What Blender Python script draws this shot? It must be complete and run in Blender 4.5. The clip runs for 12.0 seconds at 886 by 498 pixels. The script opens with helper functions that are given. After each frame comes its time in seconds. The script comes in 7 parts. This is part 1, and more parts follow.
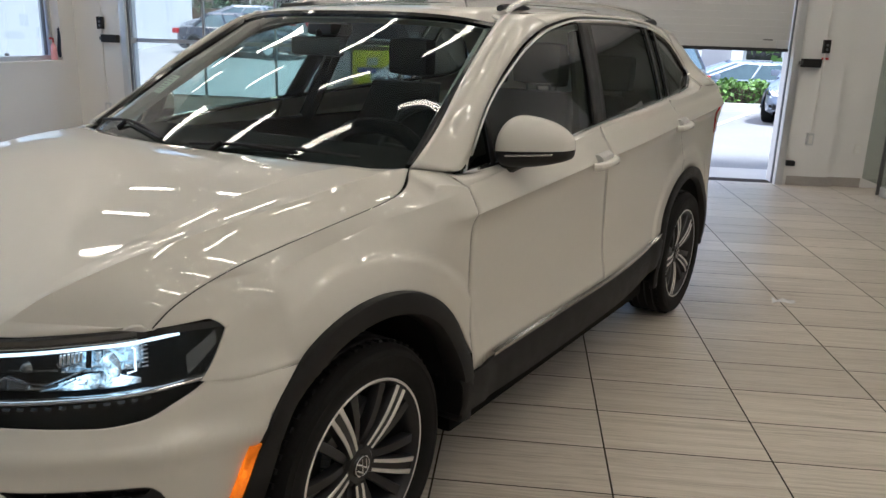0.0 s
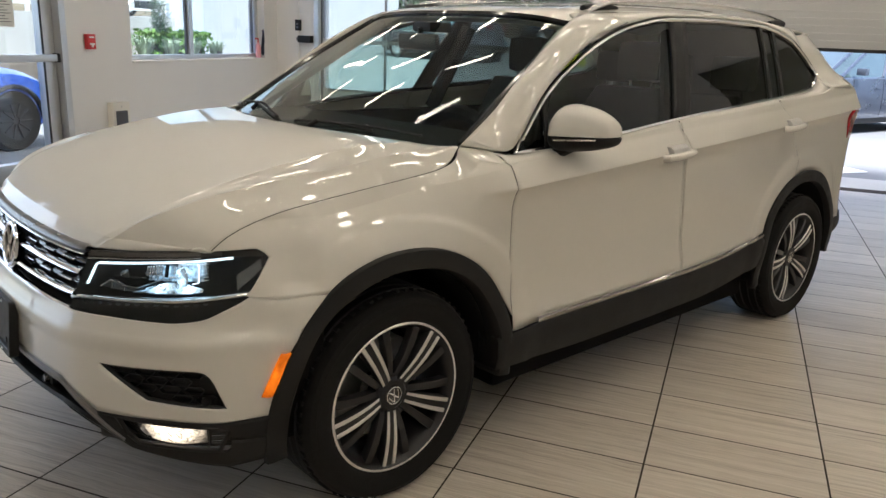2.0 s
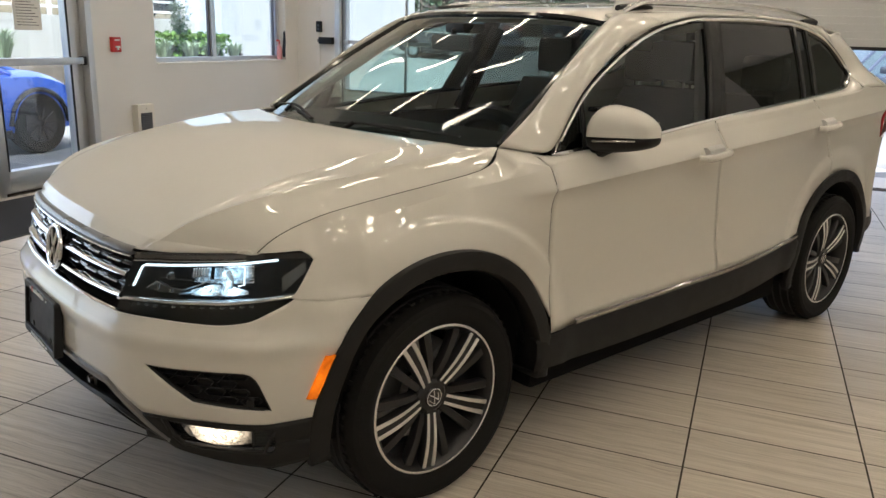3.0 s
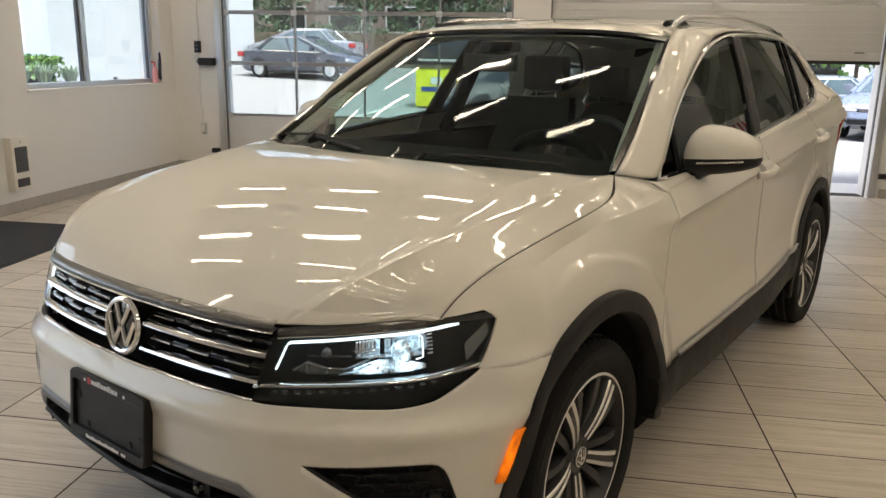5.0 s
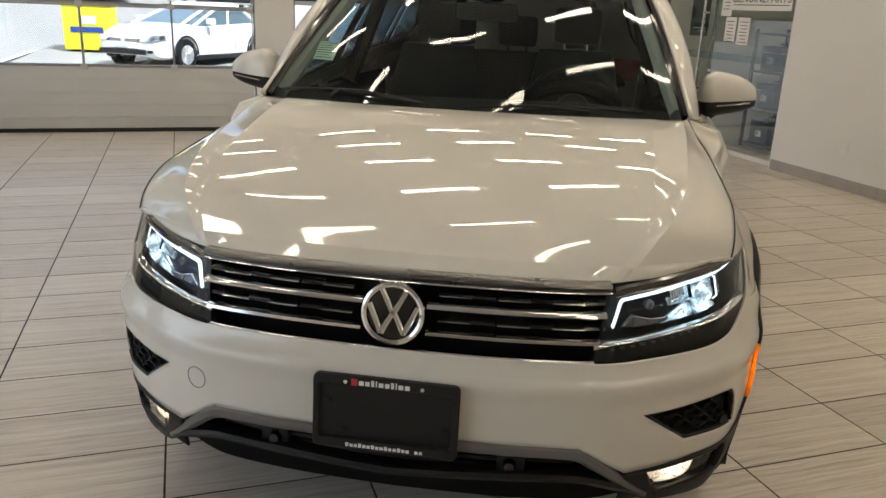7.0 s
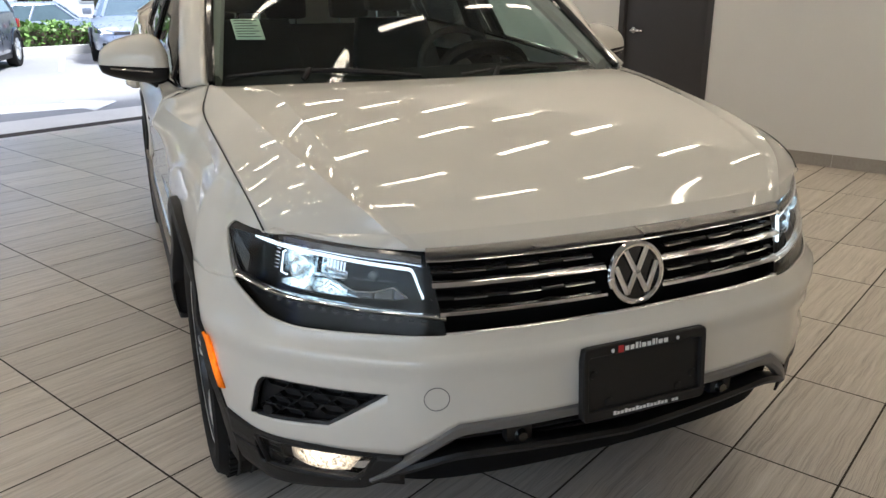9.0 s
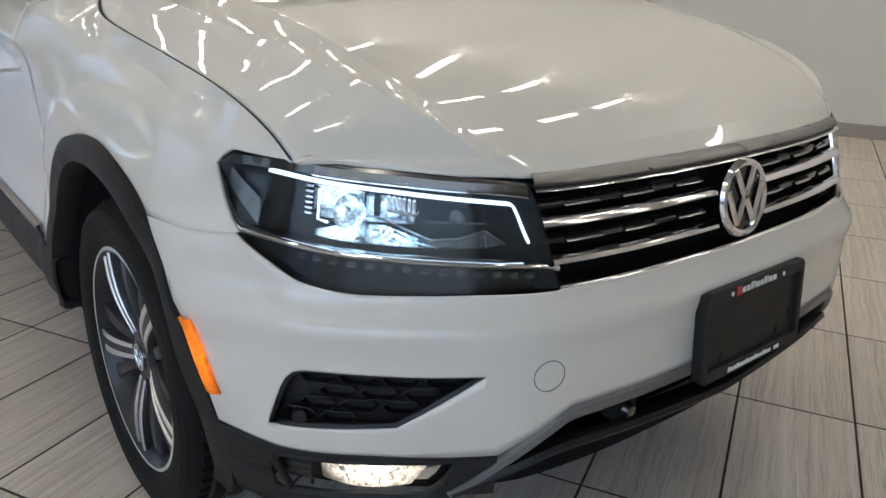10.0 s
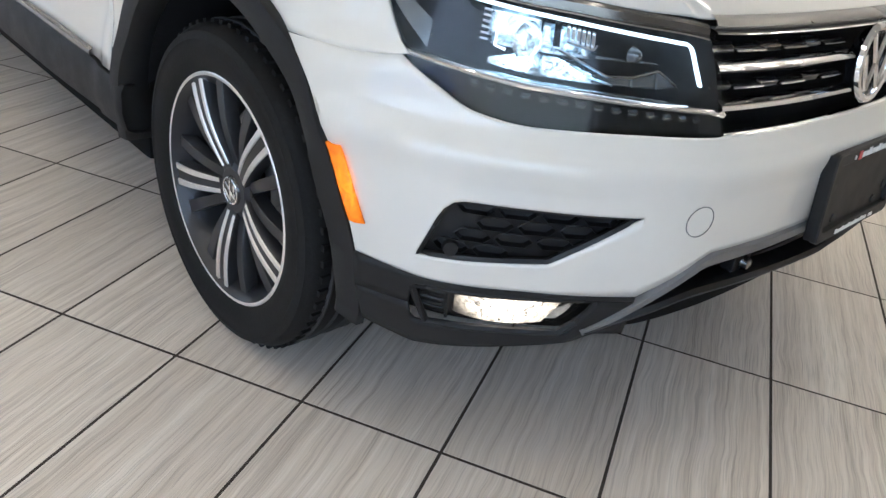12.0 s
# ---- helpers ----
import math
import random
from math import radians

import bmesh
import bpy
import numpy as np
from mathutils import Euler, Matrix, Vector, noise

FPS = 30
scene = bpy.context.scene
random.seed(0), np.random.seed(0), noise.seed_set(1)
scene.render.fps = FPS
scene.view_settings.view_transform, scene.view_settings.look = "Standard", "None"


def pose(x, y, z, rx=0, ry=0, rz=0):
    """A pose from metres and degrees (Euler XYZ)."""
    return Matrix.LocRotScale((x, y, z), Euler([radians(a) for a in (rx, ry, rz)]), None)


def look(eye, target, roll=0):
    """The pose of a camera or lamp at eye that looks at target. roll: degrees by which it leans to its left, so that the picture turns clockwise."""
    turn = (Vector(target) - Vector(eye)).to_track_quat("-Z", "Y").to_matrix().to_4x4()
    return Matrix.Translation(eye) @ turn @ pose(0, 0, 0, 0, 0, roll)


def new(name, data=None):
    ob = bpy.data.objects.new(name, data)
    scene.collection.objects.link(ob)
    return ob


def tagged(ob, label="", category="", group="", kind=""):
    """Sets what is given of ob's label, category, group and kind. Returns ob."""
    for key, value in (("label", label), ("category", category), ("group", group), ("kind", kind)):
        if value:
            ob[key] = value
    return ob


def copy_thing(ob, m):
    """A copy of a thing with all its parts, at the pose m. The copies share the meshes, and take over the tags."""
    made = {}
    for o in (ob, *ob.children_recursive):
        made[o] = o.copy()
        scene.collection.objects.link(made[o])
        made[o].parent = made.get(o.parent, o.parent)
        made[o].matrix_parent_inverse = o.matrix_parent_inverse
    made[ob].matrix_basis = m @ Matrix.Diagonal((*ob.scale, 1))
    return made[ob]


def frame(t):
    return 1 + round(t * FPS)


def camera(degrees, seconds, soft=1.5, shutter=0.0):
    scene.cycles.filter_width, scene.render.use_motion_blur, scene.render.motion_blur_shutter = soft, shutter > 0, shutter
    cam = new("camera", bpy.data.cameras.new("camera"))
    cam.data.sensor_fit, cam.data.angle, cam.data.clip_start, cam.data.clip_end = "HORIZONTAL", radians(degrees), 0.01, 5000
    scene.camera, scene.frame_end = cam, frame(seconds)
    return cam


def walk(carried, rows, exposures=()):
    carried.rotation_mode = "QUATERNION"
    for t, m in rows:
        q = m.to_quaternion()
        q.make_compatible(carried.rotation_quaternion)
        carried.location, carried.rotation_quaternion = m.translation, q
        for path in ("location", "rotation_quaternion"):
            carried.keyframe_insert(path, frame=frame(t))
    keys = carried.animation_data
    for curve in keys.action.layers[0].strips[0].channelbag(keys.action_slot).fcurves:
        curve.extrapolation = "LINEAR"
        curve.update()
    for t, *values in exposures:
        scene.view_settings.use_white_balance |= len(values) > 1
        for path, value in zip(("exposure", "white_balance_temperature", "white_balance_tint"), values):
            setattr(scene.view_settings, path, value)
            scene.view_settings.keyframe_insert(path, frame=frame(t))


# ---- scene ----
cam = camera(59.7, 12.0)

PATH = [
    (0, (2.0569, -1.4169, 1.463), (1.0109, 0.1468, 0.95), 1.92),
    (0.5, (2.3589, -1.3887, 1.4697), (1.2112, 0.1156, 0.9976), 2.05),
    (1, (2.5668, -1.3385, 1.4617), (1.3097, 0.0737, 0.9843), 2.22),
    (1.5, (2.6233, -1.3559, 1.457), (1.2781, -0.0354, 0.9577), 2.28),
    (2, (2.6253, -1.3694, 1.449), (1.2196, -0.1215, 0.9298), 2.25),
    (2.5, (2.6168, -1.3835, 1.4579), (1.178, -0.1774, 0.931), 2.05),
    (4.5, (2.0499, -1.69, 1.3999), (0.7846, -0.2828, 0.9299), 0.91),
    (5, (1.7446, -1.8124, 1.4367), (0.5996, -0.3055, 0.967), 1.04),
    (5.5, (1.4648, -2.0123, 1.4288), (0.4926, -0.3936, 0.9415), 1.66),
    (6, (1.1456, -2.1824, 1.4057), (0.3708, -0.4706, 0.884), 2.04),
    (6.5, (0.7466, -2.276, 1.4176), (0.1902, -0.4915, 0.8621), 2.56),
    (7, (0.3727, -2.4065, 1.4284), (0.0699, -0.5697, 0.8479), 2.40),
    (9, (-0.996, -2.1918, 1.3754), (-0.3104, -0.4749, 0.7552), -0.25),
    (9.5, (-1.1779, -1.839, 1.2714), (-0.2471, -0.2585, 0.6094), 0.65),
    (10, (-1.2778, -1.5844, 1.1623), (-0.1462, -0.1466, 0.4876), 1.73),
    (10.5, (-1.3161, -1.5523, 1.0632), (-0.1298, -0.1998, 0.3108), 3.19),
    (11, (-1.3817, -1.658, 0.9414), (-0.2267, -0.3305, 0.101), 4.40),
    (11.5, (-1.4196, -1.6197, 0.925), (-0.2808, -0.324, 0.0159), 6.04),
    (12, (-1.5632, -1.3802, 1.0617), (-0.3644, -0.1529, 0.1349), 7.69),
]
walk(cam, [(t, look(eye, target, roll)) for t, eye, target, roll in PATH], exposures=[(0, 1.17, 5550, 10), (2.5, 1.30, 5980, 10), (5.5, 1.25, 6450, 10), (7, 1.21, 6250, 10), (9.5, 1.25, 5750, 10), (10.5, 1.41, 5350, 10), (11, 1.57, 6000, 10), (11.5, 1.85, 5750, 10), (12, 1.95, 5450, 10)])
# ---- light ----
world = bpy.data.worlds.new("sky")
scene.world = world
world.use_nodes = True
wn = world.node_tree.nodes
sky = wn.new("ShaderNodeTexSky")
sky.sky_type, sky.sun_disc = "NISHITA", False
sky.sun_elevation, sky.sun_rotation = radians(60), radians(252.6)
sky.air_density, sky.dust_density = 1.0, 3.0
wn["Background"].inputs["Strength"].default_value = 0.15
world.node_tree.links.new(sky.outputs[0], wn["Background"].inputs["Color"])
sun = new("sun", bpy.data.lights.new("sun", "SUN"))
sun.data.energy, sun.data.angle, sun.data.color = 5.0, radians(12), (1.0, 0.97, 0.93)
sun.rotation_euler = (radians(30), 0, radians(72.6))
daylight = new("window_daylight", bpy.data.lights.new("window_daylight", "AREA"))   # area lamp added in place of sky light through the unseen shop window
daylight.data.shape, daylight.data.size, daylight.data.size_y = "RECTANGLE", 4.6, 2.1
daylight.data.energy, daylight.data.color = 7.0, (0.93, 0.97, 1.0)

# ---- helpers of this scene ----
ROOM = pose(-0.0081, -0.0248, 0, 0, 0, 28.152)      # room axes: u along the back wall, v into the depth


def nodes_of(m):
    m.use_nodes = True
    return m.node_tree.nodes, m.node_tree.links, m.node_tree.nodes["Principled BSDF"]


def surface(name, color, rough=0.5, metal=0.0, vary=0.12, scale=6.0, fine=90.0, bump=0.0, coat=0.0, each=0.0, spec=0.5):
    """Base colour varied at two scales, with relief and uneven gloss."""
    m = bpy.data.materials.new(name)
    n, l, b = nodes_of(m)
    tc = n.new("ShaderNodeTexCoord")
    big, small = n.new("ShaderNodeTexNoise"), n.new("ShaderNodeTexNoise")
    big.inputs["Scale"].default_value, small.inputs["Scale"].default_value = scale, fine
    big.inputs["Detail"].default_value, small.inputs["Detail"].default_value = 4, 3
    for t in (big, small):
        l.new(tc.outputs["Object"], t.inputs["Vector"])
    add = n.new("ShaderNodeMath")
    add.operation = "ADD"
    l.new(big.outputs["Fac"], add.inputs[0])
    l.new(small.outputs["Fac"], add.inputs[1])
    last = add.outputs[0]
    if each:
        info = n.new("ShaderNodeObjectInfo")
        mul = n.new("ShaderNodeMath")
        mul.operation = "MULTIPLY_ADD"
        l.new(info.outputs["Random"], mul.inputs[0])
        mul.inputs[1].default_value = each
        l.new(last, mul.inputs[2])
        last = mul.outputs[0]
    span = n.new("ShaderNodeMapRange")
    span.inputs["From Min"].default_value, span.inputs["From Max"].default_value = 0.6, 1.4 + each
    span.inputs["To Min"].default_value, span.inputs["To Max"].default_value = 1 - vary, 1 + vary
    l.new(last, span.inputs["Value"])
    tint = n.new("ShaderNodeVectorMath")
    tint.operation = "SCALE"
    tint.inputs[0].default_value = color
    l.new(span.outputs[0], tint.inputs["Scale"])
    l.new(tint.outputs[0], b.inputs["Base Color"])
    rr = n.new("ShaderNodeMapRange")
    rr.inputs["From Min"].default_value, rr.inputs["From Max"].default_value = 0.3, 0.7
    rr.inputs["To Min"].default_value, rr.inputs["To Max"].default_value = max(0.0, rough - 0.05), min(1.0, rough + 0.05)
    l.new(big.outputs["Fac"], rr.inputs["Value"])
    l.new(rr.outputs[0], b.inputs["Roughness"])
    b.inputs["Metallic"].default_value = metal
    b.inputs["Specular IOR Level"].default_value = spec
    b.inputs["Coat Weight"].default_value = coat
    b.inputs["Coat Roughness"].default_value = 0.02
    if bump:
        bp = n.new("ShaderNodeBump")
        bp.inputs["Strength"].default_value, bp.inputs["Distance"].default_value = bump, 0.002
        l.new(small.outputs["Fac"], bp.inputs["Height"])
        l.new(bp.outputs[0], b.inputs["Normal"])
    return m


def glass(name, tint, gloss=0.02, base=0.065):
    m = bpy.data.materials.new(name)
    n, l, b = nodes_of(m)
    n.remove(b)
    out = n["Material Output"]
    clear, shine, mix, fr = (n.new(k) for k in ("ShaderNodeBsdfTransparent", "ShaderNodeBsdfGlossy", "ShaderNodeMixShader", "ShaderNodeLayerWeight"))
    clear.inputs["Color"].default_value = (*tint, 1)
    shine.inputs["Roughness"].default_value = gloss
    fr.inputs["Blend"].default_value = 0.5
    power, span = n.new("ShaderNodeMath"), n.new("ShaderNodeMath")
    power.operation, span.operation = "POWER", "MULTIPLY_ADD"
    power.inputs[1].default_value = 4.5
    span.inputs[1].default_value, span.inputs[2].default_value = 1 - base, base
    l.new(fr.outputs["Facing"], power.inputs[0])
    l.new(power.outputs[0], span.inputs[0])
    l.new(span.outputs[0], mix.inputs[0])
    l.new(clear.outputs[0], mix.inputs[1])
    l.new(shine.outputs[0], mix.inputs[2])
    l.new(mix.outputs[0], out.inputs["Surface"])
    return m


def glow(name, color, strength):
    m = bpy.data.materials.new(name)
    n, l, b = nodes_of(m)
    b.inputs["Base Color"].default_value = (0.8, 0.8, 0.8, 1)
    b.inputs["Emission Color"].default_value = (*color, 1)
    b.inputs["Emission Strength"].default_value = strength
    return m


def solid(name, verts, faces, material, parent=None, label="", smooth=35, thick=0.0, inward=-1.0):
    """One mesh object; parts hang under their thing."""
    me = bpy.data.meshes.new(name)
    me.from_pydata([tuple(v) for v in verts], [], faces)
    me.materials.append(material)
    if smooth:
        me.shade_smooth()
        me.set_sharp_from_angle(angle=radians(smooth))
    ob = new(name, me)
    if parent is not None:
        ob.parent = parent
    if label:
        ob["label"] = label
    if thick:
        s = ob.modifiers.new("thickness", "SOLIDIFY")
        s.thickness, s.offset = thick, inward
    return ob


def part(name, bm, material, parent=None, label="", smooth=35):
    me = bpy.data.meshes.new(name)
    bm.to_mesh(me)
    bm.free()
    me.materials.append(material)
    if smooth:
        me.shade_smooth()
        me.set_sharp_from_angle(angle=radians(smooth))
    ob = new(name, me)
    if parent is not None:
        ob.parent = parent
    if label:
        ob["label"] = label
    return ob


def boxes(*spans, bevel=0.0):
    """A bmesh of boxes, each (x0, x1, y0, y1, z0, z1), with softened edges."""
    bm = bmesh.new()
    for x0, x1, y0, y1, z0, z1 in spans:
        r = bmesh.ops.create_cube(bm, size=1.0, matrix=Matrix.LocRotScale(((x0 + x1) / 2, (y0 + y1) / 2, (z0 + z1) / 2), None, (x1 - x0, y1 - y0, z1 - z0)))
    if bevel:
        bmesh.ops.bevel(bm, geom=bm.edges[:], offset=bevel, segments=2, affect="EDGES", profile=0.7)
    return bm


def rod(points, radius, sides=8, closed=False, flat=1.0):
    """A bmesh tube along a polyline."""
    bm = bmesh.new()
    P = [Vector(p) for p in points]
    rings, up = [], Vector((0, 0, 1))
    for i, p in enumerate(P):
        a = P[i - 1] if (i or closed) else p
        b = P[(i + 1) % len(P)] if (i < len(P) - 1 or closed) else p
        d = (b - a).normalized()
        s = d.cross(up)
        if s.length < 0.05:
            s = d.cross(Vector((1, 0, 0)))
        s.normalize()
        w = s.cross(d)
        rings.append([bm.verts.new(p + radius * (math.cos(k * math.tau / sides) * s + flat * math.sin(k * math.tau / sides) * w)) for k in range(sides)])
    for i in range(len(rings) - (0 if closed else 1)):
        A, B = rings[i], rings[(i + 1) % len(rings)]
        for k in range(sides):
            bm.faces.new((A[k], A[(k + 1) % sides], B[(k + 1) % sides], B[k]))
    if not closed:
        bm.faces.new(rings[0][::-1])
        bm.faces.new(rings[-1])
    bmesh.ops.recalc_face_normals(bm, faces=bm.faces[:])
    return bm


def lathe(profile, turns=48, axis="x"):
    """A bmesh turned from (radius, along) pairs round the x axis."""
    bm = bmesh.new()
    rings = []
    for k in range(turns):
        a = k * math.tau / turns
        rings.append([bm.verts.new((h, r * math.cos(a), r * math.sin(a)) if axis == "x" else (r * math.cos(a), r * math.sin(a), h)) for r, h in profile])
    for k in range(turns):
        A, B = rings[k], rings[(k + 1) % turns]
        for i in range(len(profile) - 1):
            bm.faces.new((A[i], A[i + 1], B[i + 1], B[i]))
    bmesh.ops.remove_doubles(bm, verts=bm.verts[:], dist=1e-6)
    bmesh.ops.recalc_face_normals(bm, faces=bm.faces[:])
    return bm


def thing(name, label, category, m=None, group="", kind=""):
    ob = tagged(new(name), label, category, group, kind)
    if m is not None:
        ob.matrix_world = m
    return ob


def structure(name, bm, material, label="", category="", smooth=0, m=ROOM):
    ob = part(name, bm, material, None, "", smooth)
    ob.matrix_world = m
    return tagged(ob, label, category, kind="structure")


# ---- materials ----
WALL = surface("wall_paint", (0.74, 0.732, 0.72), 0.55, vary=0.03, scale=1.2, fine=160, bump=0.15)
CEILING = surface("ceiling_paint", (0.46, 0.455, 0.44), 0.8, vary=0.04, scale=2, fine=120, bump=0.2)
SKIRT = surface("skirting_tile", (0.36, 0.335, 0.31), 0.4, vary=0.12, scale=5, fine=60, bump=0.1)
GROUT = surface("grout", (0.052, 0.043, 0.036), 0.9, spec=0.1, vary=0.2, scale=8, fine=150, bump=0.3)
ALU = surface("aluminium", (0.62, 0.63, 0.64), 0.35, metal=0.85, vary=0.08, scale=4, fine=120)
ALU_DARK = surface("dark_aluminium", (0.16, 0.16, 0.165), 0.4, metal=0.6, vary=0.1)
ALU_MID = surface("grey_aluminium", (0.34, 0.34, 0.345), 0.4, metal=0.6, vary=0.1)
DOORPANEL = surface("door_panel", (0.58, 0.58, 0.575), 0.45, vary=0.05, scale=2, fine=60, bump=0.05)
BLACK_PLASTIC = surface("black_plastic", (0.009, 0.009, 0.0095), 0.5, spec=0.35, vary=0.15, scale=20, fine=300, bump=0.1)
RUBBER = surface("rubber", (0.02, 0.02, 0.02), 0.7, vary=0.2, scale=10, fine=120, bump=0.2)
RED = surface("red_plastic", (0.5, 0.03, 0.03), 0.35, vary=0.06)
WHITE_PLASTIC = surface("white_plastic", (0.75, 0.74, 0.71), 0.4, vary=0.04)
PAPER = surface("paper", (0.78, 0.78, 0.76), 0.7, vary=0.03, scale=9, fine=80)
INK = surface("ink", (0.03, 0.03, 0.035), 0.6, vary=0.05)
CHARCOAL = surface("charcoal_paint", (0.045, 0.042, 0.045), 0.45, vary=0.08, scale=3, fine=90, bump=0.08)
MAT = surface("mat_fibre", (0.02, 0.02, 0.022), 0.95, vary=0.3, scale=30, fine=400, bump=0.8)
STEEL = surface("brushed_steel", (0.6, 0.6, 0.6), 0.25, metal=1.0, vary=0.06)
PANE = glass("window_glass", (0.93, 0.96, 0.95))
LAMP = glow("strip_light", (1.0, 0.84, 0.62), 9.5)
ASPHALT = surface("asphalt", (0.22, 0.22, 0.22), 0.85, vary=0.18, scale=0.6, fine=40, bump=0.4)
CONCRETE = surface("concrete", (0.5, 0.49, 0.46), 0.8, vary=0.12, scale=1.5, fine=50, bump=0.3)
LINE = surface("road_paint", (0.75, 0.75, 0.73), 0.7, vary=0.1, scale=5, fine=60)
GRASS = surface("grass", (0.10, 0.22, 0.045), 0.9, vary=0.35, scale=3, fine=40, bump=0.5)
BARK = surface("bark", (0.09, 0.065, 0.045), 0.9, vary=0.3, scale=10, fine=60, bump=0.6)
STUCCO = surface("stucco", (0.52, 0.53, 0.54), 0.8, vary=0.05, scale=1, fine=80, bump=0.3)


def leaf_material(name, color):
    m = bpy.data.materials.new(name)
    n, l, b = nodes_of(m)
    g = n.new("ShaderNodeNewGeometry")
    r = n.new("ShaderNodeMapRange")
    r.inputs["To Min"].default_value, r.inputs["To Max"].default_value = 0.55, 1.5
    l.new(g.outputs["Random Per Island"], r.inputs["Value"])
    v = n.new("ShaderNodeVectorMath")
    v.operation = "SCALE"
    v.inputs[0].default_value = color
    l.new(r.outputs[0], v.inputs["Scale"])
    l.new(v.outputs[0], b.inputs["Base Color"])
    b.inputs["Roughness"].default_value = 0.55
    return m


LEAF_HEDGE = leaf_material("hedge_leaf", (0.10, 0.19, 0.035))
LEAF_TREE = leaf_material("tree_leaf", (0.035, 0.07, 0.03))
LEAF_PALE = leaf_material("pale_leaf", (0.30, 0.37, 0.26))


def tile_material():
    """Porcelain with long, slightly wavy wood-like veins along u, every tile cut from another place."""
    m = bpy.data.materials.new("floor_tile")
    n, l, b = nodes_of(m)
    tc, info, mp = n.new("ShaderNodeTexCoord"), n.new("ShaderNodeObjectInfo"), n.new("ShaderNodeMapping")
    sep = n.new("ShaderNodeVectorMath")
    sep.operation = "MULTIPLY_ADD"
    sep.inputs[1].default_value = (7.0, 13.0, 3.0)
    comb = n.new("ShaderNodeCombineXYZ")
    for k in range(3):
        l.new(info.outputs["Random"], comb.inputs[k])
    l.new(comb.outputs[0], sep.inputs[0])
    l.new(tc.outputs["Object"], sep.inputs[2])
    mp.inputs["Scale"].default_value = (0.8, 40.0, 1.0)
    bend, sway, shift = n.new("ShaderNodeTexNoise"), n.new("ShaderNodeVectorMath"), n.new("ShaderNodeVectorMath")
    bend.inputs["Scale"].default_value, bend.inputs["Detail"].default_value = 7.0, 2
    l.new(sep.outputs[0], bend.inputs["Vector"])
    shift.operation, sway.operation = "SUBTRACT", "MULTIPLY_ADD"
    shift.inputs[1].default_value = (0.5, 0.5, 0.5)
    l.new(bend.outputs["Color"], shift.inputs[0])
    sway.inputs[1].default_value = (0.0, 0.022, 0.0)
    l.new(shift.outputs[0], sway.inputs[0])
    l.new(sep.outputs[0], sway.inputs[2])
    l.new(sway.outputs[0], mp.inputs["Vector"])
    vein, fine, cloud = n.new("ShaderNodeTexNoise"), n.new("ShaderNodeTexNoise"), n.new("ShaderNodeTexNoise")
    vein.inputs["Scale"].default_value, vein.inputs["Detail"].default_value, vein.inputs["Distortion"].default_value = 1.6, 6, 0.6
    fine.inputs["Scale"].default_value, fine.inputs["Detail"].default_value = 7.0, 4
    cloud.inputs["Scale"].default_value = 2.2
    l.new(mp.outputs[0], vein.inputs["Vector"])
    l.new(mp.outputs[0], fine.inputs["Vector"])
    l.new(sep.outputs[0], cloud.inputs["Vector"])
    mix = n.new("ShaderNodeMath")
    mix.operation = "MULTIPLY_ADD"
    mix.inputs[1].default_value = 0.5
    l.new(fine.outputs["Fac"], mix.inputs[0])
    l.new(vein.outputs["Fac"], mix.inputs[2])
    ramp = n.new("ShaderNodeValToRGB")
    e = ramp.color_ramp.elements
    e[0].position, e[0].color = 0.44, (0.35, 0.305, 0.25, 1)
    e[1].position, e[1].color = 1.0, (0.66, 0.605, 0.53, 1)
    mid = ramp.color_ramp.elements.new(0.70)
    mid.color = (0.55, 0.488, 0.412, 1)
    l.new(mix.outputs[0], ramp.inputs[0])
    tone = n.new("ShaderNodeMapRange")
    tone.inputs["To Min"].default_value, tone.inputs["To Max"].default_value = 0.95, 1.12
    l.new(info.outputs["Random"], tone.inputs["Value"])
    # thin dark pores that come and go in patches
    mp2, pore, pore_f, place, both_ = n.new("ShaderNodeMapping"), n.new("ShaderNodeTexNoise"), n.new("ShaderNodeMapRange"), n.new("ShaderNodeMapRange"), n.new("ShaderNodeMath")
    mp2.inputs["Scale"].default_value = (8.0, 420.0, 8.0)
    l.new(sway.outputs[0], mp2.inputs["Vector"])
    pore.inputs["Scale"].default_value, pore.inputs["Detail"].default_value = 1.0, 2
    l.new(mp2.outputs[0], pore.inputs["Vector"])
    pore_f.inputs["From Min"].default_value, pore_f.inputs["From Max"].default_value = 0.30, 0.52
    pore_f.inputs["To Min"].default_value, pore_f.inputs["To Max"].default_value = 0.36, 0.0
    l.new(pore.outputs["Fac"], pore_f.inputs["Value"])
    place.inputs["From Min"].default_value, place.inputs["From Max"].default_value = 0.34, 0.62
    place.inputs["To Min"].default_value, place.inputs["To Max"].default_value = 0.35, 1.0
    l.new(cloud.outputs["Fac"], place.inputs["Value"])
    both_.operation = "MULTIPLY"
    l.new(pore_f.outputs[0], both_.inputs[0])
    l.new(place.outputs[0], both_.inputs[1])
    dark = n.new("ShaderNodeMath")
    dark.operation = "SUBTRACT"
    l.new(tone.outputs[0], dark.inputs[0])
    l.new(both_.outputs[0], dark.inputs[1])
    v = n.new("ShaderNodeVectorMath")
    v.operation = "SCALE"
    l.new(ramp.outputs[0], v.inputs[0])
    l.new(dark.outputs[0], v.inputs["Scale"])
    l.new(v.outputs[0], b.inputs["Base Color"])
    rr = n.new("ShaderNodeMapRange")
    rr.inputs["To Min"].default_value, rr.inputs["To Max"].default_value = 0.26, 0.38
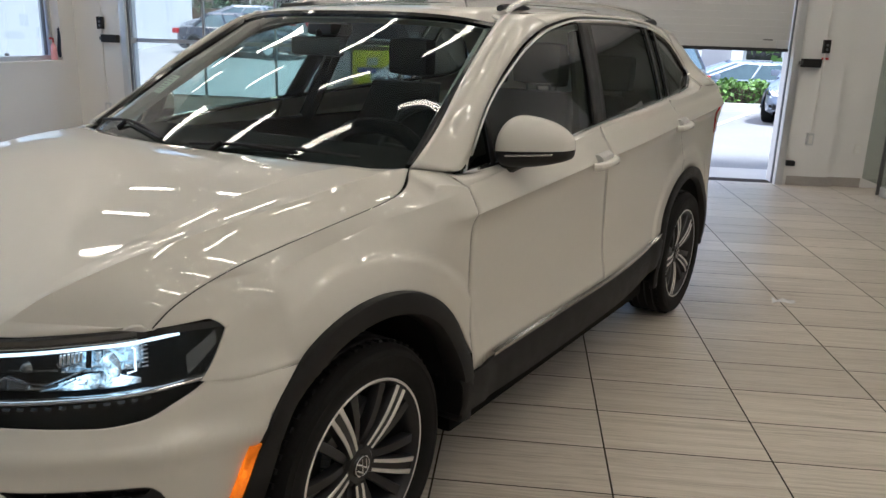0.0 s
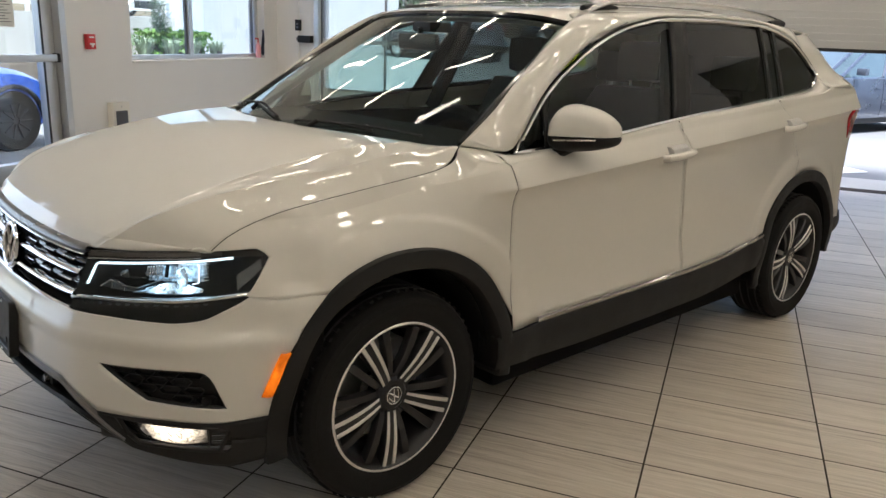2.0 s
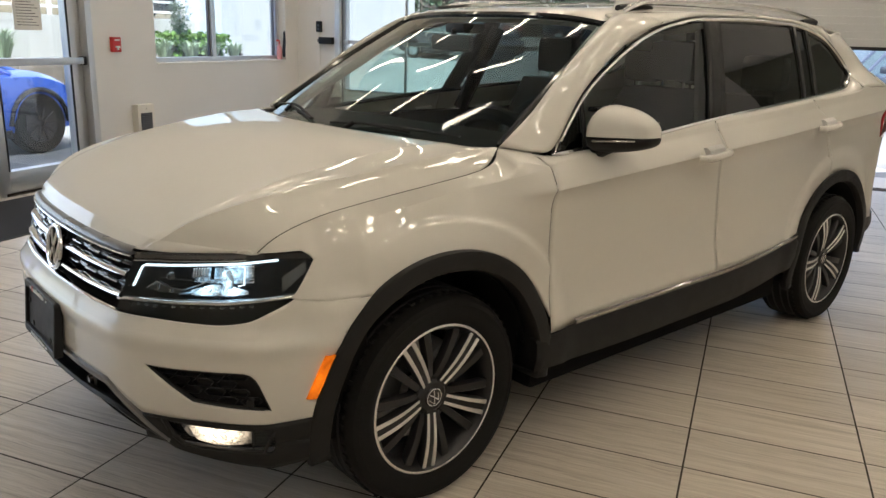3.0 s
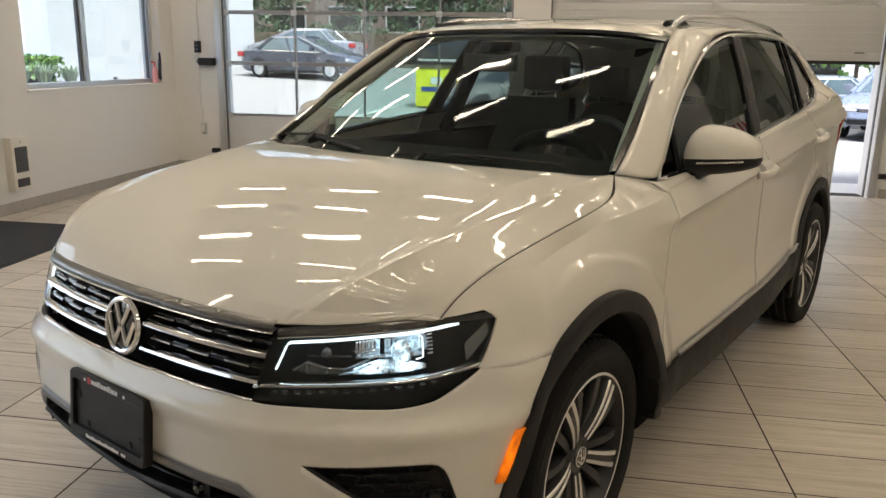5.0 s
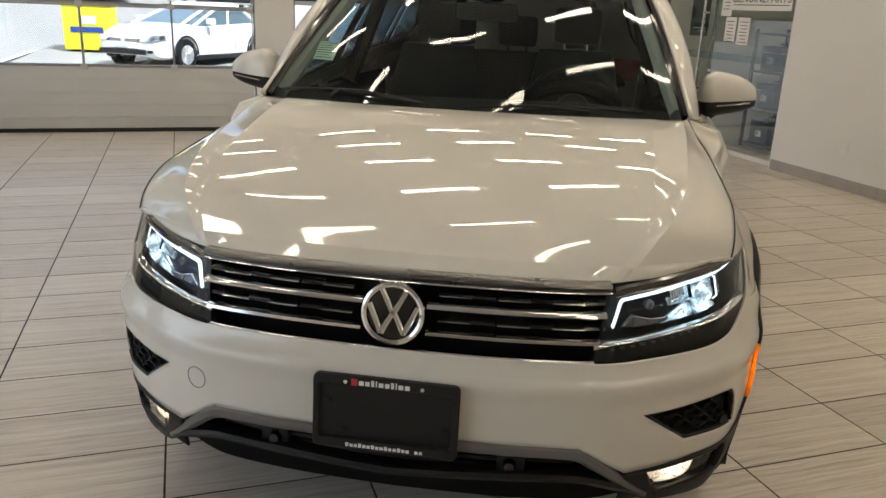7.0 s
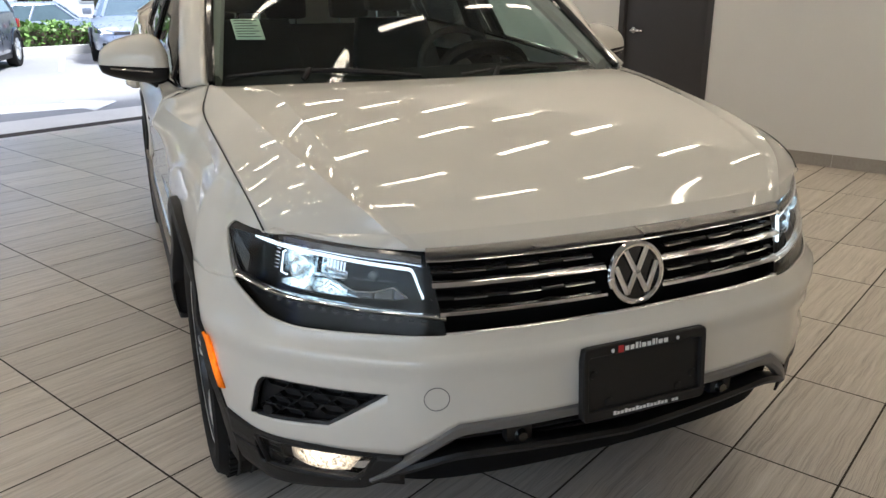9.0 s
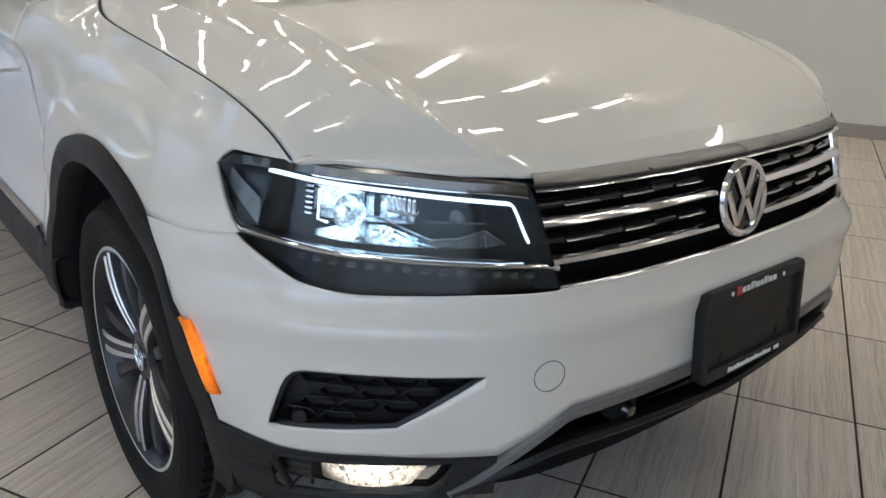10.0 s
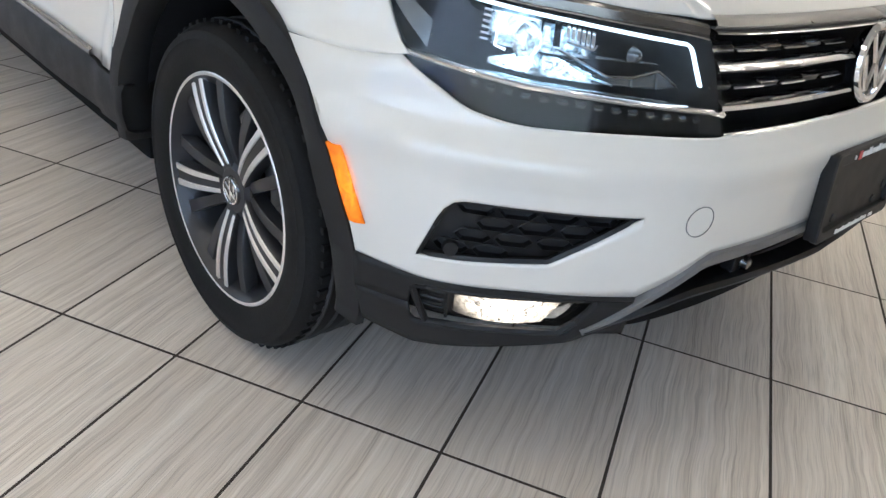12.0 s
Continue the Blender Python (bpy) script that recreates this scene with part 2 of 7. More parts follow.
    l.new(cloud.outputs["Fac"], rr.inputs["Value"])
    l.new(rr.outputs[0], b.inputs["Roughness"])
    bp = n.new("ShaderNodeBump")
    bp.inputs["Strength"].default_value, bp.inputs["Distance"].default_value = 0.12, 0.001
    l.new(fine.outputs["Fac"], bp.inputs["Height"])
    l.new(bp.outputs[0], b.inputs["Normal"])
    return m


TILE = tile_material()

# ---- the room: u from left wall to right wall, v to the back wall ----
LEFT, RIGHT, GLASS_U, BACK, FRONT, TOP = -4.2, 4.83, 4.95, 6.8, -8.5, 4.6
T = 0.24                                            # wall thickness
L_DOOR = (-3.55, 0.0)                               # closed sectional door
R_DOOR = (0.42, 4.0)                                # half-raised sectional door
DOOR_TOP = 3.05
WIN = (4.08, 6.5, 1.08, 2.35)                       # window in the left wall: v0, v1, z0, z1
ENTRY = (2.1, 3.24, 0.0, 2.25)                      # glazed door in the left wall
SHOP = (-3.4, 1.4, 0.35, 2.6)                       # large window further along the left wall
GREY = (1.2, 2.08, 0.0, 2.1)                        # charcoal door in the right wall

structure("floor_slab", boxes((LEFT - T, 8.6, FRONT - T, BACK + T, -0.2, -0.0008)), GROUT, "dark grout bed under the floor tiles", "floor")
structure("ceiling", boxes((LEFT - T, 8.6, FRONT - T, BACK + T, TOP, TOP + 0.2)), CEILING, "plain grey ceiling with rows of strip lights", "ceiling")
structure("wall_left", boxes((LEFT - T, LEFT, FRONT, SHOP[0], 0, TOP), (LEFT - T, LEFT, SHOP[0], SHOP[1], 0, SHOP[2]), (LEFT - T, LEFT, SHOP[0], SHOP[1], SHOP[3], TOP),
          (LEFT - T, LEFT, SHOP[1], ENTRY[0], 0, TOP), (LEFT - T, LEFT, ENTRY[0], ENTRY[1], ENTRY[3], TOP), (LEFT - T, LEFT, ENTRY[1], WIN[0], 0, TOP),
          (LEFT - T, LEFT, WIN[0], WIN[1], 0, WIN[2]), (LEFT - T, LEFT, WIN[0], WIN[1], WIN[3], TOP), (LEFT - T, LEFT, WIN[1], BACK, 0, TOP)), WALL, "white painted wall with a window and a glazed door", "wall")
structure("wall_back", boxes((LEFT - T, L_DOOR[0], BACK, BACK + T, 0, TOP), (L_DOOR[0], L_DOOR[1], BACK, BACK + T, DOOR_TOP, TOP), (L_DOOR[1], R_DOOR[0], BACK - 0.05, BACK + T, 0, TOP),
          (R_DOOR[0], R_DOOR[1], BACK, BACK + T, DOOR_TOP, TOP), (R_DOOR[1], 4.56, BACK - 0.06, BACK + T, 0, TOP), (4.56, 8.6, BACK, BACK + T, 0, TOP)), WALL, "white painted back wall with two garage door openings", "wall")
structure("wall_right", boxes((RIGHT, RIGHT + T, 2.08, 4.05, 0, TOP), (RIGHT, RIGHT + T, GREY[0], GREY[1], GREY[3], TOP), (RIGHT, RIGHT + T, FRONT, GREY[0], 0, TOP)), WALL, "white painted wall beside the glazed parts room", "wall")
structure("wall_front", boxes((LEFT - T, RIGHT + T, FRONT - T, FRONT, 0, TOP)), WALL, "plain white wall closing the showroom", "wall")
structure("wall_parts_room", boxes((8.6, 8.8, 2.2, BACK + T, 0, TOP), (RIGHT + T, 8.6, 2.0, 2.2, 0, TOP)), surface("parts_room_paint", (0.52, 0.53, 0.53), 0.6, vary=0.04), "grey walls of the parts room behind glass", "wall")

# baseboards of cut tile, with joints
def skirting(name, along, fixed, a, b, facing):
    base = thing(name, "greige tile skirting along the wall", "baseboard", ROOM, kind="structure")
    x = a
    while x < b - 0.02:
        y = min(x + 0.6, b)
        span = (x + 0.002, y - 0.002, *sorted((fixed, fixed + facing * 0.012)), 0.0, 0.105) if along == "u" else (*sorted((fixed, fixed + facing * 0.012)), x + 0.002, y - 0.002, 0.0, 0.105)
        part("tile", boxes(span, bevel=0.002), SKIRT, base, smooth=0)
        x = y


skirting("baseboard_left", "v", LEFT, 3.24, BACK, 1)
skirting("baseboard_back", "u", BACK, LEFT + 0.013, L_DOOR[0] - 0.12, -1)
skirting("baseboard_pier", "u", BACK - 0.06, R_DOOR[1] + 0.12, 4.56, -1)
skirting("baseboard_corner", "u", BACK, 4.575, 4.94, -1)
skirting("baseboard_right", "v", RIGHT, 2.1, 4.03, -1)
skirting("baseboard_right_front", "v", RIGHT, -8.3, 1.18, -1)

# ---- strip lights under the ceiling ----
lamp = thing("strip_lamp", "lit warm white strip lamp on a slim tray under the ceiling", "ceiling light", ROOM @ pose(0, 0, TOP), "strip lamps in rows")
part("tray", boxes((-.365, .365, -.065, .065, -.045, -.001), bevel=.004), WHITE_PLASTIC, lamp)
part("diffuser", boxes((-.35, .35, -.036, .036, -.062, -.0455), bevel=.004), LAMP, lamp, "glowing diffuser")
for e in (-.358, .358):
    part("end_cap", boxes((e - .006, e + .006, -.040, .040, -.064, -.0455), bevel=.002), WHITE_PLASTIC, lamp)
# front-right rows and the column by the right wall: unseen, added for brightness
spots = [(-3.7 + 1.4 * i if i < 6 else 4.45, 1.2 + 1.15 * j) for j in range(-6, 5) for i in range(7) if j > -2 or i > 2]
lamp.matrix_world = ROOM @ pose(*spots[0], TOP)
for u, v in spots[1:]:
    copy_thing(lamp, ROOM @ pose(u, v, TOP))
# lamps out of sight, added to lift the room behind the glass
for u, v in ((5.7, 2.9), (6.0, 4.1), (6.0, 5.4), (7.4, 3.4), (7.4, 4.8)):
    copy_thing(lamp, ROOM @ pose(u, v, TOP))["label"] = "unseen strip lamp added to brighten the parts room"

# ---- closed sectional door with glass rows ----
d1 = thing("garage_door_1", "closed sectional garage door with glass rows", "garage door", ROOM, kind="structure")
u0, u1 = L_DOOR
zs = [0.0, .69, 1.325, 1.925, 2.525, 3.04]
for k, (za, zb_) in enumerate(zip(zs, zs[1:])):
    if k == 0:
        panel = part("panel", boxes((u0 + .02, u1 - .02, BACK + .05, BACK + .10, za + .035, zb_ - .006), bevel=.004), DOORPANEL, d1, "ribbed off-white lower panel")
        for q in range(4):
            part("rib", boxes((u0 + .10, u1 - .10, BACK + .044, BACK + .052, .15 + .135 * q, .158 + .135 * q), bevel=.0015), DOORPANEL, panel)
        part("rubber_seal", boxes((u0 + .02, u1 - .02, BACK + .045, BACK + .105, .0, .036), bevel=.006), RUBBER, d1, "black rubber floor seal")
    else:
        rail = part("rail", boxes((u0 + .02, u1 - .02, BACK + .05, BACK + .10, za - .004, za + .024), (u0 + .02, u1 - .02, BACK + .05, BACK + .10, zb_ - .022, zb_ - .006), bevel=.004), ALU_MID, d1, "grey aluminium door rail")
        cols_ = [u0 + .02, -2.64, -1.775, -.87, u1 - .02]
        for a, b in zip(cols_, cols_[1:]):
            p = part("pane", boxes((a + .009, b - .009, BACK + .070, BACK + .076, za + .024, zb_ - .022)), PANE, d1, smooth=0)
            p.visible_shadow = False
        for c in cols_:
            part("mullion", boxes((max(c - .011, u0 + .02), min(c + .011, u1 - .02), BACK + .052, BACK + .098, za + .024, zb_ - .022), bevel=.003), ALU_MID, d1)
    for c in (u0 + .05, -2.64, -1.775, -.87, u1 - .05):
        part("hinge", boxes((c - .035, c + .035, BACK + .035, BACK + .052, zb_ - .035, zb_ + .030), bevel=.006), ALU, d1)
for side_u, g in ((u0, -1), (u1, 1)):
    part("track", boxes((side_u - .07 if g < 0 else side_u + .0, side_u + .0 if g < 0 else side_u + .07, BACK - .035, BACK - .002, 0, DOOR_TOP), bevel=.006), ALU, d1, "steel door track")
    part("edge_strip", boxes((side_u - .004 - .012, side_u - .004 + .024, BACK + .02, BACK + .045, 0, DOOR_TOP), bevel=.003), ALU_DARK, d1)

# ---- half-raised sectional door ----
d2 = thing("garage_door_2", "half-raised off-white ribbed sectional garage door", "garage door", ROOM, kind="structure")
u0, u1 = R_DOOR
z = 1.475
for k in range(3):
    top = min(z + .592, 3.25)
    panel = part("panel", boxes((u0 + .02, u1 - .02, BACK + .05, BACK + .10, z, top - .006), bevel=.004), DOORPANEL, d2, "ribbed off-white panel")
    for q in range(8):
        if z + .072 + .074 * q < top - .02:
            part("rib", boxes((u0 + .08, u1 - .08, BACK + .042, BACK + .052, z + .066 + .074 * q, z + .080 + .074 * q), bevel=.003), DOORPANEL, panel)
    for c in (u0 + .1, (u0 + u1) / 2, u1 - .1):
        part("hinge", boxes((c - .035, c + .035, BACK + .035, BACK + .052, top - .035, top + .028), bevel=.006), ALU, d2)
    z = top
part("rubber_seal", boxes((u0 + .02, u1 - .02, BACK + .045, BACK + .105, 1.440, 1.476), bevel=.006), RUBBER, d2, "black rubber bottom seal")
part("corner_bracket", boxes((u1 - .16, u1 - .03, BACK + .03, BACK + .05, 1.475, 1.56), bevel=.006), ALU, d2)
part("lift_handle", boxes((u1 - .30, u1 - .20, BACK + .025, BACK + .05, 1.555, 1.57), bevel=.004), ALU_DARK, d2)
for side_u, g in ((u0, -1), (u1, 1)):
    part("track", boxes((side_u - .08 if g < 0 else side_u + .0, side_u + .0 if g < 0 else side_u + .08, BACK - .035 if g < 0 else BACK - .095, BACK - .002 if g < 0 else BACK - .062, 0, DOOR_TOP), bevel=.006), ALU, d2, "steel door track")
    part("edge_strip", boxes((side_u - .012, side_u + .02, BACK + .004, BACK + .045, 0, DOOR_TOP), bevel=.003), ALU_DARK, d2)

# ---- controls beside the doors ----
def controls(u, v, g, black_u):
    s = thing("door_switch", "black push-button door switch on the wall", "switch", ROOM @ pose(u, v, 1.51))
    part("case", boxes((-.035, .035, -.05, 0, -.07, .07), bevel=.006), BLACK_PLASTIC, s)
    for q in (-.03, .015):
        b = part("button", lathe([(0, .006), (.012, .005), (.014, 0)], 16, "z"), ALU_DARK, s)
        b.matrix_local = pose(0, -.051, q, 90, 0, 0)
    c = thing("conduit", "thin white conduit running down the wall", "conduit", ROOM @ pose(u, v, 0))
    part("pipe", rod([(0, -.012, 1.44), (-.005, -.012, 1.0), (-.022 * g, -.012, .60)], .009, 8), WHITE_PLASTIC, c)
    part("upper_pipe", rod([(0, -.012, 1.58), (.004, -.012, 2.4), (.004, -.012, 4.5)], .009, 8), WHITE_PLASTIC, c)
    k = thing("socket_box", "grey metal socket box on the wall", "socket", ROOM @ pose(u - .022 * g, v, .52))
    part("box", boxes((-.035, .035, -.04, 0, -.065, .065), bevel=.004), ALU, k)
    part("plate", boxes((-.02, .02, -.044, -.039, -.045, .045), bevel=.002), WHITE_PLASTIC, k)
    o = thing("sensor_box", "black door opener sensor on the jamb", "sensor", ROOM @ pose(black_u, v, 1.335))
    part("housing", boxes((-.095, .095, -.09, 0, -.045, .045), bevel=.008), BLACK_PLASTIC, o)
    part("bracket", boxes((-.125, -.09, -.07, -.01, -.02, .02), bevel=.004), ALU_DARK, o)
    h = thing("photo_eye", "small black photo eye near the floor", "sensor", ROOM @ pose(black_u - .06 * g, v, .25))
    part("eye", boxes((-.045, .045, -.075, 0, -.028, .028), bevel=.008), BLACK_PLASTIC, h)
    part("eye_bracket", boxes((-.07, -.04, -.03, 0, -.02, .02), bevel=.003), ALU, h)


controls(4.33, BACK - .06, 1, 4.19)
controls(-3.86, BACK, -1, -3.74)
red = thing("warning_tag", "small red tag beside the door switch", "tag", ROOM @ pose(4.34, BACK - .06, 1.385))
part("tag_plate", boxes((-.035, .035, -.014, 0, -.012, .012), bevel=.003), RED, red)


def outlet(m):
    o = thing("wall_outlet", "white wall outlet plate", "outlet", m)
    part("plate", boxes((-.036, .036, -.008, 0, -.058, .058), bevel=.003), WHITE_PLASTIC, o)
    for q in (-.025, .025):
        part("receptacle", boxes((-.016, .016, -.0105, -.007, q - .014, q + .014), bevel=.002), PAPER, o)


outlet(ROOM @ pose(4.86, BACK, .426))
outlet(ROOM @ pose(RIGHT, 3.14, .37, 0, 0, -90))

# ---- window in the left wall ----
def glazing(name, label, v0, v1, z0, z1, mullions, sill_out=.0):
    w = thing(name, label, "window", ROOM, kind="structure")
    x0, x1 = LEFT - .17, LEFT - .10
    part("window_frame", boxes((x0, x1, v0, v0 + .05, z0, z1), (x0, x1, v1 - .05, v1, z0, z1), (x0, x1, v0 + .05, v1 - .05, z0, z0 + .05), (x0, x1, v0 + .05, v1 - .05, z1 - .05, z1), bevel=.004), ALU, w)
    edges = [v0 + .05, *mullions, v1 - .05]
    for m_ in mullions:
        part("mullion", boxes((x0, x1 + .01, m_ - .03, m_ + .03, z0 + .05, z1 - .05), bevel=.004), ALU, w)
    for a, b in zip(edges, edges[1:]):
        part("sash", boxes((x0 + .02, x1 - .02, a + .03, a + .055, z0 + .05, z1 - .05), (x0 + .02, x1 - .02, b - .055, b - .03, z0 + .05, z1 - .05), bevel=.003), ALU_DARK, w)
        p = part("pane", boxes((x0 + .03, x0 + .036, a + .02, b - .02, z0 + .05, z1 - .05)), PANE, w, smooth=0)
        p.visible_shadow = False
    part("window_sill", boxes((LEFT - T + .02, LEFT + sill_out, v0, v1, z0 - .022, z0 - .001), bevel=.004), WHITE_PLASTIC, w)
    return w


w1 = glazing("window_1", "aluminium sliding window over a white sill", *WIN, [5.15], .012)
part("latch", boxes((LEFT - .10, LEFT - .08, 5.62, 5.67, WIN[2] + .055, WIN[2] + .085), bevel=.004), ALU_DARK, w1)
daylight.matrix_world = ROOM @ pose(LEFT - .06, (SHOP[0] + SHOP[1]) / 2, (SHOP[2] + SHOP[3]) / 2, 90, 0, -90)
glazing("window_2", "large aluminium shop window in the side wall", *SHOP, [-1.0, .2])

bottle = thing("spray_bottle", "clear spray bottle with pink cleaner on the window sill", "bottle", ROOM @ pose(LEFT - .055, 6.43, WIN[2]))
part("body", lathe([(0, 0), (.034, .002), (.036, .02), (.036, .12), (.028, .16), (.014, .185), (.012, .20), (0, .20)], 24, "z"), surface("pink_cleaner", (.75, .35, .36), .2, vary=.06), bottle)
part("trigger_head", rod([(0, 0, .20), (0, 0, .235), (.0, -.05, .24)], .014, 8), RED, bottle)
part("trigger", rod([(0, -.025, .232), (0, -.04, .19)], .006, 6), WHITE_PLASTIC, bottle)
cloth = thing("dark_cloth", "dark cloth hanging by the window", "cloth", ROOM @ pose(LEFT - .02, 6.50, 1.42))
rows = [[(.012 * math.sin(k * 1.7 + q * 3), -.055 * (0.25 + .75 * math.sin(q * math.pi * .62 + .2)) + .11 * (0.25 + .75 * math.sin(q * math.pi * .62 + .2)) * k / 8, -.30 * q + .02 * math.sin(k * 2.1)) for k in range(9)] for q in np.linspace(0, 1, 10)]
bm = bmesh.new()
grid_v = [[bm.verts.new(p) for p in r] for r in rows]
for a, b in zip(grid_v, grid_v[1:]):
    for k in range(8):
        bm.faces.new((a[k], a[k + 1], b[k + 1], b[k]))
rag = part("rag", bm, surface("navy_cloth", (.02, .03, .055), .9, vary=.2), cloth)
rag.modifiers.new("thickness", "SOLIDIFY").thickness = .008
part("hook", rod([(-.02, 0, .0), (.01, 0, .02), (.0, 0, .03)], .006, 6), STEEL, cloth)

alarm = thing("fire_alarm_pull", "red fire alarm pull station on the wall", "fire alarm", ROOM @ pose(LEFT, 3.51, 1.265, 0, 0, 90))
part("case", boxes((-.05, .05, -.045, 0, -.07, .07), bevel=.006), RED, alarm)
part("handle", boxes((-.028, .028, -.056, -.044, -.03, -.012), (-.009, .009, -.056, -.044, -.05, -.03), bevel=.002), PAPER, alarm)
part("label_bar", boxes((-.03, .03, -.048, -.044, .035, .05)), PAPER, alarm)
vent = thing("wall_heater", "cream wall heater with a dark louvre", "heater", ROOM @ pose(LEFT, 3.80, .445, 0, 0, 90))
part("case", boxes((-.115, .115, -.075, 0, -.235, .235), bevel=.008), surface("cream_enamel", (.74, .71, .64), .45, vary=.03), vent)
part("grille_recess", boxes((-.078, .078, -.079, -.070, -.075, .150), bevel=.002), CHARCOAL, vent)
for k in range(12):
    part("louvre", boxes((-.076, .076, -.084, -.077, -.068 + .018 * k, -.061 + .018 * k), bevel=.001), ALU_DARK, vent)
part("lower_slot", boxes((-.078, .078, -.079, -.070, -.205, -.130), bevel=.002), CHARCOAL, vent)
part("screw", boxes((-.006, .006, -.079, -.074, .185, .197), bevel=.002), STEEL, vent)


# ---- glazed entry door ----
e = thing("door_1", "closed glazed aluminium entry door with a push bar", "door", ROOM, kind="structure")
v0, v1, z0, z1 = ENTRY
x0, x1 = LEFT - .16, LEFT - .06
part("door_frame", boxes((LEFT - T, LEFT + .02, v1 - .07, v1, 0, z1), (LEFT - T, LEFT + .02, v0, v0 + .06, 0, z1), (LEFT - T, LEFT + .02, v0 + .06, v1 - .07, z1 - .06, z1), bevel=.005), ALU, e, "brushed aluminium door frame")
leaf = part("leaf", boxes((x0, x1, v1 - .20, v1 - .075, .01, z1 - .065), (x0, x1, v0 + .065, v0 + .17, .01, z1 - .065), (x0, x1, v0 + .17, v1 - .20, .01, .20), (x0, x1, v0 + .17, v1 - .20, z1 - .17, z1 - .065), bevel=.006), ALU, e)
p = part("pane", boxes((x0 + .04, x0 + .048, v0 + .165, v1 - .195, .195, z1 - .165)), PANE, e, smooth=0)
p.visible_shadow = False
part("glazing_bead", boxes((x1 - .01, x1 + .004, v1 - .213, v1 - .199, .20, z1 - .17), (x1 - .01, x1 + .004, v0 + .168, v0 + .182, .20, z1 - .17), bevel=.002), RUBBER, e)
bar_ = part("push_bar", boxes((x1 + .0, x1 + .06, v0 + .10, v1 - .085, 1.085, 1.15), bevel=.012), ALU, e, "aluminium push bar")
part("bar_end", boxes((x1 + .0, x1 + .066, v1 - .11, v1 - .08, 1.078, 1.157), bevel=.006), BLACK_PLASTIC, bar_)
note = part("notice", boxes((x0 + .05, x0 + .053, 2.52, 2.80, 1.38, 1.80)), PAPER, e, "printed paper notice")
for k in range(14):
    part("print_line", boxes((x0 + .0535, x0 + .0545, 2.55, 2.77 - .03 * (k % 3), 1.42 + .024 * k, 1.425 + .024 * k)), INK, note)
mat_ = thing("entrance_mat", "black ribbed entrance mat on the tiles", "mat", ROOM @ pose(-3.56, 2.1, 0))
part("carpet", boxes((-.50, .50, -1.28, 1.28, .001, .010), bevel=.003), MAT, mat_)
part("rubber_edge", boxes((.50, .53, -1.31, 1.31, .001, .006), (-.53, -.50, -1.31, 1.31, .001, .006), (-.50, .50, 1.28, 1.31, .001, .006), (-.50, .50, -1.31, -1.28, .001, .006), bevel=.001), RUBBER, mat_)

# ---- charcoal door in the right wall ----
g_ = thing("door_2", "closed charcoal door with a steel lever", "door", ROOM, kind="structure")
v0, v1, z0, z1 = GREY
part("door_frame", boxes((RIGHT - .012, RIGHT + T, v1 - .05, v1 + .0, 0, z1 + .0), (RIGHT - .012, RIGHT + T, v0 + .0, v0 + .05, 0, z1), (RIGHT - .012, RIGHT + T, v0 + .05, v1 - .05, z1 - .05, z1), bevel=.004), CHARCOAL, g_)
part("leaf", boxes((RIGHT + .03, RIGHT + .075, v0 + .054, v1 - .054, .008, z1 - .054), bevel=.003), CHARCOAL, g_)
lever = part("door_handle", rod([(RIGHT + .03, v1 - .14, 1.02), (RIGHT - .035, v1 - .14, 1.02), (RIGHT - .04, v1 - .16, 1.02), (RIGHT - .04, v1 - .26, 1.018)], .011, 8), STEEL, g_, "steel lever handle")
part("rose", lathe([(0, .012), (.026, .010), (.028, 0)], 20, "z"), STEEL, lever).matrix_local = pose(RIGHT + .03, v1 - .14, 1.02, 0, -90, 0)
for zz in (.25, 1.05, 1.85):
    part("hinge", rod([(RIGHT + .02, v0 + .052, zz), (RIGHT + .02, v0 + .052, zz + .09)], .007, 8), STEEL, g_)
# ---- glazed front of the parts room ----
gw = thing("window_3", "frameless glass front of the parts room with a pull-handle door", "glass wall", ROOM, kind="structure")
SMOKE = glass("partition_glass", (.80, .84, .81), .006)
G = GLASS_U
for a, b in ((4.06, 5.42), (5.425, 6.36), (6.365, 6.78)):
    p = part("pane", boxes((G, G + .012, a, b, .10 if a < 5.43 else .11, 3.0)), SMOKE, gw, smooth=0)
    p.visible_shadow = False
part("base_rail", boxes((G - .012, G + .03, 4.06, 5.42, .0, .045), bevel=.004), WHITE_PLASTIC, gw, "white floor rail")
part("door_shoe", boxes((G - .018, G + .032, 5.43, 6.27, .008, .105), bevel=.004), ALU, gw, "aluminium door shoe")
part("corner_post", boxes((G - .01, G + .03, 6.355, 6.37, .0, 3.0)), ALU_DARK, gw)
part("glass_clip", boxes((G - .016, G + .028, 5.395, 5.455, .21, .245), bevel=.004), BLACK_PLASTIC, gw)
part("header_rail", boxes((G - .02, G + .04, 4.05, 6.8, 3.0, 3.08), bevel=.004), ALU, gw)
pull = part("pull_handle", rod([(G - .075, 5.505, .44), (G - .075, 5.505, 1.72)], .016, 12), STEEL, gw, "tall steel pull handle")
for zz in (.66, 1.5):
    part("standoff", rod([(G - .075, 5.505, zz), (G, 5.505, zz)], .011, 8), STEEL, pull)
part("inner_pull", rod([(G + .09, 5.505, .44), (G + .09, 5.505, 1.72)], .016, 12), STEEL, gw)
part("frost_band", boxes((G - .003, G - .001, 4.07, 6.35, 1.0, 1.075)), glass("frosted_band", (.70, .76, .74), .3), gw).visible_shadow = False
structure("wall_over_glass", boxes((G - .02, G + .16, 4.05, BACK, 3.08, TOP)), WALL, "white wall over the glass front", "wall")


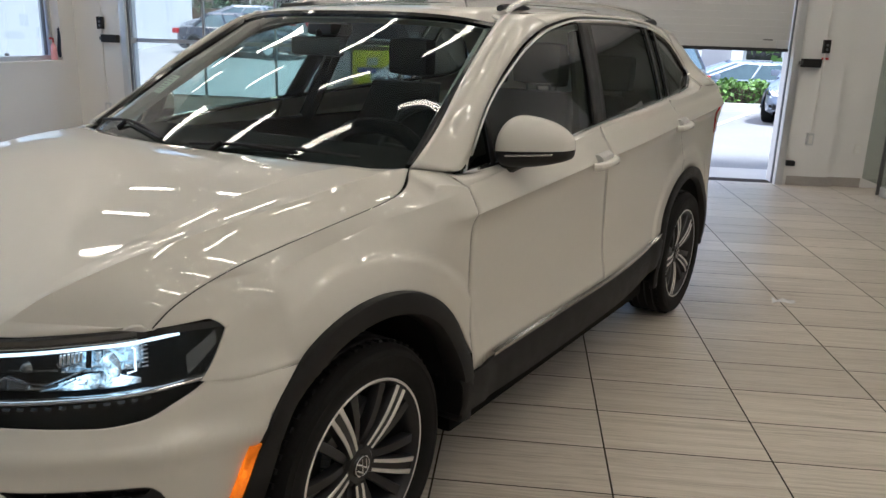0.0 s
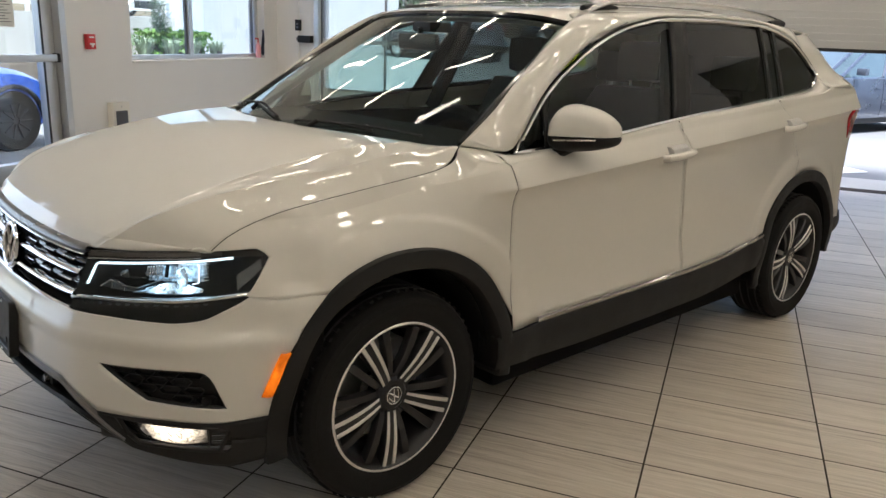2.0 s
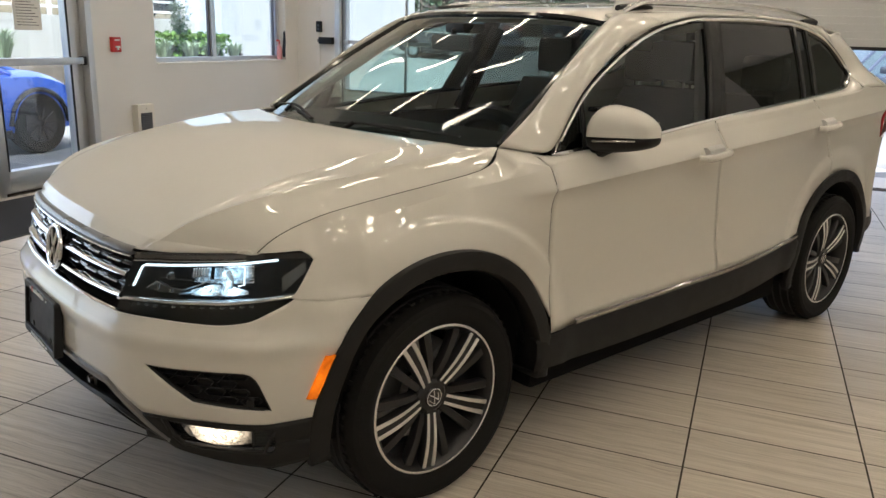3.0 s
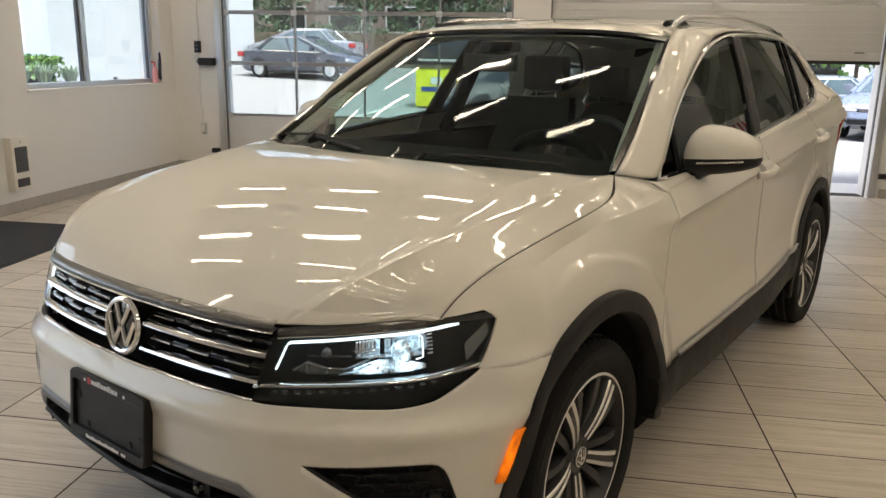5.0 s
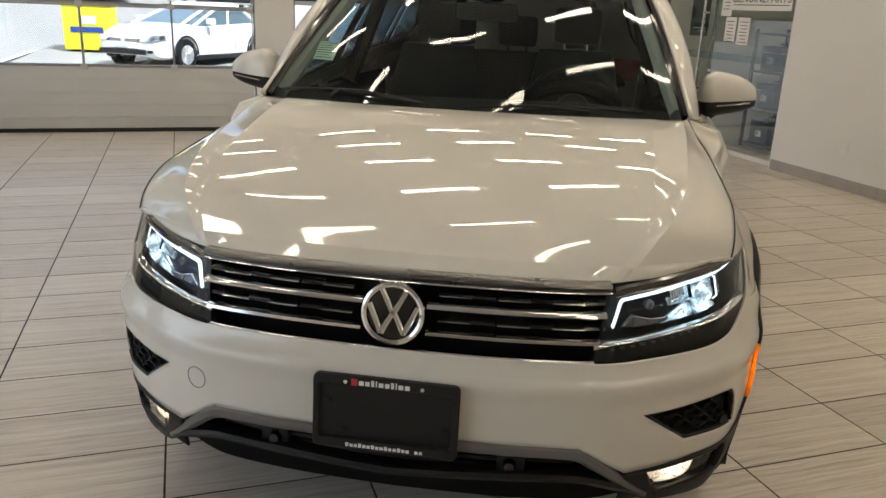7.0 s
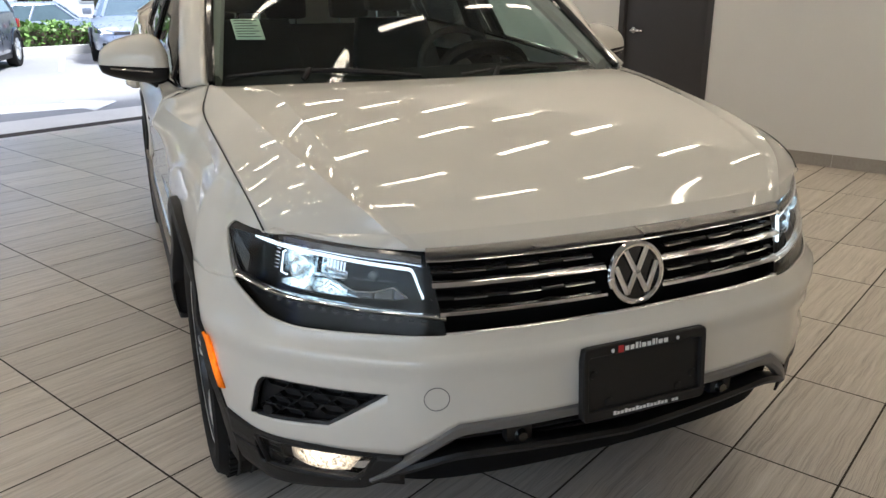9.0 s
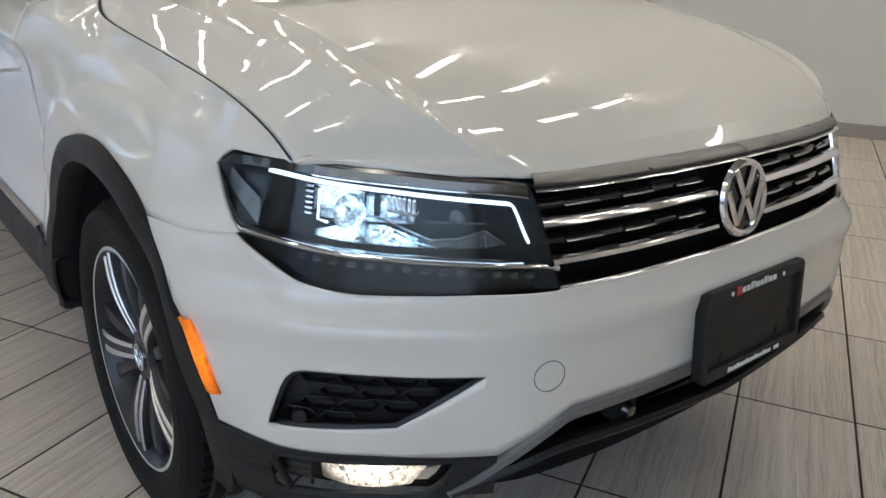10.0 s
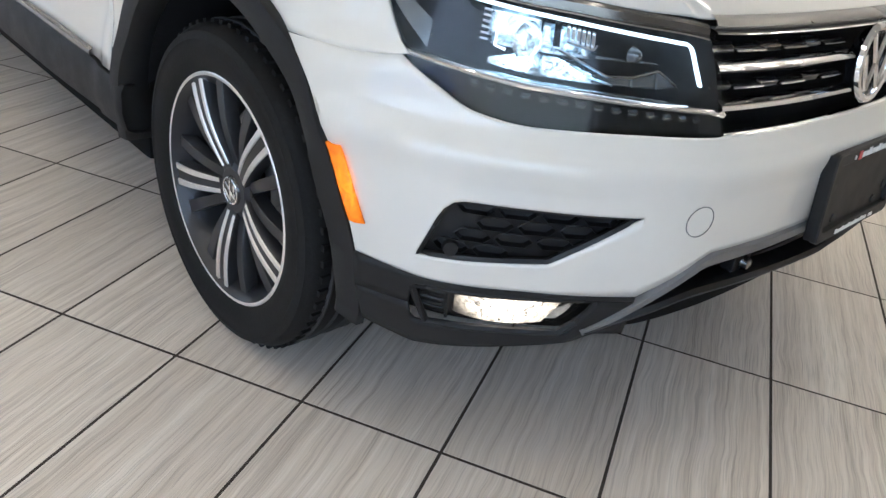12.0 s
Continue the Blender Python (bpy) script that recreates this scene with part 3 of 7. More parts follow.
def words(text, size, material, parent, m, name="lettering"):
    cu = bpy.data.curves.new(name, "FONT")
    cu.body, cu.size, cu.extrude, cu.align_x = text, size, .0008, "CENTER"
    tmp = bpy.data.objects.new(name, cu)
    me = bpy.data.meshes.new_from_object(tmp)
    bpy.data.objects.remove(tmp)
    me.materials.clear()
    me.materials.append(material)
    ob = new(name, me)
    ob.parent = parent
    ob.matrix_local = m
    return ob


sign = thing("parts_sign", "white sign with red and black lettering on the glass", "sign", ROOM @ pose(G - .006, 4.67, 1.75, 0, 0, -90))
part("board", boxes((-.45, .45, -.006, 0, -.215, .25), bevel=.002), PAPER, sign)
words("GENUINE", .125, INK, sign, pose(-.19, -.0075, -.135, 90, 0, 0))
words("PARTS", .125, surface("grey_ink", (.12, .12, .12), .6), sign, pose(.26, -.0075, -.135, 90, 0, 0))
part("rule", boxes((-.42, .42, -.0085, -.006, -.165, -.157), (-.42, .42, -.0085, -.006, -.008, .0)), INK, sign)
for k, x in enumerate((-.30, -.16, -.02, .12, .26)):
    part("red_block", boxes((x - .05, x - .018, -.0085, -.006, .03, .17), (x + .018, x + .05, -.0085, -.006, .03, .17), (x - .018, x + .018, -.0085, -.006, .085 if k % 2 == 0 else .03, .115 if k % 2 == 0 else .06)), RED, sign)
for i, (va, vb, za, zb_, lab) in enumerate(((5.13, 5.30, 1.47, 1.80, "white notice with red print taped to the glass"), (5.02, 5.20, 1.20, 1.46, "white notice with small print taped to the glass"), (4.80, 4.99, 1.18, 1.46, "pale notice with small print taped to the glass"))):
    n_ = thing("paper_notice", lab, "notice", ROOM @ pose(G - .002, 0, 0))
    part("sheet", boxes((-.0025, -.0005, va, vb, za, zb_)), PAPER, n_)
    for k in range(7):
        part("print_line", boxes((-.0034, -.0026, va + .03 + .01 * (k % 2), vb - .03 - .015 * (k % 3), zb_ - .05 - .035 * k, zb_ - .043 - .035 * k)), RED if i == 0 and k < 4 else INK, n_)
for k in range(2):
    st = thing("hours_sticker", "small white printed sticker on the glass door", "sticker", ROOM @ pose(G - .002, 5.33, .87 - .055 * k))
    part("mark", boxes((-.0022, -.0004, .04, .075, -.016, .016)), PAPER, st)
    part("bars", boxes((-.0022, -.0004, -.12, .03, .004, .010), (-.0022, -.0004, -.09, .03, -.010, -.004)), PAPER, st)
poster = thing("green_poster", "dark green poster behind the glass", "poster", ROOM @ pose(G + .03, 5.72, 1.62))
part("sheet", boxes((0, .003, -.17, .17, -.38, .45)), surface("dark_green_print", (.02, .05, .045), .4, vary=.15), poster)
part("print_line", boxes((-.0015, 0, -.13, .10, -.30, -.285), (-.0015, 0, -.13, .02, -.33, -.32), (-.0015, 0, -.05, .13, .22, .30)), PAPER, poster)

# ---- parts room: racks with black cases ----
def rack(m):
    r = thing("display_rack", "dark metal display rack of parts cases", "rack", m, "racks in the parts room")
    for x in (-.62, .62):
        for y in (-.22, .22):
            part("post", boxes((x - .015, x + .015, y - .015, y + .015, 0, 1.35), bevel=.003), CHARCOAL, r)
    for zz in (.03, .44, .86, 1.28):
        part("shelf", boxes((-.64, .64, -.24, .24, zz, zz + .025), bevel=.003), ALU if zz == .44 else CHARCOAL, r)


def case(m):
    c = thing("tool_case", "black plastic case with a red and white label", "case", m, "black cases on the racks")
    part("body", boxes((-.15, .15, -.17, .17, 0, .20), bevel=.018), BLACK_PLASTIC, c)
    part("lid", boxes((-.155, .155, -.175, .175, .205, .275), bevel=.02), BLACK_PLASTIC, c)
    part("handle", rod([(-.06, 0, .27), (-.06, 0, .30), (.06, 0, .30), (.06, 0, .27)], .01, 8), BLACK_PLASTIC, c)
    part("sticker", boxes((-.045, .045, -.174, -.169, .08, .15)), PAPER, c)
    part("red_mark", boxes((-.03, -.005, -.176, -.173, .10, .14)), RED, c)


RACKS = ((5.75, 4.75), (5.75, 3.3 + .2))
for (ru, rv) in RACKS:
    m = ROOM @ pose(ru, rv, 0, 0, 0, -90)
    rack(m)
    for zz in (.056, .466, .886):
        for dx in (-.42, 0.0, .42):
            case(m @ pose(dx + random.uniform(-.02, .02), random.uniform(-.03, .01), zz, 0, 0, random.uniform(-4, 4)))
cnt = thing("parts_counter", "grey service counter in the parts room", "counter", ROOM @ pose(7.4, 5.2, 0))
part("front", boxes((-.30, .30, -1.2, 1.2, 0, .95), bevel=.01), surface("counter_laminate", (.28, .28, .27), .4), cnt)
part("worktop", boxes((-.36, .36, -1.25, 1.25, .95, .99), bevel=.006), CHARCOAL, cnt)

scrap = thing("plastic_scrap", "crumpled clear plastic scrap on the floor", "litter", ROOM @ pose(2.775, 2.39, .002))
bm = bmesh.new()
rng = random.Random(4)
pts = [[bm.verts.new((-.07 + .035 * i + rng.uniform(-.01, .01), -.025 + .025 * j + rng.uniform(-.01, .01), abs(rng.gauss(.004, .008)))) for i in range(5)] for j in range(3)]
for a, b in zip(pts, pts[1:]):
    for k in range(4):
        bm.faces.new((a[k], a[k + 1], b[k + 1], b[k]))
part("film", bm, surface("clear_film", (.8, .8, .8), .12, vary=.05), scrap, smooth=0).modifiers.new("thickness", "SOLIDIFY").thickness = .001

# ---- the white car: x to its left, y to its rear, front axle at y = 0 ----
WHITE = surface("white_car_paint", (0.67, 0.645, 0.585), 0.5, vary=0.012, scale=2, fine=40, coat=1.0, spec=0.25)
WHITE.node_tree.nodes["Principled BSDF"].inputs["Coat IOR"].default_value = 1.62
CLAD = surface("grained_black_cladding", (0.015, 0.0148, 0.015), 0.52, vary=0.12, scale=15, fine=500, bump=0.25, spec=0.24)
GLOSS_BLACK = surface("gloss_black", (0.008, 0.008, 0.009), 0.12, vary=0.1, coat=0.6)
CHROME = surface("chrome", (0.86, 0.86, 0.87), 0.06, metal=1.0, vary=0.02)
CHIN = surface("satin_grey_trim", (0.15, 0.148, 0.145), 0.42, metal=0.15, vary=0.06, scale=8, fine=200)
BAND = surface("dark_satin_chrome", (0.20, 0.195, 0.19), 0.28, metal=0.85, vary=0.06, scale=8, fine=160)
BROW = surface("dark_chrome", (0.42, 0.41, 0.40), 0.10, metal=0.95, vary=0.05, scale=10)
TYRE = surface("tyre_rubber", (0.0105, 0.0103, 0.010), 0.70, vary=0.25, scale=9, fine=140, bump=0.25, spec=0.16)
RIM_DARK = surface("anthracite_rim", (0.020, 0.020, 0.022), 0.38, metal=0.3, vary=0.08, coat=0.15)
RIM_CUT = surface("machined_rim", (0.80, 0.79, 0.77), 0.32, metal=0.85, vary=0.04, scale=12)
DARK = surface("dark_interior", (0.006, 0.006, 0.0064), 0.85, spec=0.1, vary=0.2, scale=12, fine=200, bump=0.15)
CLOTH = surface("seat_cloth", (0.012, 0.012, 0.013), 0.8, vary=0.2, scale=20, fine=300, bump=0.3)
LINER = surface("headliner", (0.30, 0.30, 0.28), 0.9, vary=0.05)
TAIL_RED = surface("red_lens", (0.35, 0.01, 0.015), 0.15, vary=0.1, coat=0.8)
DISC = surface("brake_disc", (0.35, 0.34, 0.33), 0.4, metal=1.0, vary=0.15)
REFLECTOR = surface("reflector", (0.75, 0.77, 0.8), 0.12, metal=1.0, vary=0.1, scale=40, fine=200)
WINDSHIELD = glass("windshield_glass", (0.74, 0.88, 0.84), 0.004, 0.042)
SIDE_GLASS = glass("side_glass", (0.60, 0.73, 0.70), 0.004, 0.05)
PRIVACY = glass("privacy_glass", (0.12, 0.13, 0.125), 0.004, 0.05)
LENS = glass("lamp_lens", (0.93, 0.95, 0.96), 0.004, 0.03)


def lamp_glow(name, color, strength, cells, reach=0.55, dull=0.0):
    """Glow painted on lamp faces: brightest in the middle, broken by facet-like noise."""
    m = bpy.data.materials.new(name)
    n, l, b = nodes_of(m)
    tc, mid, ln = n.new("ShaderNodeTexCoord"), n.new("ShaderNodeVectorMath"), n.new("ShaderNodeVectorMath")
    mid.operation, ln.operation = "SUBTRACT", "LENGTH"
    mid.inputs[1].default_value = (0.5, 0.5, 0.5)
    l.new(tc.outputs["Generated"], mid.inputs[0])
    l.new(mid.outputs[0], ln.inputs[0])
    fall = n.new("ShaderNodeMapRange")
    fall.interpolation_type = "SMOOTHSTEP"
    fall.inputs["From Min"].default_value, fall.inputs["From Max"].default_value = 0.0, reach
    fall.inputs["To Min"].default_value, fall.inputs["To Max"].default_value = strength, 0.02
    l.new(ln.outputs["Value"], fall.inputs["Value"])
    vor = n.new("ShaderNodeTexNoise")
    vor.inputs["Scale"].default_value, vor.inputs["Detail"].default_value, vor.inputs["Distortion"].default_value = cells * .45, 2.5, 1.2
    l.new(tc.outputs["Object"], vor.inputs["Vector"])
    bw, mul = n.new("ShaderNodeMapRange"), n.new("ShaderNodeMath")
    bw.inputs["From Min"].default_value, bw.inputs["From Max"].default_value, bw.inputs["To Min"].default_value, bw.inputs["To Max"].default_value = .30 + .3 * dull, .72, 0.03, 1.8
    sep = n.new("ShaderNodeSeparateColor")
    l.new(vor.outputs["Color"], sep.inputs[0])
    l.new(sep.outputs[0], bw.inputs["Value"])
    mul.operation = "MULTIPLY"
    l.new(fall.outputs[0], mul.inputs[0])
    l.new(bw.outputs[0], mul.inputs[1])
    b.inputs["Base Color"].default_value = (0.5, 0.5, 0.5, 1)
    b.inputs["Metallic"].default_value, b.inputs["Roughness"].default_value = 0.9, 0.2
    b.inputs["Emission Color"].default_value = (*color, 1)
    l.new(mul.outputs[0], b.inputs["Emission Strength"])
    return m


AMBER = lamp_glow("amber_lens", (1.0, 0.20, 0.005), 0.42, 140, 0.95)
AMBER.node_tree.nodes["Principled BSDF"].inputs["Base Color"].default_value = (0.9, 0.22, 0.01, 1)
AMBER.node_tree.nodes["Principled BSDF"].inputs["Metallic"].default_value = 0.0
AMBER.node_tree.nodes["Principled BSDF"].inputs["Specular IOR Level"].default_value = 0.2
LED = glow("led_strip", (0.80, 0.95, 1.0), 0.7)
XENON = lamp_glow("low_beam", (0.60, 0.86, 1.0), 1.5, 170, 0.7, 0.15)
BEAM_SOFT = lamp_glow("soft_beam", (0.45, 0.74, 0.95), 0.55, 200, 0.85, 0.15)
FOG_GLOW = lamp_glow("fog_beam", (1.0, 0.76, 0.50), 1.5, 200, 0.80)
SMOKE_GREY = surface("grey_reflector", (0.16, 0.17, 0.175), 0.22, metal=0.6, vary=0.15, scale=30, fine=150)


def spline(P, t, breaks=()):
    """Catmull-Rom through P at t in 0..len(P)-1; at a break the curve has a corner."""
    P = np.asarray(P, float)
    n = len(P)
    i = min(max(int(math.floor(t)), 0), n - 2)
    f = t - i
    p1, p2 = P[i], P[i + 1]
    p0 = P[i - 1] if i > 0 and i not in breaks else 2 * p1 - p2
    p3 = P[i + 2] if i + 2 < n and i + 1 not in breaks else 2 * p2 - p1
    return 0.5 * (2 * p1 + (p2 - p0) * f + (2 * p0 - 5 * p1 + 4 * p2 - p3) * f * f + (3 * p1 - p0 - 3 * p2 + p3) * f ** 3)


def run(P, n, breaks=()):
    return [spline(P, k * (len(P) - 1) / (n - 1), breaks) for k in range(n)]


def ease(xs, ys):
    """A smooth curve y(x) that keeps to its points without overshoot."""
    xs, ys = np.asarray(xs, float), np.asarray(ys, float)
    h, d = np.diff(xs), np.diff(ys) / np.diff(xs)
    m = np.zeros(len(xs))
    m[0], m[-1] = d[0], d[-1]
    for k in range(1, len(xs) - 1):
        m[k] = 0 if d[k - 1] * d[k] <= 0 else 2 * d[k - 1] * d[k] / (d[k - 1] + d[k])

    def at(x):
        x = min(max(x, xs[0]), xs[-1])
        k = min(int(np.searchsorted(xs, x, "right")) - 1, len(xs) - 2)
        u = (x - xs[k]) / h[k]
        return ((2 * u ** 3 - 3 * u * u + 1) * ys[k] + (u ** 3 - 2 * u * u + u) * h[k] * m[k] + (3 * u * u - 2 * u ** 3) * ys[k + 1] + (u ** 3 - u * u) * h[k] * m[k + 1])
    return at


def lerp(xs, ys):
    return lambda x: float(np.interp(x, xs, ys))


def sheet(rows):
    """Verts and faces of a grid of points."""
    nv, nu = len(rows), len(rows[0])
    verts = [tuple(p) for r in rows for p in r]
    faces = [(j * nu + i, j * nu + i + 1, (j + 1) * nu + i + 1, (j + 1) * nu + i) for j in range(nv - 1) for i in range(nu - 1)]
    return verts, faces


def loft(net, nu, nv, breaks=(), vbreaks=()):
    """A smooth sheet through rows of control points."""
    net = np.asarray(net, float)
    rows = [run(r, nu, breaks) for r in net]
    cols = [run([r[i] for r in rows], nv, vbreaks) for i in range(nu)]
    return sheet([[cols[i][j] for i in range(nu)] for j in range(nv)])


def outward(ob, origin=(0, 1.6, .9)):
    """Turns a sheet of glass so that its front looks away from the cabin."""
    me, c = ob.data, Vector(origin)
    if sum((q.center - c).dot(q.normal) * q.area for q in me.polygons) < 0:
        me.flip_normals()
    ob.visible_shadow = False
    return ob


def mirrored(verts, faces):
    return [(-v[0], v[1], v[2]) for v in verts], [f[::-1] for f in faces]


def both(vf):
    """A half and its mirror image in one sheet."""
    v, f = vf
    verts, twin = [tuple(p) for p in v], [0] * len(v)
    for i, p in enumerate(v):
        if abs(p[0]) < 1e-4:
            twin[i] = i
        else:
            twin[i] = len(verts)
            verts.append((-p[0], p[1], p[2]))
    return verts, f + [tuple(twin[i] for i in g)[::-1] for g in f]


def weld(verts, faces):
    """Joins corners that meet, and drops the faces that shrink to nothing."""
    seen, keep, to = {}, [], []
    for v in verts:
        key = tuple(round(c, 4) for c in v)
        if key not in seen:
            seen[key] = len(keep)
            keep.append(tuple(v))
        to.append(seen[key])
    out = []
    for q in faces:
        ring = [to[i] for i in q]
        ring = [a for k, a in enumerate(ring) if a != ring[k - 1]]
        if len(set(ring)) == len(ring) > 2:
            out.append(tuple(ring))
    return keep, out


def strip(columns, n, surf, low, high, ease_top=False, mid=None):
    """Columns at a, each from low(a) to high(a), laid on surf(a, z); a row runs along mid(a)."""
    rows, half = [], n // 2
    for j in range(n):
        q = j / (n - 1)
        if mid is None:
            q = math.sin(q * math.pi / 2) if ease_top else q
            rows.append([surf(a, low(a) + (high(a) - low(a)) * q) for a in columns])
            continue
        row = []
        for a in columns:
            lo, hi = low(a), high(a)
            mz = min(max(mid(a), lo + .3 * (hi - lo)), hi - .08 * (hi - lo))
            if j <= half:
                row.append(surf(a, lo + (mz - lo) * (1 - (1 - j / half) ** 2.4)))
            else:
                t_ = (j - half) / (n - 1 - half)
                row.append(surf(a, mz + (hi - mz) * (math.sin(t_ * math.pi / 2) if ease_top else t_ ** 1.6)))
        rows.append(row)
    return sheet(rows)


car = thing("car", "white compact sport utility vehicle with black cladding and lit headlights", "car")

# -- body side --
TRACK, AXLE, HUB_Z, ARCH, FORE = 0.779, 2.79, 0.343, 0.481, 0.932
SQ = 2.12                                 # the wheel openings are a little squarer than circles
prof = ease([.18, .33, .46, .52, .60, .78, .90, .983, 1.03, 1.07, 1.12, 1.17], [.845, .893, .906, .902, .893, .898, .904, .908, .899, .885, .866, .845])
side_taper = ease([-.6, -.42, -.1, .4, 1.7, 2.5, 3.0, 3.4, 3.6], [.035, .012, 0, 0, 0, .02, .03, .055, .10])
shoulder = ease([.4, .55, .85, 1.1], [0, .25, 1, 1])
belt = ease([.40, .55, 1.14, 1.6, 2.55, 2.90, 3.05], [1.05, 1.065, 1.117, 1.155, 1.214, 1.242, 1.312])
belt_low = ease([.40, .55, 1.14, 1.6, 2.55, 2.95, 3.6], [1.045, 1.06, 1.112, 1.150, 1.209, 1.235, 1.27])
sill = ease([.30, .62, 1.6, 2.1, 2.34, 2.5], [.455, .460, .468, .495, .53, .55])


def crease_z(y):
    """The sharp line along the flank, at the height of the handles."""
    return .997 + .058 * (y - .9)


def flare(y, z):
    """The band that stands proud round the wheel openings."""
    out = 0.0
    for c, fade in ((0.0, (y + .36) / .14), (AXLE, (3.34 - y) / .14)):
        k = FORE if c == 0 and y < 0 else 1.0
        d = ((abs(y - c) / k) ** SQ + abs(z - HUB_Z) ** SQ) ** (1 / SQ) - ARCH
        if d < .105:
            t = min(1, (.105 - d) / .020)
            out += .010 * t * t * (3 - 2 * t) * min(max(fade, 0), 1)
    return out


def side(y, z):
    zc = z - shoulder(z) * (.014 + .058 * (y - .9))
    t = min(max((y - .28) / .20, 0), 1)
    sharp = max(0, 1 - (.983 - zc) / .075) ** 2.2 if zc < .983 else max(0, 1 - (zc - .983) / .08)
    return (prof(zc) + .024 * sharp * t * t * (3 - 2 * t) + flare(y, z) - side_taper(y), y, z)


q_top = lerp([2.38, 2.55, 2.95, 3.02, 3.3, 3.56], [1.205, 1.211, 1.237, 1.255, 1.262, 1.23])


def arch_low(y, floor_z):
    for c in (0.0, AXLE):
        k = FORE if c == 0 and y < 0 else 1.0
        if abs(y - c) < ARCH * k:
            return max(floor_z, HUB_Z + (ARCH ** SQ - (abs(y - c) / k) ** SQ) ** (1 / SQ))
    return floor_z


def columns(a, b, n, *knots):
    return sorted(set([round(a + (b - a) * k / (n - 1), 5) for k in range(n)]) | {k for k in knots if a <= k <= b})


arch_knots = [c - ARCH * math.copysign(abs(math.cos(k * math.pi / 48)) ** (2 / SQ), math.cos(k * math.pi / 48)) * (FORE if c == 0 and k < 24 else 1) for c in (0.0, AXLE) for k in range(49)]

# -- front wrap: plan curve from the middle round the corner --
plan = run([(0, -.885), (.165, -.880), (.32, -.868), (.483, -.838), (.60, -.778), (.70, -.705), (.80, -.608), (.868, -.49), (.903, -.39), (.912, -.27), (.914, -.20)], 181)
plan_s = np.concatenate([[0], np.cumsum([np.hypot(*(plan[i + 1] - plan[i])) for i in range(180)])])
plan_x, plan_y = np.array([p[0] for p in plan]), np.array([p[1] for p in plan])
inset = ease([.20, .30, .40, .52, .59, .632, .642, .652, .69, .76, .87, .95], [.075, .035, .018, .006, .006, .0, .002, .010, .030, .043, .076, .115])


def at_x(x):
    return float(np.interp(x, plan_x, plan_s))


def at_y(y):
    return float(np.interp(y, plan_y, plan_s))


def wrap(s, z, sink=0.0):
    """A point of the nose, s metres from the middle line, sunk in by a little."""
    a, g = abs(s), 1 if s >= 0 else -1
    x, y = float(np.interp(a, plan_s, plan_x)), float(np.interp(a, plan_s, plan_y))
    x2, y2 = float(np.interp(a + .02, plan_s, plan_x)), float(np.interp(a + .02, plan_s, plan_y))
    x1, y1 = float(np.interp(max(a - .02, 0), plan_s, plan_x)), float(np.interp(max(a - .02, 0), plan_s, plan_y))
    d = math.hypot(x2 - x1, y2 - y1)
    nx, ny = -(y2 - y1) / d, (x2 - x1) / d
    fade = min(max((y + .40) / .22, 0), 1)
    fade = fade * fade * (3 - 2 * fade)
    if y > -.54 and .58 < z < .79:        # the ledge runs out before the wheel opening
        f2, lowly = min((y + .54) / .22, 1), min((z - .58) / .05, (.79 - z) / .08, 1)
        fade = 1 - (1 - fade) * (1 - f2 * f2 * (3 - 2 * f2) * lowly * lowly * (3 - 2 * lowly))
    k = inset(z) * (1 - .8 * fade) + sink
    if a < 0.12:
        nx *= a / 0.12
    return (g * (x + nx * k), y + ny * k, z)


S_END = at_y(-.262)
white_low = lerp([0, at_x(.435), at_x(.553), at_x(.72), at_x(.83), at_y(-.43), S_END], [.498, .492, .412, .414, .410, .422, .44])
H0, H1 = at_x(.457), at_y(-.412)
hl_top = ease([H0, at_x(.505), at_x(.645), at_x(.758), at_x(.825), at_y(-.44), H1], [.694, .850, .864, .874, .880, .878, .862])
hl_low = ease([H0, at_x(.60), at_x(.73), at_x(.80), at_x(.835), at_y(-.486), H1], [.690, .691, .689, .700, .724, .763, .858])


seam_z = ease([-.50, -.487, -.46, -.43, -.40, -.37, -.25], [.765, .7625, .757, .7525, .749, .747, .7455])   # where the bumper meets the wing


def head_low(s):
    if s <= H0:
        return .691
    y = float(np.interp(s, plan_s, plan_y))
    return hl_low(s) - .001 if y < -.487 else seam_z(y) - .0008


def bumper_face(s, z):
    """The bumper's skin, flush with the wing at the wheel opening."""
    q = min(max((float(np.interp(s, plan_s, plan_y)) + .60) / .22, 0), 1)
    return wrap(s, z, .0058 * q * q * (3 - 2 * q))


VENT0, VENT1, VENT2, VENT3 = at_x(.574), at_x(.690), at_x(.818), at_x(.836)
vent_top = lerp([0, VENT0, VENT2 - .06, VENT2 - .035, VENT2 - .02, VENT2 - .006, VENT2 + .004, VENT3, S_END], [.564, .564, .567, .5655, .561, .548, .530, .452, .452])
vent_low = lerp([0, VENT0, VENT1, VENT3, S_END], [.564, .564, .471, .452, .452])


def bumper_low(s):
    y = float(np.interp(s, plan_s, plan_y))
    return max(white_low(s), arch_low(y, 0.0) if y > -.49 else 0)


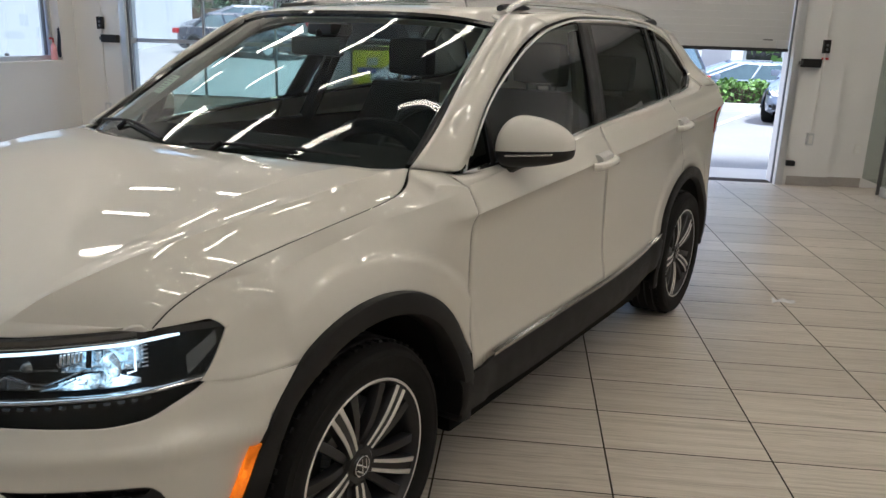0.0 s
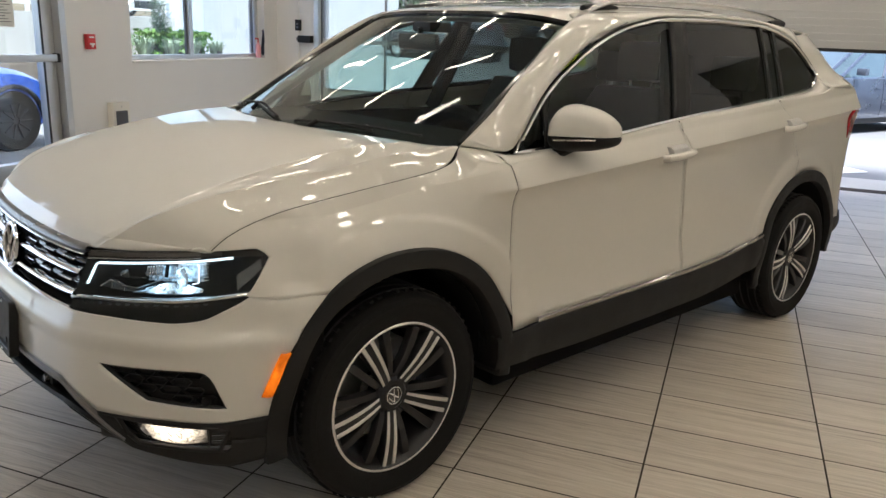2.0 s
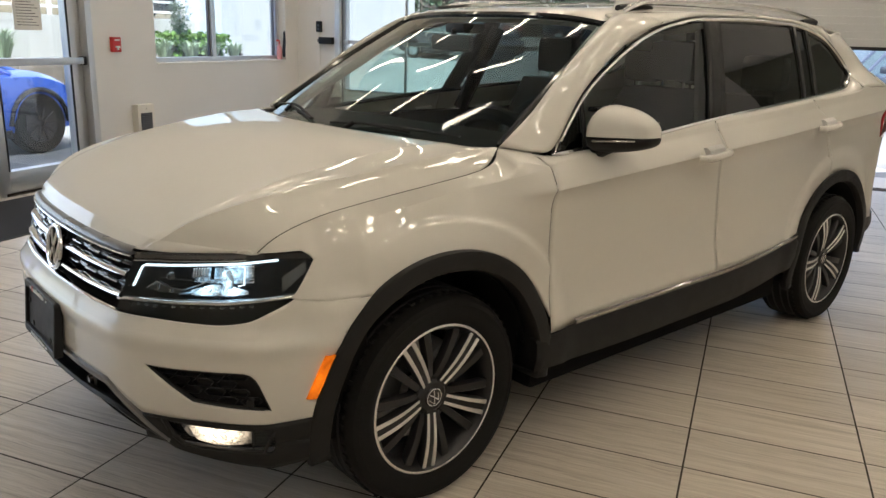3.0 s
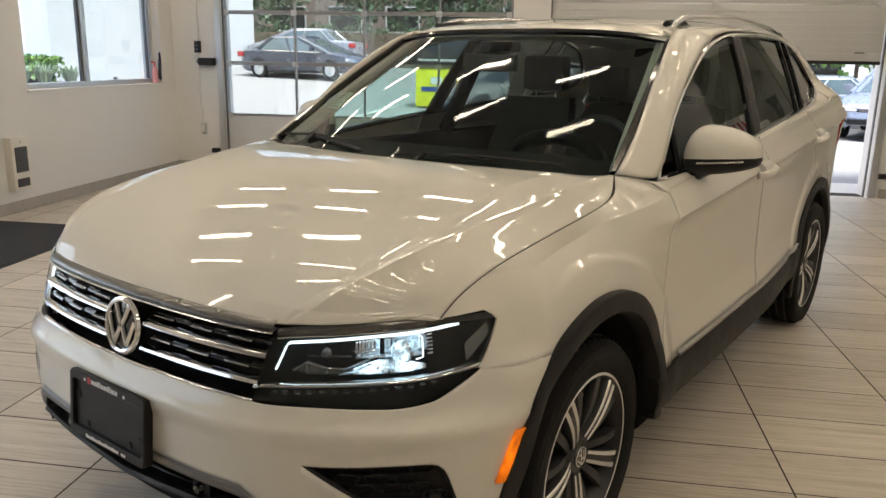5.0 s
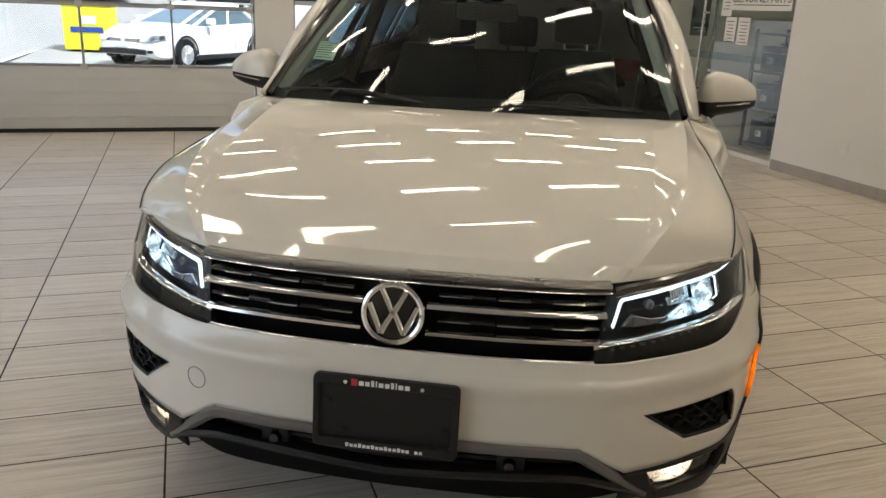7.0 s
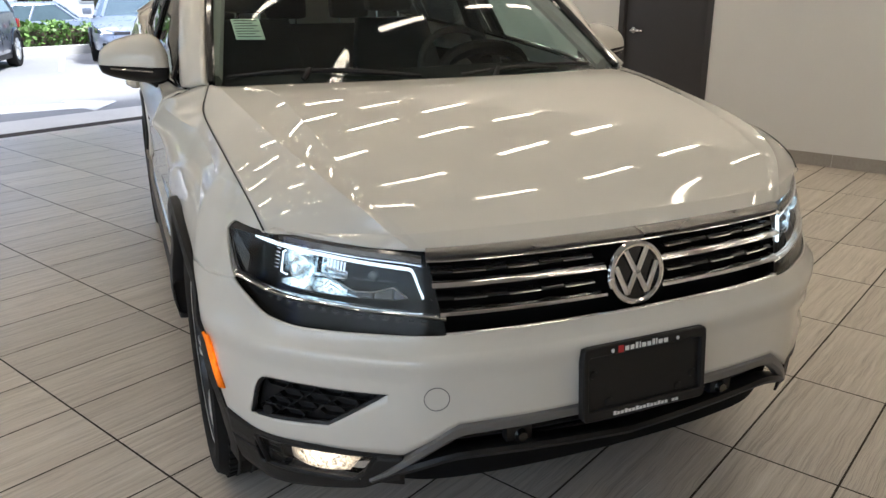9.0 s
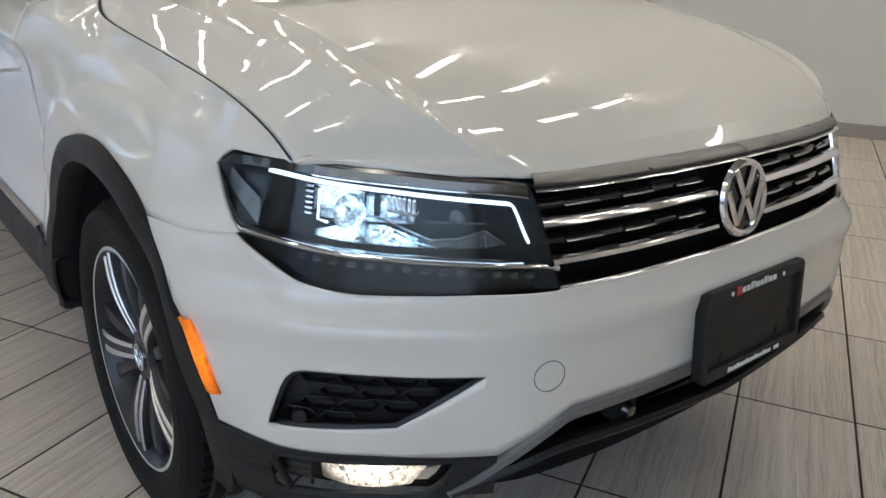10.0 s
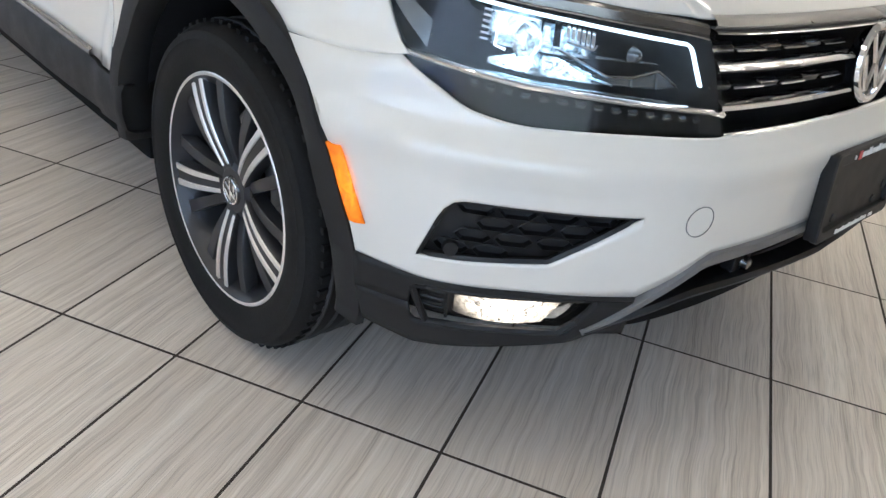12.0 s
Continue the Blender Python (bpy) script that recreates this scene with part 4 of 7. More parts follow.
cols = columns(0, S_END, 90, at_y(-.487), VENT0, VENT1, VENT2 - .035, VENT2 - .02, VENT2 - .006, VENT2 + .004, VENT3, at_x(.435), at_x(.553), at_x(.455), at_x(.835), *[at_y(y) for y in arch_knots if -.448 < y < -.262])
low = strip(cols, 8, bumper_face, bumper_low, lambda s: max(vent_low(s), bumper_low(s)))
high = strip(cols, 26, bumper_face, lambda s: max(vent_top(s), bumper_low(s)), lambda s: max(head_low(s), bumper_low(s)))
v, f = low
v, f = v + high[0], f + [tuple(i + len(v) for i in g) for g in high[1]]
bumper = solid("front_bumper", *both(weld(v, f)), WHITE, car, thick=0.006, inward=1.0)

# dark shell just behind the gaps, standing in for the shade in them
shell_cols = columns(0, S_END, 40)
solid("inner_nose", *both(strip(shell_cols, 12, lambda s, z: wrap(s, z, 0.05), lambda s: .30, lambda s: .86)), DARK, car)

for g in (1, -1):
    tag = lambda vf: vf if g > 0 else mirrored(*vf)
    # vent: a raised frame round a sunk honeycomb
    vent = solid("bumper_vent", *tag(strip(columns(VENT0, VENT3, 22, VENT1, VENT2 - .035, VENT2 - .02, VENT2 - .006, VENT2 + .004), 5, lambda s, z: wrap(s, z, .022), vent_low, vent_top)), BLACK_PLASTIC, car, "black honeycomb bumper vent")
    ring = [wrap(g * s, vent_top(s), .004) for s in columns(VENT0, VENT3, 16, VENT2 - .035, VENT2 - .02, VENT2 - .006, VENT2 + .004)] + [wrap(g * s, vent_low(s), .004) for s in columns(VENT0, VENT3, 16, VENT1)[::-1][1:-1]]
    part("vent_frame", rod(ring, .0075, 6, True), BLACK_PLASTIC, vent)
    for row in range(4):
        for k in range(6):
            cs, cz = VENT0 + .066 + .068 * k + (.034 if row % 2 else 0), .551 - .0245 * row
            ring = [(cs + .0218 * dx, cz + .0166 * dz) for dx, dz in ((-1.5, 0), (-.95, .72), (.95, .72), (1.5, 0), (.95, -.72), (-.95, -.72))]
            if all(VENT0 + .03 < s < VENT3 - .004 and vent_low(s) - .002 < z < vent_top(s) + .002 for s, z in ring):
                solid("honeycomb_cell", *sheet([[wrap(g * s, z, .009) for s, z in ring + ring[:1]], [wrap(g * (cs + (s - cs) * .93), cz + (z - cz) * .86, .0075) for s, z in ring + ring[:1]], [wrap(g * (cs + (s - cs) * .86), cz + (z - cz) * .70 - .001, .021) for s, z in ring + ring[:1]]]), BLACK_PLASTIC, vent)
    m = Matrix.Translation(wrap(g * (VENT3 - .055), .475, .010)) @ look((0, 0, 0), (-g * .6, .8, 0))
    eye = part("parking_sensor", lathe([(0, .012), (.012, .011), (.014, 0)], 20, "z"), BLACK_PLASTIC, vent)
    eye.matrix_local = m
    # thin black rod draws the dark of the bumper-to-wing gap
    part("bumper_seam", rod([wrap(g * at_y(y), seam_z(y), .0002) for y in np.linspace(-.487, -.262, 14)], .0011, 5), RUBBER, car)
    # side marker
    mk0, mk1 = at_y(-.470), at_y(-.394)
    marker = solid("side_marker", *tag(strip(columns(0, 1, 6), 8, lambda a, z: wrap(mk0 + (mk1 - mk0) * (.33 * a + .67 * (z - .482) / .122) , z, -.003 - .004 * math.sin(a * math.pi)), lambda a: .482, lambda a: .604)), AMBER, car, "amber side marker lens", thick=.006, inward=1.0)
    # black lower corner with the fog lamp
    fog_bottom = lerp([at_x(.60), at_x(.633), at_x(.726), at_x(.836), at_y(-.43), S_END], [.33, .308, .286, .258, .285, .36])
    FG0, FG1 = at_x(.604), at_x(.838)
    fog_top = lerp([0, at_x(.60), FG0, FG0 + .01, FG1 - .01, FG1, FG1 + .003, S_END], [.403, .403, .403, .404, .394, .384, .352, .352])
    fog_low = lerp([0, at_x(.60), FG0, FG0 + .045, FG1 - .01, FG1, FG1 + .003, S_END], [.403, .403, .403, .326, .316, .324, .352, .352])

    def corner_low(s):
        y = float(np.interp(s, plan_s, plan_y))
        return min(white_low(s), max(fog_bottom(s), 0.0 if y < -.46 else HUB_Z - .02))

    cc = columns(at_x(.552), at_y(-.452), 40, FG0, FG0 + .045, FG1 - .01, FG1, FG1 + .003)
    a1 = strip(cc, 6, lambda s, z: wrap(s, z, -.001), corner_low, lambda s: max(corner_low(s), min(fog_low(s), white_low(s))))
    a2 = strip(cc, 5, lambda s, z: wrap(s, z, -.001), lambda s: max(corner_low(s), min(fog_top(s), white_low(s))), white_low)
    vv, ff = a1
    solid("bumper_corner", *tag((vv + a2[0], ff + [tuple(i + len(vv) for i in q) for q in a2[1]])), CLAD, car, "black grained lower bumper corner", thick=.006, inward=1.0)
    fog = solid("fog_lamp", *tag(strip(columns(FG0, FG1, 18), 5, lambda s, z: wrap(s, z, .045), fog_low, fog_top)), BLACK_PLASTIC, car, "lit fog lamp in a black housing")
    c0, c1 = at_x(.648), at_x(.796)
    solid("bulb_reflector", *tag(strip(columns(FG0 + .02, c1 + .004, 16), 5, lambda s, z: wrap(s, z, .042), lambda s: max(fog_low(s), .322), lambda s: .397)), REFLECTOR, fog)
    # the fog light's fall-off is painted into this face's emission
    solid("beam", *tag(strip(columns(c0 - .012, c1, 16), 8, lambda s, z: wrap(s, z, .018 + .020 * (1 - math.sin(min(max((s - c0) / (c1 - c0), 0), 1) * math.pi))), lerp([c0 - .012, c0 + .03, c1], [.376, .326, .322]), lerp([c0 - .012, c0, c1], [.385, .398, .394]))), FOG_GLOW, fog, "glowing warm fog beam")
    outward(solid("fog_lens", *tag(strip(columns(FG0, FG1, 18, FG0 + .045, FG1 - .01), 5, lambda s, z: wrap(s, z, .006), fog_low, fog_top)), LENS, fog))
    ring = [wrap(g * s, fog_top(s), -.002) for s in columns(FG0, FG1, 12)] + [wrap(g * s, fog_low(s), -.002) for s in columns(FG0, FG1, 12)[::-1][1:-1]]
    part("fog_bezel", rod(ring, .007, 6, True), CLAD, fog)
    part("bulb_divider", rod([wrap(g * at_x(.803), .322, .015), wrap(g * at_x(.803), .390, .015)], .003, 6), BLACK_PLASTIC, fog)

    for k in range(7):
        zz = .328 + .0085 * k
        part("fog_rib", rod([wrap(g * at_x(.808), zz, .022), wrap(g * at_x(.833), zz - .001, .022)], .0016, 5), SMOKE_GREY if k % 2 else BLACK_PLASTIC, fog)

# tow-eye cover: a shut round lid in the paint, with its seam
ring = [wrap(-(at_x(.482) + .027 * math.cos(k * math.tau / 40)), .556 + .027 * math.sin(k * math.tau / 40), -.0065) for k in range(40)]
part("tow_cover_seam", rod(ring, .0010, 5, True), surface("seam_grey", (.16, .16, .155), .6), car)

# silver chin strip
chin = [(0, .482), (.18, .480), (.36, .478), (.43, .474), (.47, .452), (.53, .405), (.585, .356), (.618, .330)]
path = run([(at_x(x), z) for x, z in chin], 41)
full = [(-s, z) for s, z in path[::-1]] + [(s, z) for s, z in path[1:]]
rows = []
for du, sink in ((-.019, .012), (-.017, -.004), (-.006, -.012), (.010, -.012), (.018, -.003), (.018, .012)):
    rows.append([])
    for k, (s, z) in enumerate(full):
        a, b = full[max(k - 1, 0)], full[min(k + 1, len(full) - 1)]
        d = math.hypot(b[0] - a[0], b[1] - a[1])
        slim = 1 - .45 * min(max((abs(s) - at_x(.44)) / .17, 0), 1)
        rows[-1].append(wrap(s - (b[1] - a[1]) / d * du * slim, z + (b[0] - a[0]) / d * du * slim, sink))
solid("chin_strip", *sheet(rows), CHIN, car, "satin silver chin strip", thick=.003)

# lower intake: sunk black mesh, ribs, sensors, valance
IN = at_x(.60)
intake_top = lerp([0, at_x(.43), at_x(.62)], [.468, .455, .318])
val = ease([0, at_x(.42), at_x(.56), at_x(.62), at_x(.70)], [.386, .405, .364, .328, .30])
intake = solid("lower_intake", *both(strip(columns(0, IN, 26), 5, lambda s, z: wrap(s, z, .055), lambda s: min(val(s), intake_top(s) - .004), intake_top)), BLACK_PLASTIC, car, "black lower air intake")
for zz in (.405, .425, .445):
    part("intake_slat", rod([wrap(s, zz + .006 * (abs(s) / .45) ** 2, .035) for s in np.linspace(-at_x(.44), at_x(.44), 60)], .005, 6), BLACK_PLASTIC, intake)
for xx in (-.285, .285):
    part("sensor_block", boxes(bevel=.004, *[(math.copysign(.285, xx) - .032, math.copysign(.285, xx) + .032, -.846, -.82, .404, .450)]), BLACK_PLASTIC, intake)
    b = part("parking_sensor", lathe([(0, .012), (.011, .011), (.013, .004), (.016, 0)], 24, "z"), GLOSS_BLACK, intake)
    b.matrix_local = Matrix.Translation(wrap(math.copysign(at_x(abs(xx)), xx), .428, .010)) @ pose(0, 0, 0, 90, 0, 0)
rows = [[wrap(s, val(abs(s)) + dz, sink) for s in np.linspace(-at_x(.615), at_x(.615), 61)] for dz, sink in ((.010, .03), (.009, -.006), (.002, -.010), (-.008, -.004), (-.009, .10))]
solid("valance", *sheet(rows), BLACK_PLASTIC, car, "black front valance", thick=.003)

# number plate holder
plate = solid("plate_holder", [], [], BLACK_PLASTIC, car, "black dealer plate holder")
plate.data = (lambda bm: (lambda me: (bm.to_mesh(me), bm.free(), me.materials.append(BLACK_PLASTIC), me)[-1])(bpy.data.meshes.new("plate_holder")))(boxes((-.163, .163, -.006, .012, -.084, .084), bevel=.004))
plate.matrix_local = pose(0, -.896, .550, -5, 0, 0)


def rounded(w, h, r, y):
    """A rectangle with round corners, standing at y."""
    return [(sx * (w - r) + r * math.cos(a + q * math.pi / 12), y, sz * (h - r) + r * math.sin(a + q * math.pi / 12)) for sx, sz, a in ((1, 1, 0), (-1, 1, math.pi / 2), (-1, -1, math.pi), (1, -1, 1.5 * math.pi)) for q in range(7)]


def ring_of(loops):
    return sheet([r + r[:1] for r in loops])


def shifted(loop, dz):
    return [(p[0], p[1], p[2] + dz) for p in loop]


solid("rim", *ring_of([rounded(.167, .088, .014, -.002), rounded(.167, .088, .014, -.013), rounded(.1645, .0855, .012, -.0158), shifted(rounded(.154, .066, .008, -.0158), .0), shifted(rounded(.152, .064, .007, -.014), .0), shifted(rounded(.151, .063, .006, -.004), .0)]), BLACK_PLASTIC, plate)
for px_, pz_ in ((-.135, .02), (.135, -.025), (-.095, -.05), (.095, -.05)):
    b = part("clip", lathe([(0, .004), (.009, .003), (.010, 0)], 14, "z"), BLACK_PLASTIC, plate)
    b.matrix_local = pose(px_, -.006, pz_, 90, 0, 0)
x = -.078
for k, w in enumerate((.016, .013, .012, .009, .005, .013, .012, .009, .005, .013, .013)):
    part("letter_bar", boxes((x, x + w - .0022, -.0170, -.0150, .0685 if k else .066, .0785 if k in (1, 2, 5, 6, 9, 10) else .0825)), RED if k == 0 else PAPER, plate)
    x += w + .0015
for xx in (-.092, .083):
    b = part("dot_mark", lathe([(0, .0015), (.0038, .0012), (.0045, 0)], 16, "z"), PAPER, plate)
    b.matrix_local = pose(xx, -.016, .073, 90, 0, 0)
x = -.088
for k in range(18):
    if k not in (15,):
        part("letter_bar", boxes((x, x + .0074, -.0170, -.0150, -.0812, -.0742 if k % 3 else -.0720)), PAPER, plate)
    x += .0100

# -- grille --
GX = at_x(.497)
grille = solid("grille", *both(strip(columns(0, GX, 24), 6, lambda s, z: wrap(s, z, .055), lambda s: .688, lambda s: .862)), GLOSS_BLACK, car, "gloss black grille with chrome bars")


def bar(z, t, depth, lo=0.0, hi=.49, mat_=CHROME, name="grille_bar", label="chrome grille bar", rise=0.0):
    for g in (1, -1):
        ss = [at_x(lo) + (at_x(hi) - at_x(lo)) * k / 24 for k in range(25)]
        rows = [[wrap(g * s, z + rise * (s / GX) + dz, sink) for s in ss] for dz, sink in ((-t, depth + .02), (-t, depth), (-t * .3, depth - .008), (t * .4, depth - .006), (t, depth + .003), (t, depth + .02))]
        solid(name, *sheet(rows), mat_, grille, label)


bar(.856, .009, .002, 0, .502, BAND, "upper_bar", "dark brushed top bar")
bar(.843, .0032, .001, 0, .500)
bar(.792, .008, .004, .075, .487)
bar(.733, .008, .004, .075, .470)
bar(.693, .003, .004, 0, .458)
for z in (.815, .760):
    for lo in (.10, .235, .36):
        bar(z, .004, .016, lo, lo + .075, BROW, "grille_blade", "short chrome blade")
    for lo in (.175, .31, .435):
        bar(z, .009, .022, lo, lo + .055, GLOSS_BLACK, "grille_tooth", "gloss black grille tooth")
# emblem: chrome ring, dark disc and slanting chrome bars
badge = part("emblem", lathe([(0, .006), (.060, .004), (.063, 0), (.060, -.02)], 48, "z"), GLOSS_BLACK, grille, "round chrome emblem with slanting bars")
badge.matrix_local = pose(0, -.838, .773, 81, 0, 0)
part("ring", rod([(.066 * math.cos(k * math.tau / 56), .066 * math.sin(k * math.tau / 56), .004) for k in range(56)], .0080, 8, True, 1.2), CHROME, badge)
for pts in (((-.028, .053), (0, -.002), (.028, .053)), ((-.055, .020), (-.026, -.046), (0, .006), (.026, -.046), (.055, .020))):
    for a, b in zip(pts, pts[1:]):
        part("slanting_bar", rod([(a[0], a[1], .009), (b[0], b[1], .009)], .0070, 6, flat=.6), CHROME, badge)

# -- headlights --
led_line = lerp([H0, at_x(.485), at_x(.631), at_x(.754), at_y(-.486), H1], [.722, .728, .737, .746, .766, .858])
BROW_DARK = surface("smoked_chrome", (.17, .165, .16), .14, metal=.9, vary=.1, scale=12)
SMOKE = surface("smoked_housing", (.008, .009, .010), .35, vary=.15, scale=14, spec=.12)
for g in (1, -1):
    tag = lambda vf: vf if g > 0 else mirrored(*vf)
    hc = columns(H0, H1, 56, at_x(.505), at_x(.835), at_y(-.44))
    light = solid("headlight", *tag(strip(hc, 8, lambda s, z: wrap(s, z, .043 * min(1, 8 * (s - H0), 8 * (H1 - s)) + .004), hl_low, hl_top)), SMOKE, car, "lit headlight with a white light strip")
    # lower lamp box with a row of small scallops
    solid("lower_strip", *tag(strip(hc, 4, lambda s, z: wrap(s, z, .018), hl_low, led_line)), SMOKE, light)
    bead0, bead1 = at_x(.495), at_x(.80)
    for k in range(14):
        s = bead0 + (bead1 - bead0) * k / 13
        w_ = (bead1 - bead0) / 13
        rows = [[wrap(g * (s + w_ * q), led_line(s + w_ * q) - .0145 + dz - .004 * math.sin(q * math.pi), sink) for q in (.2, .3, .4, .5, .6, .7)] for dz, sink in ((0.004, .017), (.001, .010), (-.003, .011), (-.006, .017))]
        solid("scallop", *sheet(rows), SMOKE_GREY, light)
    rows = [[wrap(g * s, led_line(s) + dz, sink) for s in hc] for dz, sink in ((-.006, .015), (-.005, .003), (.001, -.001), (.004, .002), (.006, .015))]
    solid("chrome_strip", *sheet(rows), CHROME, light, "chrome strip under the lamp")
    # white light strip along the brow, bent down at its inner end
    drl = run([(at_x(.508), .762), (at_x(.519), .785), (at_x(.531), .812), (at_x(.540), .820), (at_x(.56), .8225), (at_x(.70), .837), (at_x(.80), .848), (at_x(.850), .855)], 60)
    rows = []
    for du, sink in ((-.0024, .020), (-.0019, .012), (.0019, .012), (.0024, .020)):
        rows.append([])
        for k, (s, z) in enumerate(drl):
            a, b = drl[max(k - 1, 0)], drl[min(k + 1, 59)]
            d = math.hypot(b[0] - a[0], b[1] - a[1])
            rows[-1].append(wrap(g * (s - (b[1] - a[1]) / d * du), z + (b[0] - a[0]) / d * du, sink))
    solid("light_strip", *sheet(rows), LED, light, "glowing white light strip")
    # a small dark lamp and a large lit one
    for xx, zz, r, mat_, dep, ring_ in ((.612, .797, .013, SMOKE_GREY, .030, SMOKE), (.752, .802, .029, XENON, .026, BROW)):
        p, q = Vector(wrap(g * at_x(xx), zz, dep)), Vector((wrap(g * at_x(xx), zz, dep)[0], -3, zz))
        b = part("projector", lathe([(0, .012), (r * .45, .010), (r * .8, .004), (r, -.006)], 28, "z"), mat_, light)
        b.matrix_local = Matrix.Translation(p) @ (q - p).to_track_quat("Z", "Y").to_matrix().to_4x4()
        c = part("projector_bezel", lathe([(r, -.008), (r + .002, .003), (r + .005, .001), (r + .006, -.03)], 28, "z"), ring_, light)
        c.matrix_local = b.matrix_local

    def lamp_face(name, xa, xb, za, zb_, zc_, zd, dep, mt, label="", tilt=.10):
        """A facet between two edges: za..zb_ at xa, zc_..zd at xb."""
        sa, sb = at_x(xa), at_x(xb)
        lo_, hi_ = lerp([sa, sb], [za, zc_]), lerp([sa, sb], [zb_, zd])
        solid(name, *tag(strip(columns(sa, sb, 8), 6, lambda s, z: wrap(s, z, dep + tilt * (z - lo_(s))), lo_, hi_)), mt, light, label, thick=.002)

    # lamp floor with a glow put into its material, a tongue tapering inwards
    lamp_face("lit_reflector", .650, .735, .750, .757, .754, .787, .034, XENON, "bright bluish lamp reflector", .5)
    lamp_face("lit_reflector", .735, .800, .754, .785, .764, .772, .030, XENON, "", .5)
    lamp_face("lit_shelf", .672, .800, .784, .800, .789, .812, .040, BEAM_SOFT, "", .4)
    lamp_face("lit_back", .738, .806, .798, .836, .800, .842, .040, BEAM_SOFT, "", .0)
    lamp_face("lit_back", .690, .736, .790, .822, .792, .828, .041, BEAM_SOFT, "", .0)
    # grey polygon blades with bright rims, inwards of the lit part
    lamp_face("reflector_blade", .545, .575, .7545, .757, .749, .776, .034, SMOKE_GREY, "", .3)
    lamp_face("reflector_blade", .575, .612, .749, .776, .750, .765, .034, SMOKE_GREY, "", .3)
    lamp_face("reflector_blade", .612, .668, .750, .764, .752, .764, .034, SMOKE_GREY, "", .3)
    lamp_face("reflector_blade", .515, .540, .742, .752, .745, .778, .036, SMOKE_GREY, "", .3)
    rim_line = [(.545, .757), (.575, .777), (.612, .7655), (.650, .764), (.690, .782), (.715, .794)]
    part("blade_rim", rod([wrap(g * at_x(a), b, .030) for a, b in rim_line], .0022, 6), REFLECTOR, light, "bright blade rim")
    rim_line = [(.640, .752), (.668, .759), (.700, .776)]
    # this rim glows by itself to pass for a lamp-lit edge
    part("blade_rim", rod([wrap(g * at_x(a), b, .029) for a, b in rim_line], .0020, 6), BEAM_SOFT, light)
    rim_line = [(.668, .806), (.672, .798), (.708, .806)]
    part("blade_rim", rod([wrap(g * at_x(a), b, .030) for a, b in rim_line], .0018, 6), REFLECTOR, light)
    # fins over the blades, and the self-glowing bracket outside the lit lamp
    for k in range(6):
        lamp_face("fin", .672 + .0065 * k, .6765 + .0065 * k, .8005 + .0016 * k, .824 + .0012 * k, .8008 + .0016 * k, .8245 + .0012 * k, .028, REFLECTOR)
        lamp_face("fin", .803, .812, .796 + .008 * k, .799 + .008 * k, .797 + .008 * k, .800 + .008 * k, .022, REFLECTOR)
    rim_line = [(.788, .838), (.793, .834), (.793, .792), (.780, .788)]
    part("bracket", rod([wrap(g * at_x(a), b, .018) for a, b in rim_line], .0022, 6), LED, light, "bright bracket")
    lamp_face("side_panel", .716, .724, .800, .838, .800, .838, .022, SMOKE)
    lamp_face("cavity_floor", .530, .664, .7805, .783, .784, .788, .046, SMOKE_GREY, "", .2)
    # grey facet on the outer corner, modelling a window's reflection in the lens
    ra, rb = at_y(-.52), at_y(-.455)
    solid("corner_reflector", *tag(strip(columns(ra, rb, 8), 4, lambda s, z: wrap(s, z, .012), lerp([ra, rb], [.772, .826]), lerp([ra, rb], [.812, .852]))), SMOKE_GREY, light, "pale corner reflector")
    # brow trim and lens
    brow_s = [s for s in hc if at_x(.512) < s < at_x(.80)]
    rows = [[wrap(g * s, hl_top(s) + dz, sink) for s in brow_s] for dz, sink in ((-.0185, .012), (-.017, .002), (-.004, -.001), (.001, .004))]
    solid("brow_trim", *sheet(rows), BROW_DARK, light, "dark chrome brow trim")
    rows = [[wrap(g * s, hl_top(s) + dz, sink) for s in brow_s] for dz, sink in ((-.0205, .008), (-.0195, -.001), (-.0178, -.001), (-.017, .008))]
    solid("brow_edge", *sheet(rows), CHROME, light)
    far_s = [s for s in hc if at_x(.795) < s < at_y(-.425)]
    rows = [[wrap(g * s, hl_top(s) + dz, sink) for s in far_s] for dz, sink in ((-.020, .010), (-.018, .001), (-.004, -.001), (.001, .004))]
    solid("brow_end", *sheet(rows), GLOSS_BLACK, light)
    outward(solid("lens", *tag(strip(hc, 8, lambda s, z: wrap(s, z, .001), hl_low, hl_top)), LENS, light, "clear headlight lens"))

# -- bonnet --
# four lines from the front lip back to the screen: middle, inner groove, outer fold, shut line
MID = [(0, -.758, .891), (0, -.665, .936), (0, -.585, .968), (0, -.48, 1.005), (0, -.36, 1.041), (0, -.24, 1.070), (0, -.12, 1.093), (0, .0, 1.107), (0, .115, 1.112)]
GROOVE = [(.500, -.725, .891), (.541, -.648, .937), (.560, -.588, .966), (.574, -.50, .995), (.585, -.40, 1.024), (.592, -.28, 1.051), (.600, -.13, 1.077), (.612, .05, 1.100), (.630, .225, 1.106)]
FOLD = [(.531, -.712, .890), (.575, -.655, .936), (.610, -.59, .966), (.638, -.505, .993), (.662, -.405, 1.014), (.680, -.285, 1.033), (.699, -.12, 1.054), (.718, .07, 1.079), (.735, .29, 1.100)]
SHUT = [(.765, -.548, .880), (.775, -.507, .914), (.784, -.44, .944), (.791, -.35, .968), (.793, -.23, .985), (.795, -.085, 1.002), (.796, .08, 1.020), (.787, .25, 1.044), (.757, .338, 1.098)]
